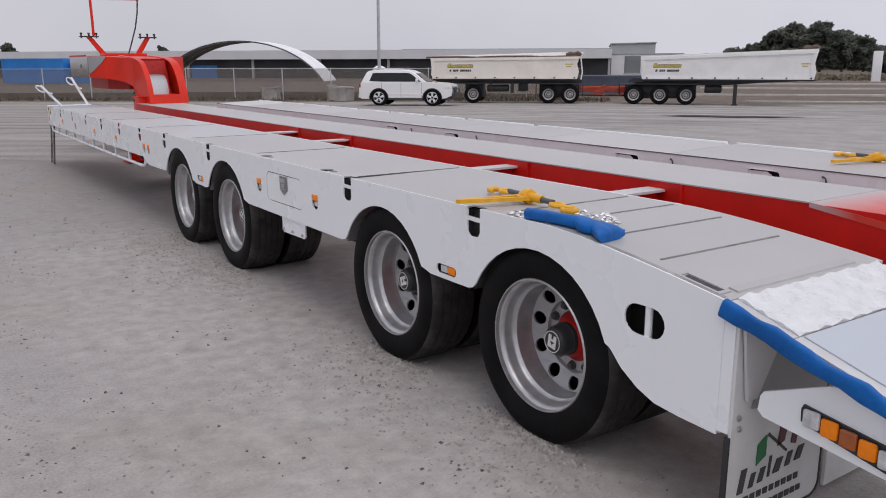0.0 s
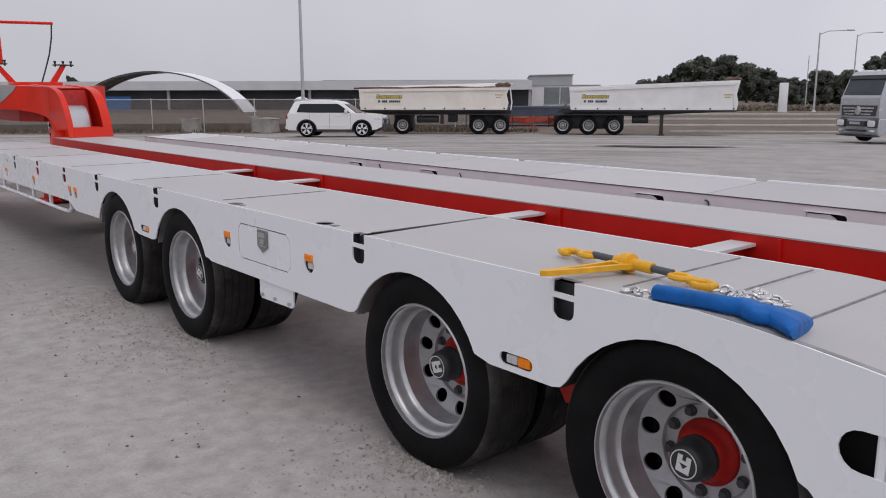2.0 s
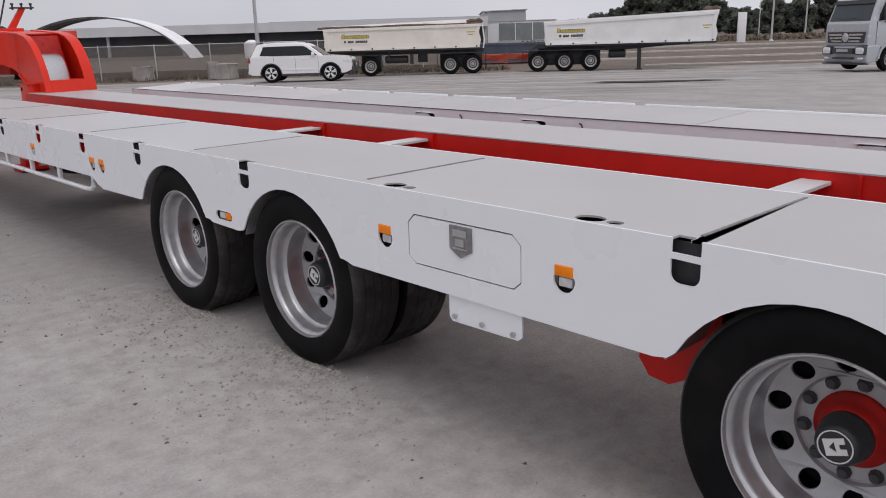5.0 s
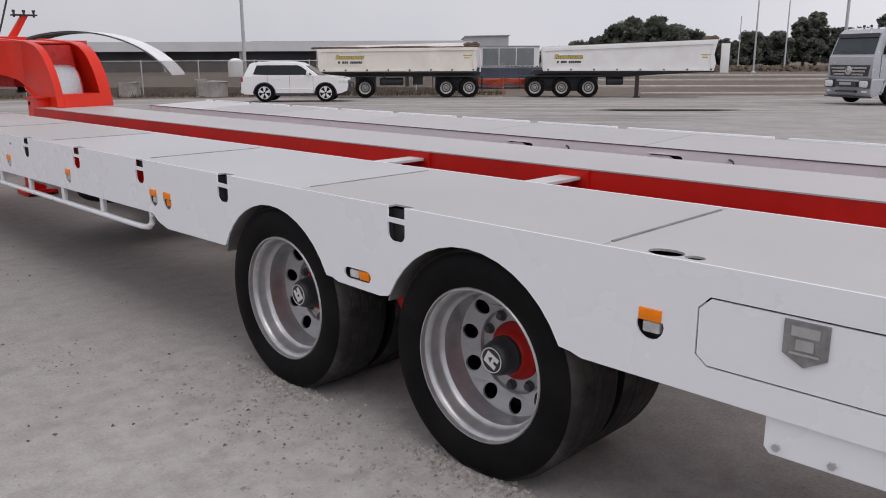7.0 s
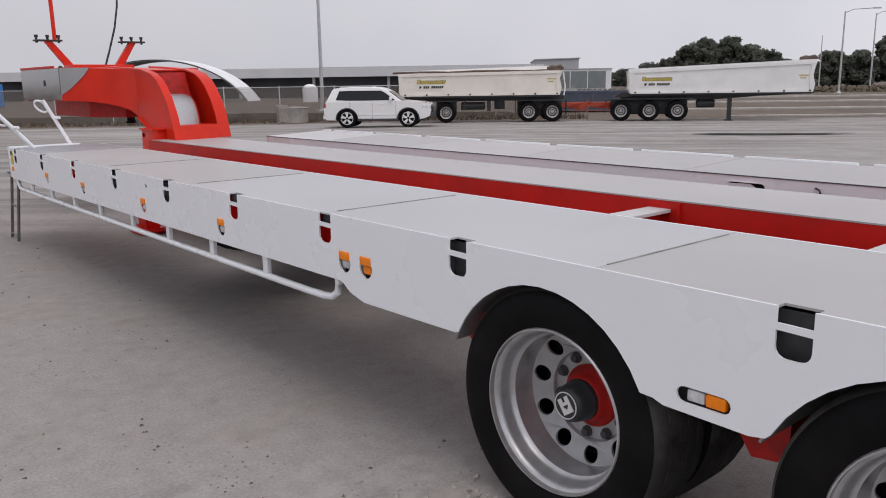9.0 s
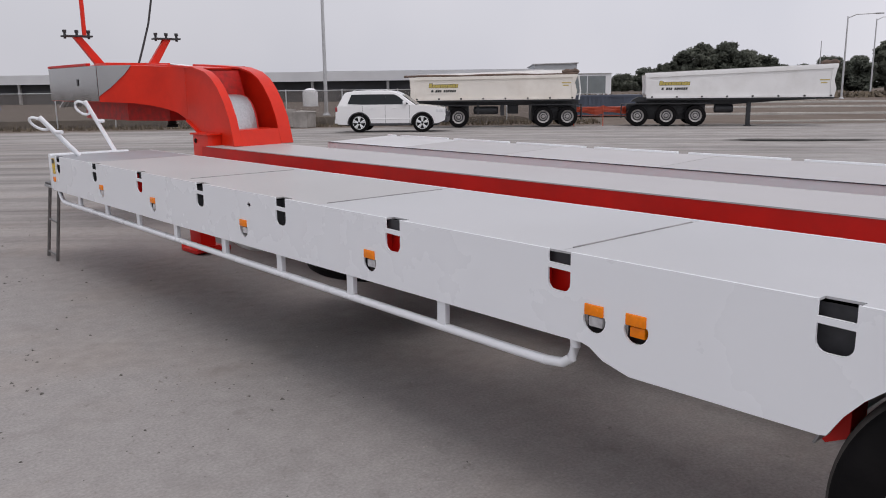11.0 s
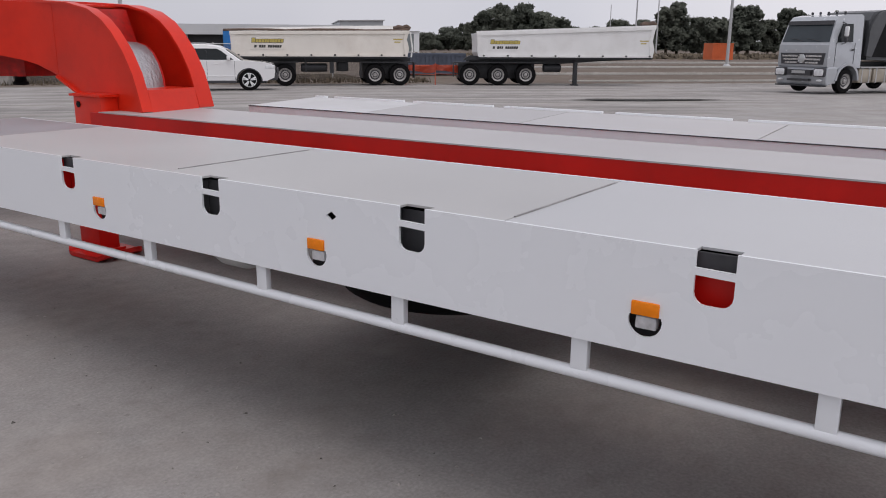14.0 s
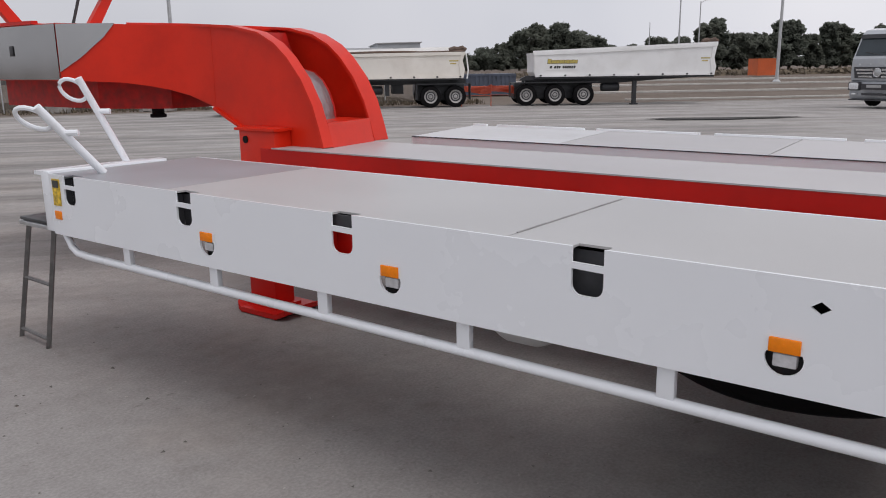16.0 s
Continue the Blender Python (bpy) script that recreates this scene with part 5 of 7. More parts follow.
# ---- the far side of the yard ----
def far_wheel(parent, x, y, z, r=0.49, w=0.28, rim=FARRIM, face=-1):
    """A road wheel with its axle along y, its outer face towards face * y."""
    k = face
    p = [(0.30, 0), (0.42, 0.005), (0.47, 0.02), (0.49, 0.05), (0.49, w - 0.05), (0.47, w - 0.02), (0.30, w)]
    tyre = part("wheel", lathe(B(), [(q * r / 0.49, -k * a) for q, a in p], 'y', (x, y, z), 28, closed=True), RUBBER, parent, "road wheel with a steel rim")
    s = r / 0.49
    part("rim", lathe(B(), [(0.315 * s, -k * 0.008), (0.30 * s, -k * 0.004), (0.285 * s, -k * 0.02), (0.235 * s, -k * 0.05), (0.225 * s, -k * 0.09), (0.30 * s, -k * 0.10)], 'y', (x, y, z), 28, closed=True), rim, tyre)
    part("disc", lathe(B(), [(0.226 * s, -k * 0.085), (0.17 * s, -k * 0.07), (0.10 * s, -k * 0.075), (0.0, -k * 0.075)], 'y', (x, y, z), 24), POCKET if rim is FARRIM else rim, tyre, "dark wheel disc")
    part("nut_ring", lathe(B(), [(0.175 * s, -k * 0.068), (0.165 * s, -k * 0.050), (0.125 * s, -k * 0.048), (0.115 * s, -k * 0.068)], 'y', (x, y, z), 20, closed=True), rim, tyre)
    part("hub", lathe(B(), [(0.085 * s, -k * 0.072), (0.08 * s, -k * 0.02), (0.06 * s, -k * 0.012), (0.0, -k * 0.01)], 'y', (x, y, z), 16), rim, tyre)
    return tyre


def tipper(name, place, u0, u1, axles, leg_u, white, z_top0, z_top1, label, letter_u, dog=False):
    """A tipping trailer: local x along the row, y away from the viewer; near side at y = 0."""
    t = thing(name, label, "tipper trailer", uv_pose(*place) @ pose(-axles[0], 0, 0))
    zb, g = 1.32, 0.0
    W = 2.45
    L0, L1 = u0, u1
    za, zc = z_top0, z_top1
    side = [(L0 + 0.12, zb), (L1 - 0.10, zb + 0.0), (L1 - 0.02, zb + 0.35), (L1 - 0.12, zb + 0.75), (L1, zc), (L0, za), (L0 + 0.05, zb + 0.5), (L0 + 0.03, zb + 0.2)]
    bm = prism(B(), [side], 'y', 0.06, W - 0.06)
    tub = part("tub", bm, white, t, "riveted tipping tub", smooth=20)
    # raised frame round the side panel
    bm = B()
    prism(bm, [[(L0 + 0.02, za - 0.12), (L1 - 0.02, zc - 0.12), (L1, zc + 0.02), (L0, za + 0.02)]], 'y', 0.0, 0.06)
    prism(bm, [[(L0 + 0.10, zb - 0.02), (L1 - 0.10, zb - 0.02), (L1 - 0.10, zb + 0.07), (L0 + 0.10, zb + 0.07)]], 'y', 0.0, 0.06)
    prism(bm, [[(L0 + 0.10, zb), (L0 + 0.22, zb), (L0 + 0.28, zb + 0.62), (L0 + 0.22, za - 0.1), (L0 + 0.04, za - 0.1), (L0 + 0.08, zb + 0.5), (L0 + 0.06, zb + 0.2)]], 'y', 0.01, 0.06)
    prism(bm, [[(L1 - 0.22, zb), (L1 - 0.10, zb), (L1 - 0.03, zb + 0.35), (L1 - 0.14, zb + 0.75), (L1 - 0.05, zc - 0.1), (L1 - 0.22, zc - 0.1), (L1 - 0.30, zb + 0.62)]], 'y', 0.01, 0.06)
    part("side_frame", bm, white, tub, smooth=20)
    n = 8
    for i in range(n):
        x = L0 + 0.35 + (L1 - L0 - 0.6) * i / (n - 1)
        part("latch", box(B(), x - 0.04, x + 0.04, -0.03, 0.0, zb + 0.01, zb + 0.08), CHASSIS, tub)
    random.seed(int(10 * u1))
    pts = [(L0 - 0.25 + (L1 - L0 + 0.25) * i / 12, 0.12 + random.uniform(-0.02, 0.02), za + (zc - za) * i / 12 + 0.05 + random.uniform(-0.025, 0.03)) for i in range(13)]
    if dog:
        part("rolled_tarp", tube(B(), pts, 0.05, 8), TARPB, t, "rolled brown tarpaulin")
    else:
        part("top_rail", prism(B(), [[(L0, za + 0.02), (L1, zc + 0.02), (L1, zc + 0.09), (L0, za + 0.09)]], 'y', 0.02, 0.14), TUBW2, t, smooth=20)
    if dog:
        part("far_tub_rim", prism(B(), [[(L0, za + 0.0), (L1, zc + 0.0), (L1 + 0.3, zc + 0.27), (L1 - 1.2, zc + 0.27), (L0, za + 0.17)]], 'y', W - 0.1, W - 0.05), TUBW2, t, smooth=20)
    part("tarp_end", tube(B(), [(L1 - 0.70, 0.15, zc + 0.10), (L1 - 0.5, 0.2, zc + 0.17), (L1 - 0.3, 0.22, zc + 0.14), (L1 - 0.1, 0.25, zc + 0.2), (L1 + 0.05, 0.3, zc + 0.10)], 0.10, 9), TARPB, t, "bunched tarpaulin end")
    # chassis
    bm = B()
    if dog:
        box(bm, L0 + 0.2, L1 + 0.15, 0.75, 0.90, 1.03, 1.25); box(bm, L0 + 0.2, L1 + 0.15, 1.6, 1.75, 1.03, 1.25)
    else:
        for y in (0.6, 1.7):
            prism(bm, [[(L0 - 0.3, 0.98), (L0 + 4.0, 0.98), (L1 - 2.5, 1.12), (L1 + 0.1, 1.24), (L1 + 0.1, 1.30), (L0 - 0.3, 1.28)]], 'y', y, y + 0.16)
    part("chassis", bm, CHASSIS, t, "black chassis rails", smooth=20)
    part("side_rail", box(B(), L0 + 0.1, L1 - 0.1, 0.05, 0.5, 1.215, 1.29), CHASSIS, t)
    bm = B()
    if dog:
        box(bm, axles[1] - 0.65, axles[2] + 0.65, 0.0, 0.35, 1.03, 1.07); box(bm, axles[1] - 0.68, axles[1] - 0.64, 0.0, 0.35, 0.35, 1.05); box(bm, axles[2] + 0.64, axles[2] + 0.68, 0.0, 0.35, 0.35, 1.05)
        part("mudguard", box(B(), axles[0] - 0.6, axles[0] + 0.6, 0.0, 0.35, 1.03, 1.07), CHASSIS, t)
    else:
        box(bm, axles[0] - 0.75, axles[2] + 0.7, 0.0, 0.45, 1.03, 1.07); box(bm, axles[0] - 0.78, axles[0] - 0.74, 0.0, 0.45, 0.4, 1.05)
    part("mudguard", bm, CHASSIS, t, "black mudguards")
    for a in axles:
        far_wheel(t, a, 0.08, 0.49)
        far_wheel(t, a, W - 0.08, 0.49, face=1)
        part("axle", tube(B(), [(a, 0.3, 0.49), (a, W - 0.3, 0.49)], 0.07, 8), CHASSIS, t)
    # black block added at each axle group for the darkness that hides the far wheels
    groups = ((axles[0], axles[0]), (axles[1], axles[2])) if dog else ((axles[0], axles[2]),)
    for a0, a1 in groups:
        part("suspension_frame", box(B(), a0 - 0.5, a1 + 0.5, 0.62, 1.8, 0.30, 1.02, 0.03), CHASSIS, t)
    lx = leg_u
    part("leg", box(B(), lx - 0.09, lx + 0.09, 0.2, 0.4, 0.05 if not dog else 0.55, 1.05), CHASSIS, t, "black support leg")
    if not dog:
        part("leg_foot", box(B(), lx - 0.16, lx + 0.16, 0.15, 0.45, 0.0, 0.05), CHASSIS, t)
        part("tank", lathe(B(), [(0.0, 12.75), (0.17, 12.76), (0.2, 12.8), (0.2, 13.55), (0.17, 13.6), (0.0, 13.6)], 'x', (0, 0.6, 0.80), 16), CHASSIS, t)
        part("rear_frame", prism(B(), [[(L0 - 0.62, 1.15), (L0 + 0.2, 1.15), (L0 + 0.1, 1.34), (L0 - 0.25, 1.38), (L0 - 0.5, 1.26)]], 'y', 0.2, 0.5), CHASSIS, t, smooth=20)
    else:
        part("air_tank", lathe(B(), [(0.0, 0.0), (0.15, 0.01), (0.19, 0.05), (0.19, 1.15), (0.15, 1.19), (0.0, 1.2)], 'x', (axles[0] + 0.72, 0.55, 0.80), 16), CHASSIS, t, "black cylindrical air tank")
        part("tank_bracket", box(B(), axles[0] + 0.9, axles[0] + 0.98, 0.36, 0.74, 0.6, 1.22), CHASSIS, t)
        part("hoist_box", box(B(), axles[0] + 2.4, axles[0] + 2.9, 0.8, 1.6, 0.62, 1.03, 0.03), CHASSIS, t)
        part("tailgate_ram", tube(B(), [(L1 + 0.10, 0.2, zb - 0.05), (L1 + 0.16, 0.2, zb + 0.35), (L1 + 0.06, 0.2, zc - 0.05)], 0.035, 8), TUBW2, t, "pale tailgate strut")
        part("drawbar", box(B(), L1 + 0.1, L1 + 2.6, 1.0, 1.3, 0.75, 0.9), REDB, t, "orange-red drawbar")
    # painted lettering on a pale panel
    part("name_panel", box(B(), letter_u - 0.75, letter_u + 0.75, 0.046, 0.058, zb + 0.28, zb + 0.78), white, tub)
    random.seed(7)
    x = letter_u - 0.70
    for i in range(11):
        w, h = (0.15, 0.20) if i == 0 else (random.uniform(0.09, 0.13), random.uniform(0.145, 0.16))
        part("name_shadow", prism(B(), [[(x - 0.012, zb + 0.568), (x + w + 0.012, zb + 0.568), (x + w + 0.037, zb + 0.582 + h), (x + 0.013, zb + 0.582 + h)]], 'y', 0.040, 0.045), LETTER, tub)
        part("name_bar", prism(B(), [[(x, zb + 0.58), (x + w, zb + 0.58), (x + w + 0.025, zb + 0.57 + h), (x + 0.025, zb + 0.57 + h)]], 'y', 0.030, 0.0395), GOLD, tub, "yellow lettering bar" if i == 0 else "")
        x += w + 0.018
    x = letter_u - 0.60
    for i in range(12):
        w = random.uniform(0.07, 0.10)
        if i not in (1, 5):
            part("small_letter_bar", prism(B(), [[(x, zb + 0.36), (x + w, zb + 0.36), (x + w + 0.02, zb + 0.47), (x + 0.02, zb + 0.47)]], 'y', 0.034, 0.045), LETTER, tub)
        x += w + 0.016
    for x0, x1, z in ((L1 - 0.75, L1 - 0.32, zb + 0.72), (L1 - 0.70, L1 - 0.42, zb + 0.60)):
        part("small_bar", box(B(), x0, x1, 0.05, 0.058, z, z + 0.05), GOLD, tub)
    return t


tipper("dog_tipper_trailer", (0.58, 0.72, 1.9), -1.53, 6.45, (0.80, 4.85, 6.0), 2.9, TUBW, 2.36, 2.44, "cream tipping dog trailer with a rolled brown tarp", 0.1, dog=True)
tipper("tipper_semitrailer", (9.07, 0.95, -6.2), 9.49, 17.98, (9.20, 10.53, 11.855), 14.25, TUBW2, 2.38, 2.70, "white tipping semitrailer standing on its legs", 10.85)
barrier = thing("safety_net", "sagging orange-red safety net strung between the tipper trailers", "safety net", uv_pose(0, 1.7))


def net_band(x0, x1, z_end, sag, deep):
    """A strip of net that hangs between two posts, a little creased."""
    bm, n = B(), 16
    rows = []
    for j in range(4):
        row = []
        for i in range(n + 1):
            k = i / n
            z = z_end - sag * 4 * k * (1 - k) - deep * j / 3 * (1 - 0.25 * math.sin(5 * k))
            row.append(bm.verts.new((x0 + (x1 - x0) * k, 0.03 * math.sin(9 * k + j), z)))
        rows.append(row)
    for q, w in zip(rows, rows[1:]):
        for i in range(n):
            bm.faces.new((q[i], q[i + 1], w[i + 1], w[i]))
    bmesh.ops.solidify(bm, geom=bm.faces[:], thickness=0.012)
    return bm


for x0, x1 in ((6.15, 7.55), (7.55, 9.15)):
    part("net", net_band(x0, x1, 0.98, 0.12, 0.30), REDB, barrier, "orange-red net", smooth=40)
    part("cord", tube(B(), [(x0, 0, 0.52), (x1, 0, 0.48)], 0.012, 6), REDB, barrier)
for x in (6.15, 7.55, 9.15):
    part("post", tube(B(), [(x, 0, 0.0), (x, 0, 1.02)], 0.022, 6), REDB, barrier)


def four_wheel_drive():
    """White four-wheel drive wagon; local x forward, near side at y = 0."""
    t = thing("four_wheel_drive_wagon", "white four-wheel drive wagon with dark windows parked in the yard", "car", uv_pose(-4.45, -3.95) @ Matrix.Scale(0.965, 4))
    W = 1.96
    low = [(0.05, 0.50), (0.10, 0.36), (0.55, 0.34)] + arc(1.05, 0.38, 0.50, 180, 0, 10)[0:11] + [(1.60, 0.36), (3.34, 0.36)] + arc(3.84, 0.38, 0.50, 180, 0, 10) + [(4.55, 0.40), (4.83, 0.52), (4.87, 0.78), (4.83, 0.98), (4.74, 1.07), (4.45, 1.125), (3.62, 1.195), (3.35, 1.20), (0.10, 1.16), (0.02, 0.95), (0.0, 0.62)]
    bm = prism(B(), [low], 'y', 0.0, W)
    body = part("body", bm, CARW, t, "white painted body", smooth=20)
    b2 = body.modifiers.new("round", 'BEVEL'); b2.width, b2.segments, b2.limit_method = 0.07, 4, 'ANGLE'
    # cabin
    bm = B()
    prof = [(0.10, 1.15), (3.58, 1.17), (2.92, 1.64), (2.66, 1.76), (2.3, 1.815), (1.4, 1.83), (0.85, 1.80), (0.50, 1.755), (0.38, 1.70)]
    rings = []
    for ins, kk in ((0.03, 0), (W - 0.03, 1)):
        rings.append([bm.verts.new((x, (ins + (0.17 if z > 1.3 else 0.0) * (1 - 2 * kk)), z)) for x, z in prof])
    n = len(prof)
    bm.faces.new(rings[0]); bm.faces.new(rings[1][::-1])
    for i in range(n):
        bm.faces.new((rings[0][i], rings[1][i], rings[1][(i + 1) % n], rings[0][(i + 1) % n]))
    bmesh.ops.recalc_face_normals(bm, faces=bm.faces)
    cab = part("cabin", bm, CARW, t, smooth=25)
    b3 = cab.modifiers.new("round", 'BEVEL'); b3.width, b3.segments, b3.limit_method = 0.04, 2, 'ANGLE'
    # side glass, slanted with the cabin
    def pane(pts, name):
        q = B()
        def yy(z):
            return 0.03 + 0.17 * max(0, (z - 1.15)) / 0.56 * 0.88 - 0.016
        f1 = [q.verts.new((x, yy(z), z)) for x, z in pts]
        f2 = [q.verts.new((x, yy(z) + 0.02, z)) for x, z in pts]
        q.faces.new(f1); q.faces.new(f2[::-1])
        for i in range(len(pts)):
            q.faces.new((f1[i], f2[i], f2[(i + 1) % len(pts)], f1[(i + 1) % len(pts)]))
        bmesh.ops.recalc_face_normals(q, faces=q.faces)
        part(name, q, GLASSD, cab, "dark tinted glass", smooth=20)
    pane([(0.55, 1.25), (1.18, 1.22), (1.18, 1.655), (0.72, 1.645)], "rear_side_window")
    for a in (1.181, 2.201):
        pane([(a, 1.22), (a + 0.028, 1.22), (a + 0.028, 1.655), (a, 1.655)], "window_pillar")
    pane([(1.21, 1.22), (2.20, 1.22), (2.20, 1.655), (1.21, 1.655)], "rear_door_window")
    pane([(2.23, 1.22), (3.26, 1.22), (2.76, 1.58), (2.60, 1.65), (2.23, 1.655)], "front_door_window")
    bm = B()
    vs = [bm.verts.new(p) for p in ((3.545, 0.14, 1.205), (3.545, W - 0.14, 1.205), (2.965, W - 0.26, 1.62), (2.965, 0.26, 1.62))]
    f = bm.faces.new(vs); r = bmesh.ops.extrude_face_region(bm, geom=[f])
    for v in [g for g in r["geom"] if isinstance(g, bmesh.types.BMVert)]:
        v.co += Vector((0.012, 0, 0.012))
    part("windscreen", bm, GLASSD, cab, smooth=20)
    part("roof_rail", tube(B(), [(0.75, 0.28, 1.79), (0.9, 0.28, 1.85), (2.2, 0.28, 1.86), (2.4, 0.28, 1.80)], 0.018, 8), STEEL, t)
    part("side_mirror", box(B(), 3.0, 3.14, -0.15, 0.0, 1.20, 1.38, 0.03), CARW, t, "white door mirror")
    part("door_sill", box(B(), 1.55, 3.32, -0.04, 0.03, 0.30, 0.41, 0.015), POCKET, t, "dark side step")
    part("door_trim", box(B(), 1.5, 3.3, -0.012, 0.0, 0.56, 0.62, 0.004), CARW, t)
    for x in (1.60, 2.55):
        part("door_handle", box(B(), x, x + 0.16, -0.025, 0.0, 1.04, 1.07, 0.005), CARW, t)
    for x in (1.20, 2.21, 3.28):
        part("door_gap", box(B(), x, x + 0.012, -0.002, 0.003, 0.42, 1.17), POCKET, body)
    part("tail_lamp", box(B(), 0.0, 0.10, -0.008, 0.12, 0.92, 1.12, 0.01), REDL, t, "red tail lamp")
    part("headlamp", box(B(), 4.46, 4.86, -0.006, 0.30, 0.86, 1.02, 0.02), LAMPW, t, "clear headlamp")
    part("front_bumper", box(B(), 4.45, 4.95, 0.06, W - 0.06, 0.42, 0.66, 0.04), POCKET, t, "dark bull bar and bumper")
    bar = [(4.93, 0.30, 0.5), (4.97, 0.30, 0.78), (4.95, 0.42, 0.86), (4.95, W - 0.42, 0.86), (4.97, W - 0.30, 0.78), (4.93, W - 0.30, 0.5)]
    part("bull_bar", tube(B(), bar, 0.028, 8), POCKET, t)
    part("grille", box(B(), 4.83, 4.885, 0.45, W - 0.45, 0.68, 0.92, 0.01), POCKET, t, "dark grille")
    part("rear_bumper", box(B(), -0.05, 0.3, 0.05, W - 0.05, 0.40, 0.58, 0.03), CARW, t)
    part("wheel_arch", prism(B(), [arc(1.05, 0.38, 0.52, 0, 180, 14) + arc(1.05, 0.38, 0.48, 180, 0, 14)], 'y', -0.02, 0.3), POCKET, t)
    part("wheel_arch", prism(B(), [arc(3.84, 0.38, 0.52, 0, 180, 14) + arc(3.84, 0.38, 0.48, 180, 0, 14)], 'y', -0.02, 0.3), POCKET, t)
    part("underbody", box(B(), 0.4, 4.5, 0.15, W - 0.15, 0.30, 0.42), CHASSIS, t)
    for x in (1.05, 3.84):
        for y, f in ((0.0, -1), (W, 1)):
            w = far_wheel(t, x, y + 0.01 * -f, 0.425, r=0.425, w=0.28, rim=GLASSD, face=f)
            sp = B()
            for k in range(5):
                a0 = 2 * math.pi * k / 5 + 0.3
                for da in (-0.16, 0.16):
                    p0 = (x + 0.05 * math.cos(a0), y - f * 0.0, 0.425 + 0.05 * math.sin(a0))
                    p1 = (x + 0.265 * math.cos(a0 + da), y - f * 0.0, 0.425 + 0.265 * math.sin(a0 + da))
                    tube(sp, [p0, p1], 0.034, 6)
            lathe(sp, [(0.285, -f * 0.0), (0.27, f * 0.008), (0.26, 0.0)], 'y', (x, y, 0.425), 28, closed=True)
            part("alloy_spokes", sp, LAMPW, w, "silver alloy spokes")
    return t


four_wheel_drive()


def prime_mover():
    """Silver cab-over truck with a tub trailer; local x backwards along the truck, front at x = 0, near side at y = 0."""
    place = uv_pose(21.07, -8.3, turn=16.7) @ Matrix.Scale(0.968, 4)
    t = thing("prime_mover", "silver cab-over prime mover parked facing the tipper trailers", "truck", place)
    W, WX, BACK = 2.45, 1.22, 1.98
    prof = [(0.12, 0.98), (0.0, 1.08), (-0.02, 1.40), (0.0, 1.92), (0.06, 2.02), (0.34, 2.86), (0.52, 3.02), (1.0, 3.10), (1.86, 3.12), (BACK, 3.04), (BACK, 1.02), (WX + 0.62, 1.02)]
    bm = prism(B(), [prof + arc(WX, 0.56, 0.62, 48, 132, 10) + [(0.62, 0.98)]], 'y', 0.03, W - 0.03)
    for v in bm.verts:
        if v.co.z > 1.95:
            k = (v.co.z - 1.95) * 0.085
            v.co.y += k if v.co.y < W / 2 else -k
    cab = part("cab", bm, CABS, t, "silver painted cab", smooth=20)
    md = cab.modifiers.new("round", 'BEVEL'); md.width, md.segments, md.limit_method = 0.10, 4, 'ANGLE'

    def on_front(y0, y1, z0, z1, name, material, lab="", out=0.012, taper=0.0, parent=None):
        """A panel lying on the sloping front of the cab."""
        def fx(z):
            return 0.06 + 0.28 * (z - 2.02) / 0.84 if z > 2.02 else -0.02
        q = B()
        pts = [(fx(z0) - out, y0, z0), (fx(z0) - out, y1, z0), (fx(z1) - out, y1 - taper, z1), (fx(z1) - out, y0 + taper, z1)]
        f1 = [q.verts.new(p) for p in pts]; f2 = [q.verts.new((p[0] + out + 0.03, p[1], p[2])) for p in pts]
        q.faces.new(f1); q.faces.new(f2[::-1])
        for i in range(4):
            q.faces.new((f1[i], f2[i], f2[(i + 1) % 4], f1[(i + 1) % 4]))
        bmesh.ops.recalc_face_normals(q, faces=q.faces)
        return part(name, q, material, parent or cab, lab, smooth=20)
    on_front(0.10, W - 0.10, 2.03, 2.70, "windscreen", SCREEN, "grey-blue windscreen reflecting the sky", out=0.014, taper=0.06)
    on_front(0.16, W - 0.16, 2.701, 2.86, "sun_visor", POCKET, "dark sun visor", out=0.09, taper=0.02)
    for y in (0.55, 1.30):
        part("wiper", tube(B(), [(0.03, y, 2.06), (0.055, y + 0.35, 2.14), (0.06, y + 0.62, 2.17)], 0.012, 5), POCKET, cab)
    grille = on_front(0.22, W - 0.22, 1.16, 1.60, "grille", POCKET, "dark grille with silver bars", out=0.012, taper=-0.08)
    for z, h, ins in ((1.19, 0.07, 0.42), (1.32, 0.07, 0.34), (1.45, 0.07, 0.27)):
        on_front(ins, W / 2 - 0.19, z, z + h, "grille_bar", CHROME, out=0.045, parent=grille)
        on_front(W / 2 + 0.19, W - ins, z, z + h, "grille_bar", CHROME, out=0.045, parent=grille)
    part("grille_ring", lathe(B(), [(0.165, -0.075), (0.185, -0.06), (0.165, -0.045), (0.145, -0.06)], 'x', (0, W / 2, 1.38), 24, closed=True), CHROME, grille)
    part("grille_boss", lathe(B(), [(0.145, -0.05), (0.10, -0.062), (0.0, -0.066)], 'x', (0, W / 2, 1.38), 24), STEEL, grille)
    prof = [(-0.12, 0.33), (-0.17, 0.50), (-0.15, 1.0), (-0.06, 1.06), (0.62, 1.06), (0.60, 0.62), (0.45, 0.42)]
    bm = prism(B(), [prof], 'y', 0.0, W)
    for v in bm.verts:
        if v.co.x < 0:
            v.co.x += 0.16 * (abs(v.co.y - W / 2) / (W / 2)) ** 3
    bum = part("bumper", bm, CABS, t, "silver bumper with lamps", smooth=20)
    mb = bum.modifiers.new("round", 'BEVEL'); mb.width, mb.segments, mb.limit_method = 0.06, 3, 'ANGLE'
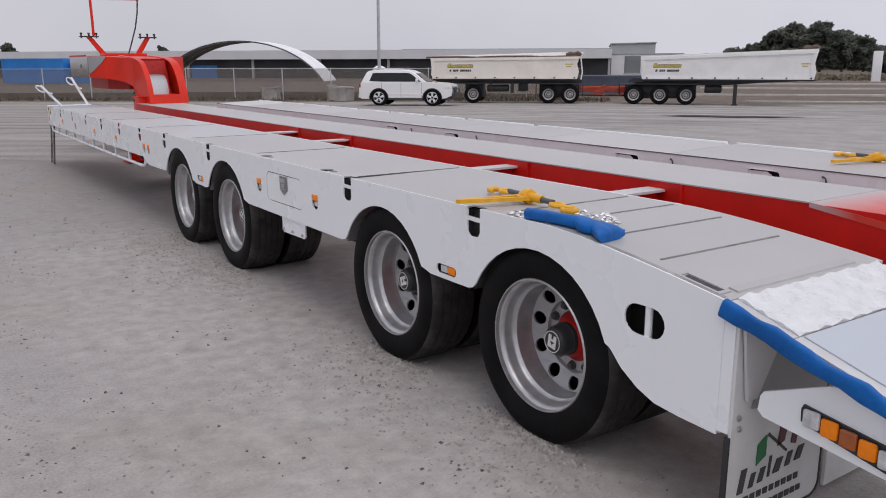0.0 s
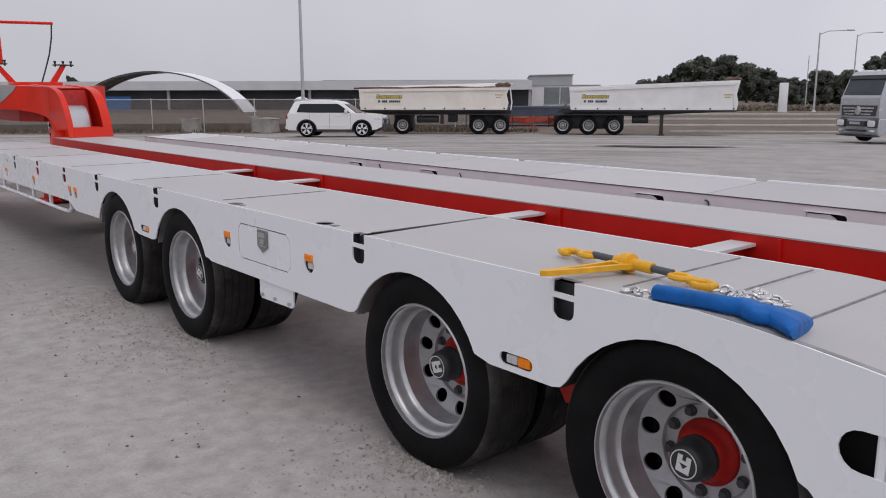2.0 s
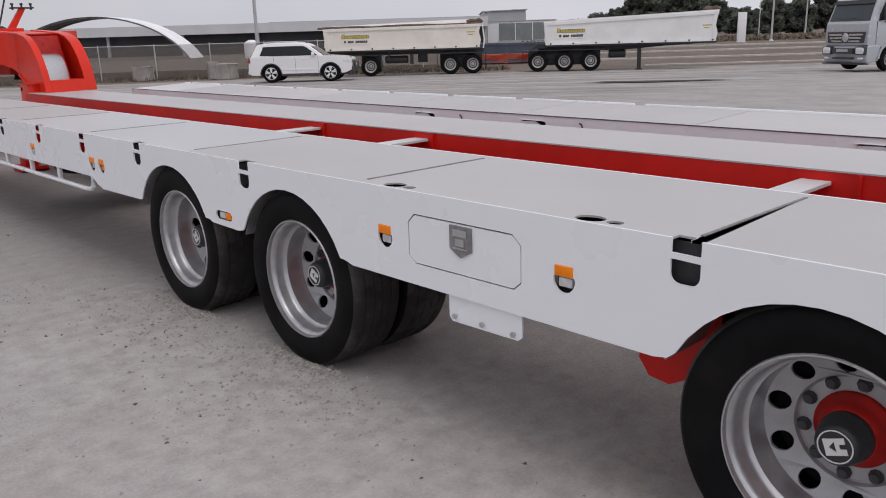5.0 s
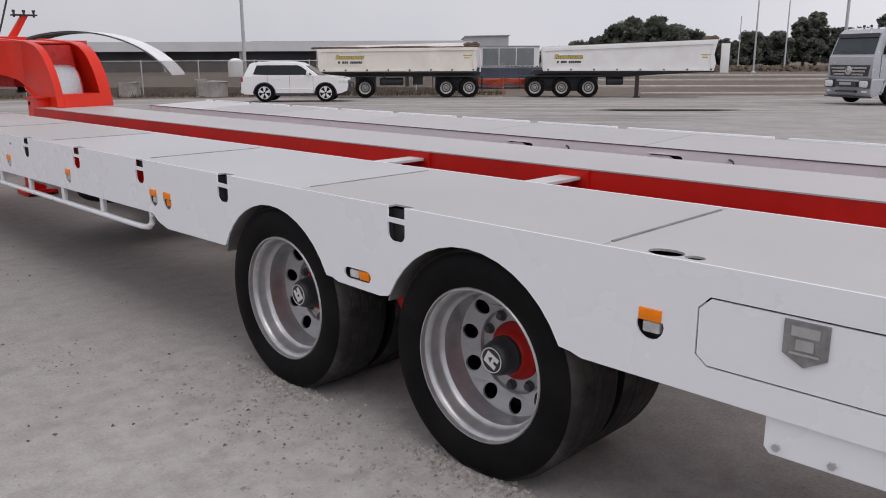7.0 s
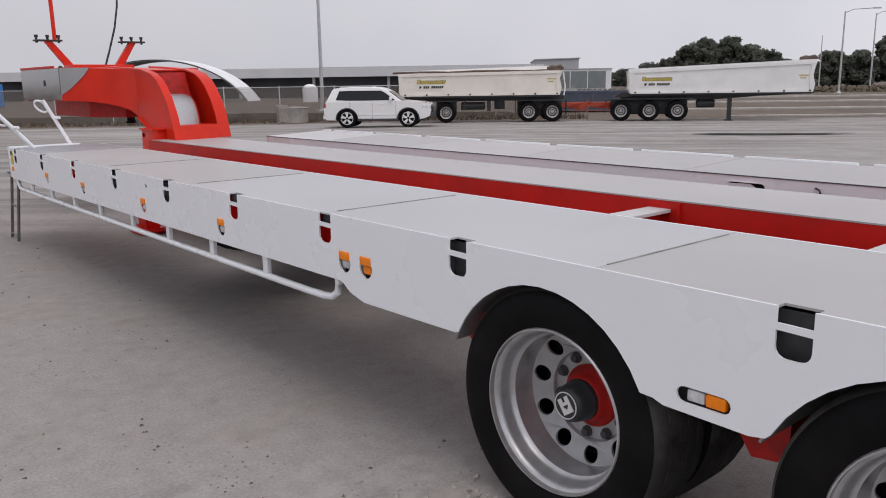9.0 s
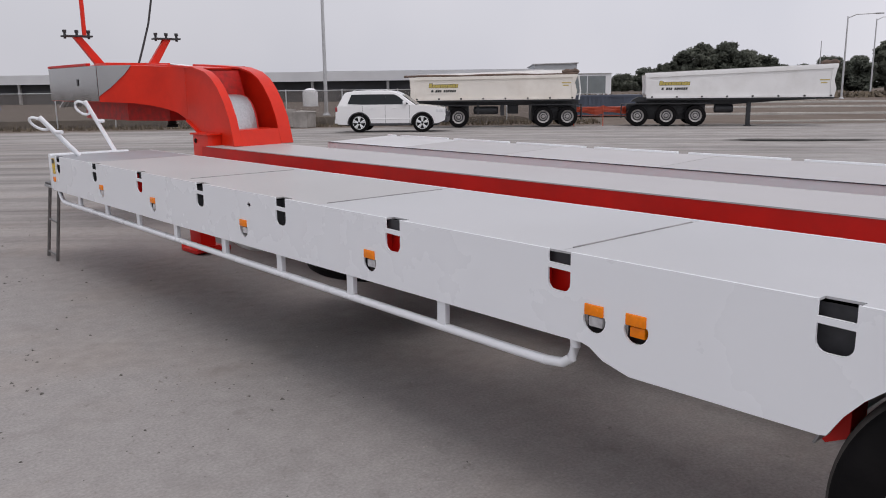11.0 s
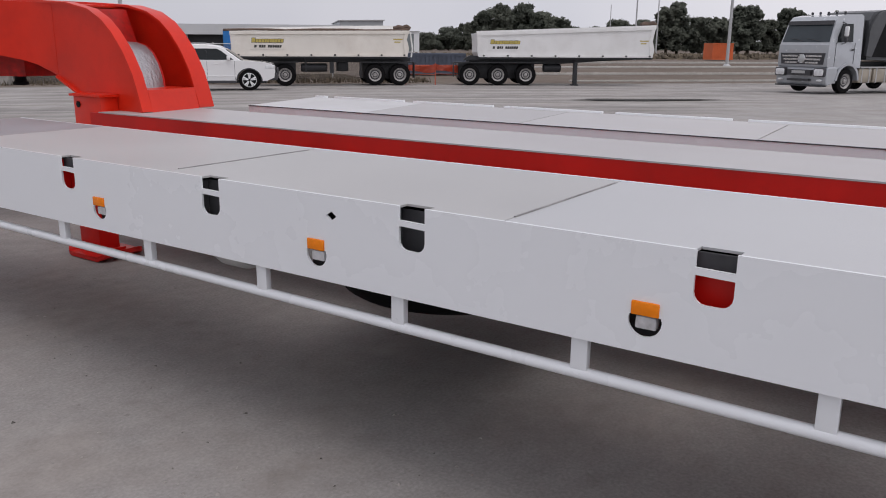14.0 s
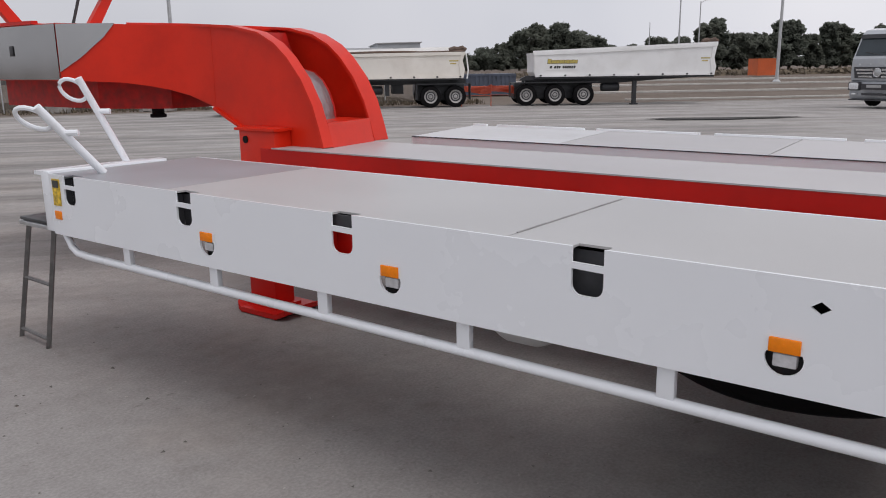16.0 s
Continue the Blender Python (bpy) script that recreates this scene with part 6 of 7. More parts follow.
    slot = part("lower_grille", box(B(), -0.158, 0.0, 0.66, W - 0.66, 0.72, 0.94), POCKET, bum, "dark intake slot")
    part("plate", box(B(), -0.172, -0.16, W / 2 - 0.32, W / 2 + 0.32, 0.80, 0.91), SHEDL, slot)
    part("lower_grille", box(B(), -0.165, 0.0, 0.70, W - 0.70, 0.50, 0.58), POCKET, bum)
    part("bumper_lip", box(B(), -0.150, 0.2, 0.10, W - 0.10, 0.29, 0.34, 0.015), POCKET, bum)
    for y in (0.05, W - 0.52):
        part("lamp_bezel", box(B(), -0.135, 0.12, y - 0.01, y + 0.50, 0.68, 1.02, 0.05), POCKET, bum)
        part("headlamp", box(B(), -0.155, 0.14, y + 0.0, y + 0.47, 0.70, 1.0, 0.07), LAMPW, bum, "clear headlamp")
        part("fog_lamp", box(B(), -0.14, 0.0, y + 0.12, y + 0.32, 0.50, 0.585, 0.03), LAMPW, bum)
    # door, window, mirror, steps
    door = part("door_window", prism(B(), [[(0.46, 2.02), (1.34, 2.04), (1.32, 2.74), (0.74, 2.74), (0.50, 2.25)]], 'y', 0.0, 0.07), GLASSD, cab, "dark door window", smooth=20)
    for v in door.data.vertices:
        v.co.y += (v.co.z - 1.95) * 0.085
    for x in (0.38, 1.50):
        part("door_gap", box(B(), x, x + 0.015, 0.020, 0.034, 1.10, 2.0), POCKET, cab)
    part("mirror", box(B(), 0.66, 0.76, -0.22, -0.05, 2.24, 2.64, 0.04), CARW, t, "silver door mirror")
    part("mirror", box(B(), 0.66, 0.76, -0.20, -0.06, 2.02, 2.21, 0.03), POCKET, t, "black lower mirror")
    part("mirror_arm", tube(B(), [(0.75, 0.10, 2.80), (0.71, -0.10, 2.72), (0.71, -0.12, 1.99), (0.75, 0.05, 1.96)], 0.02, 6), POCKET, t)
    part("door_handle", box(B(), 1.32, 1.46, 0.0, 0.03, 1.70, 1.76), POCKET, cab)
    part("step_panel", box(B(), 0.12, 0.60, 0.02, 0.4, 0.42, 1.0, 0.02), CABS, t, "silver step panel")
    for z in (0.52, 0.78):
        part("step_recess", box(B(), 0.16, 0.56, 0.005, 0.1, z, z + 0.13), POCKET, t)
    part("wheel_arch", prism(B(), [arc(WX, 0.52, 0.70, 0, 180, 16) + arc(WX, 0.52, 0.60, 180, 0, 16)], 'y', -0.02, 0.5), CABS, t, "silver wheel arch")
    for i in range(5):
        y = 0.45 + i * (W - 0.9) / 4
        part("roof_lamp", lathe(B(), [(0.035, 0.0), (0.05, 0.04), (0.05, 0.10), (0.0, 0.12)], 'z', (1.25, y, 3.12), 10), POCKET, t)
    part("air_intake", box(B(), BACK + 0.06, BACK + 0.30, 0.25, 0.75, 1.1, 2.9, 0.04), POCKET, t)
    bm = B(); box(bm, 0.6, 7.0, 0.75, 0.95, 0.75, 1.02); box(bm, 0.6, 7.0, 1.5, 1.7, 0.75, 1.02)
    part("chassis", bm, CHASSIS, t, "black chassis rails")
    tankm = mat("dusty_tank_metal", (0.36, 0.32, 0.26), 0.5, metal=0.3, vary=0.2, scale=2.0)
    for x0, x1 in ((2.05, 2.85), (2.95, 3.85)):
        tk = part("fuel_tank", box(B(), x0, x1, 0.08, 0.7, 0.42, 1.0, 0.06), tankm, t, "dusty tan fuel tank")
        for x in (x0 + 0.15, x1 - 0.2):
            part("tank_strap", box(B(), x, x + 0.06, 0.07, 0.71, 0.41, 1.005), SHEDL, tk)
    part("tank_top", box(B(), 2.05, 3.9, 0.05, 0.6, 1.01, 1.06), SHEDL, t)
    for x in (4.75, 6.10):
        part("rear_mudguard", prism(B(), [arc(x, 0.52, 0.66, 0, 180, 14) + arc(x, 0.52, 0.60, 180, 0, 14)], 'y', 0.05, 0.65), GREYTUB, t)
    for x in (WX, 4.75, 6.10):
        far_wheel(t, x, 0.06, 0.50)
        far_wheel(t, x, W - 0.06, 0.50, face=1)
    part("underbody", box(B(), 0.8, 6.4, 0.6, 1.9, 0.4, 0.74), CHASSIS, t)
    # tub trailer coupled behind
    s = thing("tub_trailer", "dark grey tub trailer with a tarp, coupled to the silver truck", "trailer", place)
    part("tub", prism(B(), [[(2.45, 1.35), (2.35, 2.9), (2.6, 3.22), (3.3, 3.32), (4.7, 3.22), (12.0, 3.08), (12.0, 1.5), (5.6, 1.25), (4.1, 1.30)]], 'y', 0.15, W - 0.1), GREYTUB, s, "grey steel tub", smooth=20)
    hood = arc(3.35, 2.25, 1.05, 168, 12, 16)
    part("tarp", prism(B(), [[(2.28, 1.50)] + hood + [(4.45, 2.1), (4.65, 1.7), (5.0, 1.42), (4.25, 1.38), (3.95, 1.9), (3.48, 2.92), (3.28, 2.92), (2.85, 2.0), (2.62, 1.45)]], 'y', 0.03, 0.148), TARP, s, "draped grey tarpaulin", smooth=40)
    # near-black plate painted as shade in the gap under the tarp
    part("front_recess", prism(B(), [[(2.66, 1.45), (2.88, 2.0), (3.30, 2.88), (3.46, 2.88), (3.92, 1.9), (4.2, 1.42)]], 'y', 0.10, 0.145), DARK, s, smooth=20)
    part("tub_rail", prism(B(), [[(4.6, 3.22), (12.0, 3.06), (12.0, 3.18), (4.6, 3.34)]], 'y', 0.05, 0.16), TUBW2, s, "pale top rail")
    part("frame", box(B(), 3.0, 12.0, 0.8, 1.7, 1.05, 1.24), CHASSIS, s)
    part("side_guard", box(B(), 4.4, 9.0, 0.06, 0.12, 1.08, 1.2), CHASSIS, s)
    for x in (9.0, 10.3, 11.6):
        far_wheel(s, x, 0.06, 0.50); far_wheel(s, x, W - 0.06, 0.50, face=1)
    return t


prime_mover()

# ---- beyond the yard ----
def shed(name, u0, u1, v, z_eave, z_ridge, material, label, dark=True):
    t = thing(name, label, "building", uv_pose((u0 + u1) / 2, v, z=-0.95))
    w = (u1 - u0) / 2
    D = 34.0
    part("wall", box(B(), -w, w, 1.5, D, 0.0, z_eave), SHEDW if dark else SHEDL, t, "sheet wall with its shade painted in", smooth=20)
    bm = prism(B(), [[(-0.2, z_eave), (D / 2, z_ridge), (D / 2, z_ridge + 0.12), (-0.2, z_eave + 0.9)]], 'x', -w, w) 
    part("roof", bm, SHEDR, t, "weathered sheet metal roof", smooth=20)
    part("fascia", box(B(), -w, w, -0.35, -0.22, z_eave, z_eave + 1.35), FASCIA, t, "pale fascia band")
    n = int((u1 - u0) / 11)
    for i in range(n + 1):
        x = -w + 0.3 + (2 * w - 0.6) * i / n
        part("column", box(B(), x - 0.18, x + 0.18, 0.3, 0.66, 0.0, z_eave - 0.02), SHEDL, t)
    random.seed(int(u0))
    for i in range(n):
        if random.random() < 0.6:
            x = -w + 3 + (2 * w - 6) * i / n
            part("roller_door", box(B(), x, x + 4.5, 1.42, 1.49, 0.0, z_eave * random.uniform(0.55, 0.8)), random.choice((SHEDL, GREYTUB, SHEDW, BLUEC)), t)
    return t


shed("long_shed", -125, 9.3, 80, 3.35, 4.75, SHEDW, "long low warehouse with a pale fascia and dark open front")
# pale stepped warehouse far behind
far = thing("far_warehouse", "pale stepped warehouse behind the long shed", "building", uv_pose(0, 130, z=-0.6))
part("low_wing", box(B(), -34, 10.2, 0, 30, 0, 5.4, 0.05), SHEDR, far, "low pale sheet metal wing")
part("hall", prism(B(), [[(10.2, 0), (18.8, 0), (18.8, 6.3), (10.2, 6.15)]], 'y', -0.4, 30), SHEDR, far, "taller pale hall", smooth=20)
part("roof_edge", prism(B(), [[(9.9, 6.16), (19.1, 6.31), (19.1, 6.5), (9.9, 6.33)]], 'y', -0.7, 30), SHEDL, far, smooth=20)


def dome_shelter():
    t = thing("dome_shelter", "white canvas dome shelter with a dark ribbed inside", "shelter", uv_pose(-39.9, 60, z=-1.0))
    R, H, D, cut = 12.86, 8.46, 5.2, 5.75
    def curve(s, n=28):
        """The arch, a flat segment of an ellipse that meets the ground before it turns upright."""
        a0 = math.asin((H - cut) / H)
        return [(R * s * math.cos(a0 + (math.pi - 2 * a0) * i / n), H * s * math.sin(a0 + (math.pi - 2 * a0) * i / n) - (H - cut)) for i in range(n + 1)]
    part("canvas", prism(B(), [curve(1.0) + curve(0.992)[::-1]], 'y', 0.0, D), CANVAS, t, "white canvas skin", smooth=30)
    part("lining", prism(B(), [curve(0.990) + curve(0.985)[::-1]], 'y', 0.05, D - 0.02), CANVASD, t, "dark lining", smooth=30)
    for k in range(6):
        part("rib", prism(B(), [curve(0.984) + curve(0.974)[::-1]], 'y', 0.12 + 0.95 * k, 0.22 + 0.95 * k), SHEDL if k % 2 else LINER, t, smooth=30)
    return t


dome_shelter()


def container(name, u, v, w, h, material, label, turn=0.0, z=None):
    t = thing(name, label, "container", uv_pose(u, v, turn, z))
    part("body", box(B(), 0, w, 0, 2.4, 0.1, h), material, t, smooth=20)
    bm = B()
    n = int(w / 0.28)
    for i in range(n):
        x = 0.1 + (w - 0.2) * i / n
        box(bm, x, x + 0.14, -0.04, -0.001, 0.25, h - 0.15)
    part("corrugation", bm, material, t)
    for z0, z1 in ((h - 0.14, h), (0.1, 0.24)):
        part("rail", box(B(), 0, w, -0.06, -0.041, z0, z1), material, t)
    return t


container("blue_container", -59.6, 40, 7.8, 2.85, BLUEC, "blue shipping container behind the fence")
container("blue_container", -51.6, 41, 2.6, 2.45, BLUEC, "short blue shipping container behind the fence")
container("blue_container", -7.6, 70, 3.0, 3.5, BLUEC, "tall blue container beside the far warehouse", z=-0.6)
container("blue_skip_bin", 5.4, 14, 6.2, 1.36, BLUED, "dull blue bin behind the tipper trailers")
# still corrugated box put in for an orange thing that moves past the verge
container("orange_container", 54.1, 62, 2.9, 2.2, ORANGEC, "orange-red box on the verge")
off = thing("site_office", "white portable site office with wide grey windows across the yard", "building", uv_pose(9.4, 95, z=-0.6))
part("body", box(B(), 0, 11.5, 0, 5, 0.1, 3.75), CANVAS, off, smooth=20)
part("roof", box(B(), -0.1, 11.6, -0.15, 5.1, 3.75, 3.88), SHEDL, off)
PANEW = mat("grey_office_glass", (0.20, 0.225, 0.23), 0.25, vary=0.12, scale=0.6)
win = part("window", box(B(), 2.25, 10.6, -0.05, -0.005, 0.75, 3.45), PANEW, off, "wide grey office window")
for x in (4.9, 7.7):
    part("mullion", box(B(), x - 0.06, x + 0.06, -0.09, -0.051, 0.75, 3.45), CANVAS, win)
part("sill", box(B(), 2.15, 10.7, -0.12, -0.051, 0.62, 0.74), SHEDL, win)
tank = thing("water_tank", "pale upright tank beside the far shed", "tank", uv_pose(-18.3, 52))
part("body", lathe(B(), [(0.85, 0.0), (0.85, 1.5), (0.7, 1.75), (0.35, 1.95), (0.0, 2.0)], 'z', (0, 0, 0), 24), CANVAS, tank)

pillar = thing("sign_pillar", "plain white sign pillar standing on the far verge", "sign", uv_pose(38.7, 60, z=-0.6))
part("panel", box(B(), 0, 1.0, 0, 0.25, 0.15, 3.6, 0.02), CANVAS, pillar)
part("plinth", box(B(), -0.1, 1.1, -0.1, 0.35, 0.0, 0.15), KERB, pillar)

# fence along the yard's edge
fence = thing("chain_fence", "grey chain mesh fence on steel posts along the yard", "fence", uv_pose(0, 6.5, turn=8.6))
for a in range(-66, 7, 3):
    part("post", tube(B(), [(a, 0, 0), (a, 0, 1.95)], 0.032, 6), POLE, fence)
bm = B(); box(bm, -66, 6.2, -0.004, 0.004, 0.03, 1.85)
part("mesh", bm, MESHM, fence, "see-through chain mesh")
part("top_rail", tube(B(), [(-66, 0, 1.88), (6.2, 0, 1.88)], 0.022, 6), POLE, fence)
# kerbs and verge on the right
for k, (v, u0, u1, w, h) in enumerate(((5.2, 15.5, 62, 0.35, 0.09), (15, 13, 80, 0.4, 0.13), (30, 16, 95, 0.5, 0.15), (46, 18, 110, 0.6, 0.18))):
    solo("kerb", box(B(), 0, u1 - u0, 0, w, -0.05, h, 0.03), KERB, "pale concrete kerb along the dirt verge", "kerb", kind="structure", m=uv_pose(u0, v, z=min(ground_z(*uv(u0, v).xy), ground_z(*uv(u1, v).xy)) + 0.0))
bm = B()
random.seed(3)
prism(bm, [[(-70, -0.3), (-70, 0.42), (-50, 0.5), (-30, 0.38), (-10, 0.45), (5, 0.3), (8, -0.3)]], 'y', 8.5, 11.0)
solo("earth_bank", bm, SCRUB, "low dry earth bank behind the fence", "bank", kind="structure", m=uv_pose(0, 0, turn=8.6, z=-0.58))

# concrete rubble and weeds by the fence
random.seed(12)
for i in (5, 7, 8):
    w, d, h = random.uniform(0.5, 1.5), random.uniform(0.4, 0.8), random.uniform(0.4, 1.0)
    u = -19.5 + i * 1.5 + random.uniform(-0.3, 0.3) if i < 6 else -14 + i * 0.8
    bm = box(B(), -w / 2, w / 2, -d / 2, d / 2, 0, h, 0.05)
    for vv in bm.verts:
        vv.co += Vector((random.uniform(-0.06, 0.06), random.uniform(-0.06, 0.06), random.uniform(-0.05, 0.05) if vv.co.z > 0.2 else 0))
    solo("concrete_block", bm, RUBBLE, "rough grey concrete block dumped by the fence", "concrete block", group="dumped blocks", m=uv_pose(u, 5.2 + 0.15 * u + random.uniform(-0.5, 0.5), turn=random.uniform(-30, 30)))


def blades(count, u0, u1, v0, v1, h0, h1, seed):
    random.seed(seed)
    verts, faces = [], []
    for _ in range(count):
        u = random.uniform(u0, u1)
        p = uv(u, random.uniform(v0, v1) + 0.15 * min(u, 0.0))
        h, w, a = random.uniform(h0, h1), random.uniform(0.02, 0.06), random.uniform(0, 6.28)
        lean = Vector((random.uniform(-0.5, 0.5) * h, random.uniform(-0.5, 0.5) * h, h))
        s = Vector((math.cos(a), math.sin(a), 0)) * w
        k = len(verts)
        verts += [p - s, p + s, p + lean]
        faces.append((k, k + 1, k + 2))
    me = bpy.data.meshes.new("dry_weeds")
    me.from_pydata([tuple(v) for v in verts], [], faces)
    me.materials.append(SCRUB)
    return tagged(new("dry_weeds", me), "dry brown weeds along the yard's edge", "weeds", kind="stuff")


blades(8000, -66, 8, 4.6, 8.5, 0.05, 0.30, 21)


def scrub_line(u0, u1, v, h, n, seed):
    random.seed(seed)
    verts, faces = [], []
    for _ in range(n):
        p = uv(random.uniform(u0, u1), v + random.gauss(0, 2.0), -0.6)
        p.z += h * random.random() ** 1.5
        a = Vector((random.gauss(0, 1), random.gauss(0, 1), random.gauss(0, 1))).normalized()
        b = a.orthogonal().normalized()
        s = random.uniform(0.15, 0.45)
        k = len(verts)
        verts += [tuple(p + a * s), tuple(p + b * s * 0.7), tuple(p - a * s), tuple(p - b * s * 0.7)]
        faces.append((k, k + 1, k + 2, k + 3))
    me = bpy.data.meshes.new("scrub")
    me.from_pydata(verts, [], faces)
    me.materials.append(SCRUB)
    return tagged(new("scrub", me), "low dry scrub beyond the verge", "scrub", kind="stuff")


scrub_line(14, 130, 74, 0.7, 9000, 51)


# poles
def lamp_pole(u, v, h, r, label, arm=0.0):
    t = thing("lamp_pole", label, "lamp pole", uv_pose(u, v, z=-0.6))
    part("pole", tube(B(), [(0, 0, 0), (0, 0, h * 0.5), (0, 0, h)], r, 10, taper=0.6), POLE, t)
    part("base", lathe(B(), [(r * 2.2, 0), (r * 2.2, 0.1), (r * 1.3, 0.25), (0, 0.3)], 'z', (0, 0, 0), 12), POLE, t)
    if arm:
        part("arm", tube(B(), [(0, 0, h * 0.98), (arm * 0.3, 0, h * 1.02), (arm, 0, h * 1.03)], r * 0.5, 6), POLE, t)
        part("lantern", box(B(), arm, arm + 0.9, -0.15, 0.15, h * 1.03 - 0.08, h * 1.03 + 0.08, 0.04), POLE, t)
    return t


lamp_pole(-10.05, 21, 16.0, 0.14, "tall grey steel pole behind the parked wagon")
lamp_pole(41.7, 36, 16.0, 0.16, "tall grey steel pole on the verge")
lamp_pole(44.2, 63.8, 9.7, 0.13, "grey street lamp beyond the verge", 3.2)
lamp_pole(58.9, 89.4, 11.2, 0.13, "grey street lamp beyond the verge", 2.8)
lamp_pole(60.1, 112.8, 9.2, 0.11, "thin grey pole beyond the verge")


# trees
def tree(u, v, h, w, seed, leaf, label):
    random.seed(seed)
    t = thing("tree", label, "tree", uv_pose(u, v, z=-0.6))
    bm = tube(B(), [(0, 0, 0), (0.1, 0, h * 0.25), (0.0, 0.1, h * 0.5), (0.1, 0, h * 0.8)], 0.035 * h, 8, taper=0.3)
    limbs = []
    for i in range(7):
        a, z0 = random.uniform(0, 6.28), h * random.uniform(0.2, 0.5)
        e = Vector((math.cos(a) * w * 0.36, math.sin(a) * w * 0.36, z0 + h * random.uniform(0.12, 0.38)))
        tube(bm, [(0, 0, z0), tuple(e * 0.5 + Vector((0, 0, z0 * 0.55))), tuple(e)], 0.012 * h, 6, taper=0.4)
        limbs.append(e)
    part("trunk", bm, BARK, t)
    clumps = [Vector((random.gauss(0, 0.24) * w, random.gauss(0, 0.24) * w, h * random.uniform(0.12, 0.93))) for _ in range(84)] + limbs
    verts, faces = [], []
    for c in clumps:
        edge = 1 - 0.45 * max(0.0, (c.z / h - 0.55) / 0.4)
        c = Vector((c.x * edge, c.y * edge, c.z))
        rad = w * random.uniform(0.11, 0.17)
        for _ in range(260 if v < 120 else 170):
            d = Vector((random.gauss(0, 1), random.gauss(0, 1), random.gauss(0, 0.8))).normalized() * rad * random.uniform(0.35, 1.05)
            p = c + d
            if p.z < 0.3:
                continue
            a = Vector((random.gauss(0, 1), random.gauss(0, 1), random.gauss(0, 1))).normalized()
            b = a.orthogonal().normalized()
            sz = random.uniform(0.09, 0.24) * (1.0 if v < 120 else 1.9) * (0.7 + 0.03 * h)
            k = len(verts)
            verts += [tuple(p + a * sz), tuple(p + b * sz * 0.6), tuple(p - a * sz), tuple(p - b * sz * 0.6)]
            faces.append((k, k + 1, k + 2, k + 3))
    me = bpy.data.meshes.new("crown")
    me.from_pydata(verts, [], faces)
    me.materials.append(leaf)
    cr = new("crown", me)
    cr.parent = t
    tagged(cr, kind="stuff")
    return t


# place, height of the crown's top and width of each tree
TREES = [(53.5, 190, 10.3, 6.0, 31, LEAF), (58.5, 190, 12.2, 7.5, 32, LEAF2), (65.5, 190, 12.4, 8.0, 33, LEAF), (71.0, 190, 10.2, 7.0, 34, LEAF2), (76.3, 190, 8.9, 7.0, 30, LEAF), (61.5, 194, 11.0, 8.0, 29, LEAF),
         (49.0, 190, 6.9, 6.0, 28, LEAF2), (43.5, 190, 5.7, 7.0, 27, LEAF), (37.0, 190, 4.2, 7.0, 26, LEAF2), (80.5, 190, 6.3, 4.5, 25, LEAF),
         (63.5, 130, 5.0, 5.5, 36, LEAF), (68.5, 130, 6.4, 6.0, 37, LEAF2), (74.0, 130, 6.4, 6.5, 38, LEAF), (79.8, 130, 9.4, 5.5, 41, LEAF2), (82.8, 131, 10.2, 5.5, 35, LEAF), (87.5, 130, 7.2, 5.5, 47, LEAF2),
         (92.0, 130, 7.1, 5.5, 39, LEAF2), (96.5, 130, 9.9, 5.5, 40, LEAF), (99.5, 131, 9.8, 5.5, 45, LEAF), (103.8, 130, 6.8, 4.5, 42, LEAF2), (107.6, 130, 9.3, 4.8, 46, LEAF), (110.8, 130, 8.9, 4.5, 48, LEAF2), (116.0, 132, 7.0, 6.0, 49, LEAF), (123.0, 132, 9.0, 8.0, 50, LEAF2),
         (-113.5, 110, 6.0, 3.2, 43, LEAF), (-78.6, 110, 5.4, 2.6, 44, LEAF)]
for u, v, top, w, sd, lf in TREES:
    tree(u, v, (top + 0.6 - 0.11 * w) / 0.93, w, sd, lf, "dark green spreading tree beyond the yard")
solo("far_ridge", prism(B(), [[(-150, -2), (-150, 1.2), (-60, 1.6), (0, 1.0), (60, 1.8), (140, 1.5), (200, 1.2), (200, -2)]], 'y', 240, 246), LEAF, "low dark line of distant scrub", "scrub", kind="stuff", m=uv_pose(0, 0, z=-0.6))

# wet patch on the concrete
random.seed(5)
bm = B()
pts = []
for i in range(40):
    a = 2 * math.pi * i / 40
    w = 1 + 0.18 * math.sin(3 * a + 1) + 0.10 * math.sin(7 * a)
    pts.append((2.25 * w * math.cos(a), 0.55 * w * math.sin(a)))
c = uv(11.7, -12.6)
ring = []
R_ = Matrix.Rotation(radians(-45), 2)
for p in pts:
    q = R_ @ Vector(p)
    x, y = c.x + q.x, c.y + q.y
    ring.append(bm.verts.new((x, y, ground_z(x, y) + 0.03)))
ctr = bm.verts.new((c.x, c.y, ground_z(c.x, c.y) + 0.031))
for i in range(40):
    bm.faces.new((ctr, ring[i], ring[(i + 1) % 40]))
solo("wet_patch", bm, WET, "dark damp patch on the yard surface", "puddle", kind="structure")


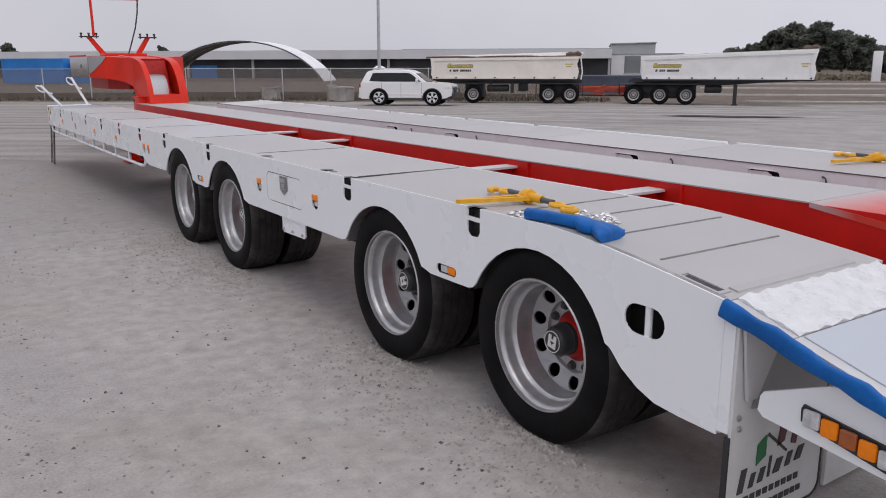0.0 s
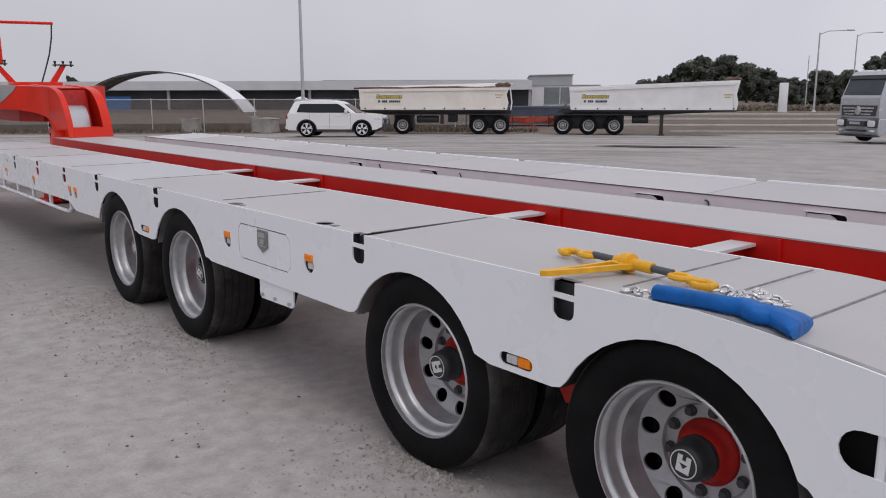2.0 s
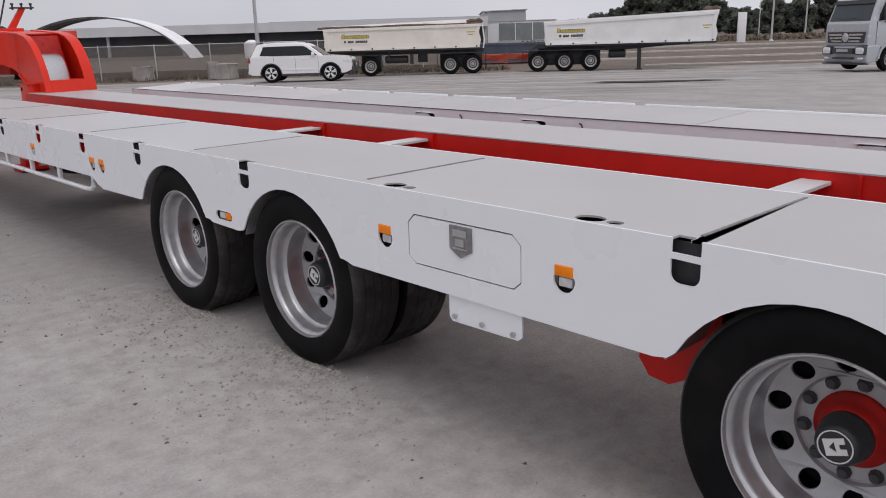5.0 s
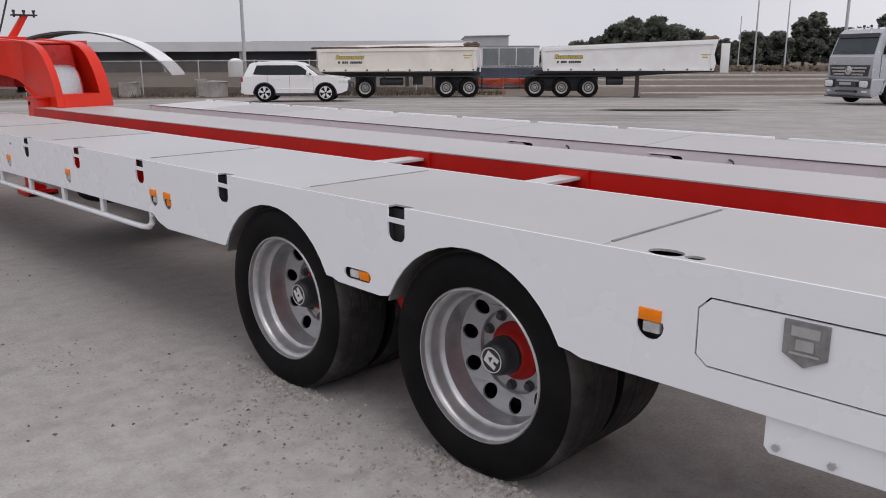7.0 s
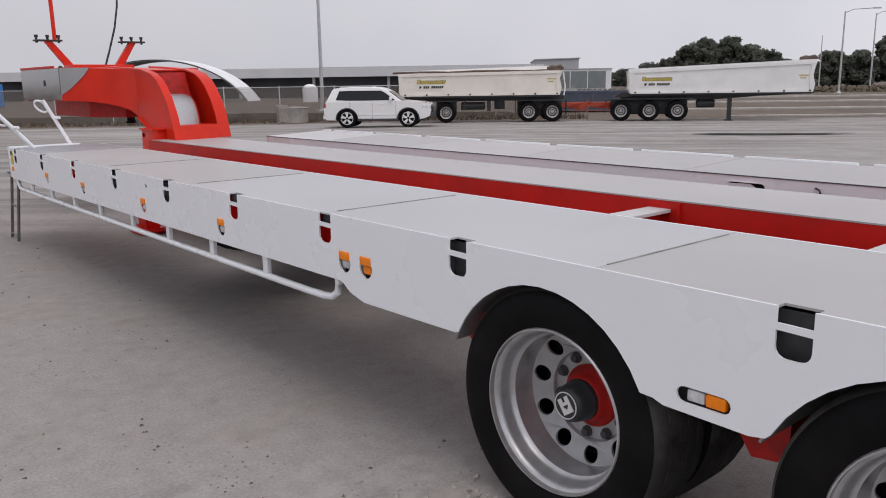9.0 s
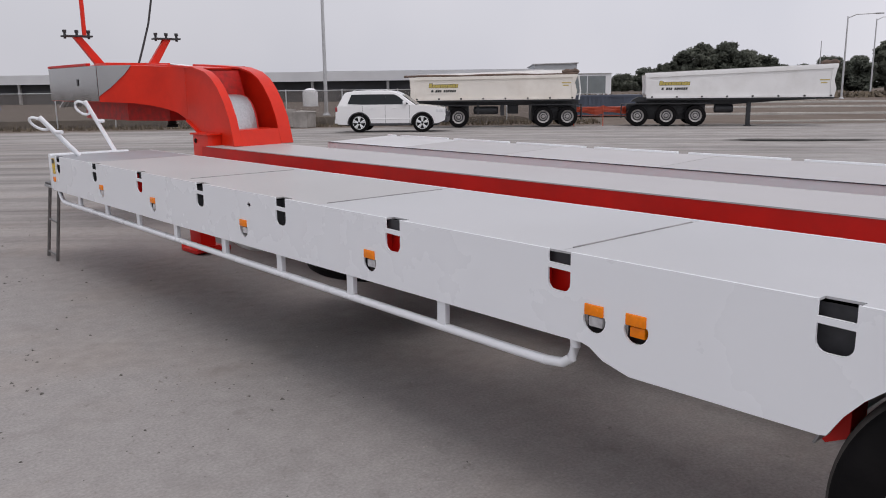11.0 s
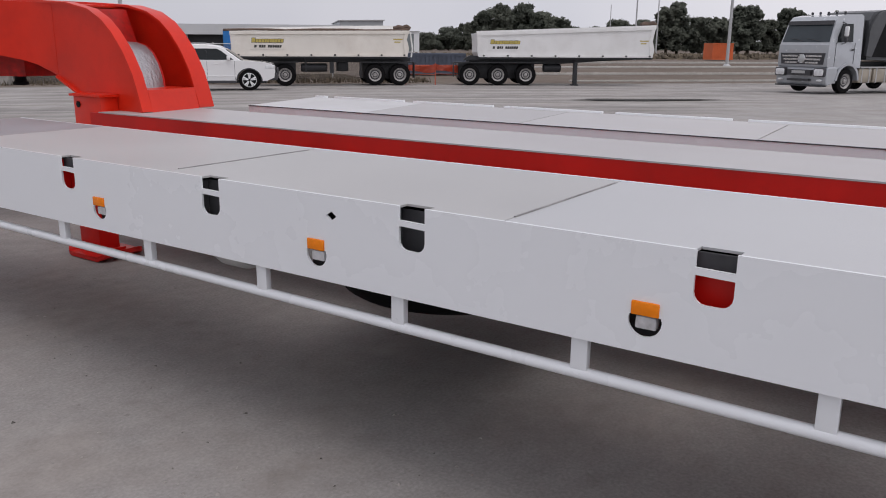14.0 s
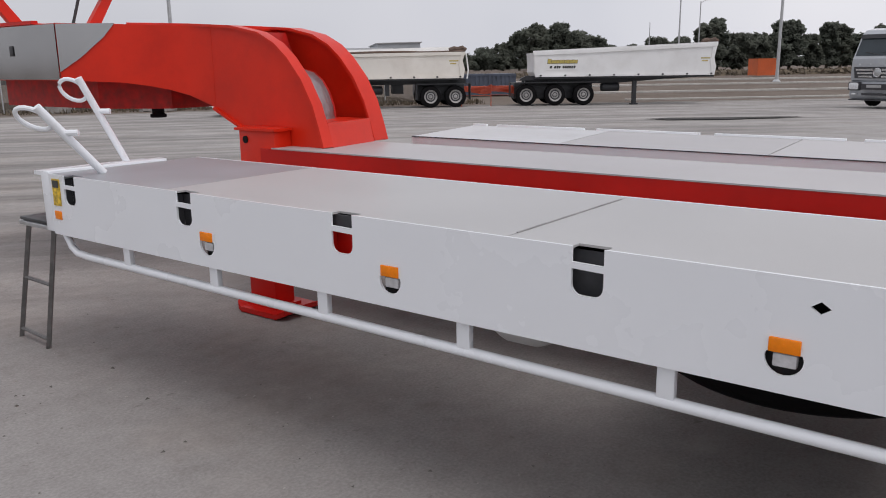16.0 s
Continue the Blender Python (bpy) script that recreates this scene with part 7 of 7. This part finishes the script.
# loose gravel round the wheels and along the walk
def gravel():
    random.seed(17)
    verts, faces = [], []

    def stone(x, y, s):
        k = len(verts)
        a = random.uniform(0, 6.28)
        ca, sa = math.cos(a), math.sin(a)
        for px, py, pz in ((1, 0, 0.1), (-0.5, 0.8, 0.0), (-0.6, -0.8, 0.1), (0.2, 0.1, 0.75), (0.1, -0.2, -0.5)):
            px, py = px * s * random.uniform(0.7, 1.2), py * s * random.uniform(0.7, 1.2)
            verts.append((x + ca * px - sa * py, y + sa * px + ca * py, ground_z(x, y) + pz * s * random.uniform(0.7, 1.1)))
        faces.extend([(k, k + 1, k + 3), (k + 1, k + 2, k + 3), (k + 2, k, k + 3), (k + 1, k, k + 4), (k + 2, k + 1, k + 4), (k, k + 2, k + 4)])
    for _ in range(2600):
        stone(random.uniform(-5.5, 0.6), random.uniform(-2.5, 15), random.choice((0.003, 0.004, 0.005, 0.007, 0.010)))
    for h in HUBS:
        for _ in range(700):
            stone(-0.02 + random.gauss(0, 0.10) - abs(random.gauss(0, 0.22)), h + random.gauss(-0.15, 0.38), random.choice((0.004, 0.005, 0.006, 0.008, 0.010, 0.013)))
        for _ in range(420):
            stone(random.gauss(0.0, 0.035), h + random.gauss(0, 0.17), random.choice((0.008, 0.011, 0.014, 0.017)))
    for _ in range(34):
        cx, cy = random.uniform(-4, -0.3), random.uniform(-1.5, 9)
        for _ in range(60):
            stone(cx + random.gauss(0, 0.12), cy + random.gauss(0, 0.16), random.choice((0.004, 0.006, 0.008, 0.011)))
    me = bpy.data.meshes.new("gravel")
    STONE.node_tree.nodes["Principled BSDF"].inputs["Specular IOR Level"].default_value = 0.2
    me.from_pydata(verts, [], faces)
    me.materials.append(STONE)
    tagged(new("gravel", me), "loose pale gravel scattered on the yard", "gravel", kind="stuff")
    verts.clear(); faces.clear()
    for _ in range(900):
        stone(random.uniform(-5.5, 0.3), random.uniform(-2.5, 15), random.choice((0.004, 0.005, 0.006, 0.008, 0.012)))
    for _ in range(150):
        cx, cy = random.uniform(-4.5, -0.2), random.uniform(-2.0, 14)
        for _ in range(random.choice((3, 6, 10, 16))):
            stone(cx + random.gauss(0, 0.09), cy + random.gauss(0, 0.12), random.choice((0.004, 0.005, 0.007, 0.010, 0.013)))
    me = bpy.data.meshes.new("dark_grit")
    me.from_pydata(verts, [], faces)
    me.materials.append(GRIT)
    tagged(new("dark_grit", me), "dark grit and clods scattered on the yard", "gravel", kind="stuff")


gravel()
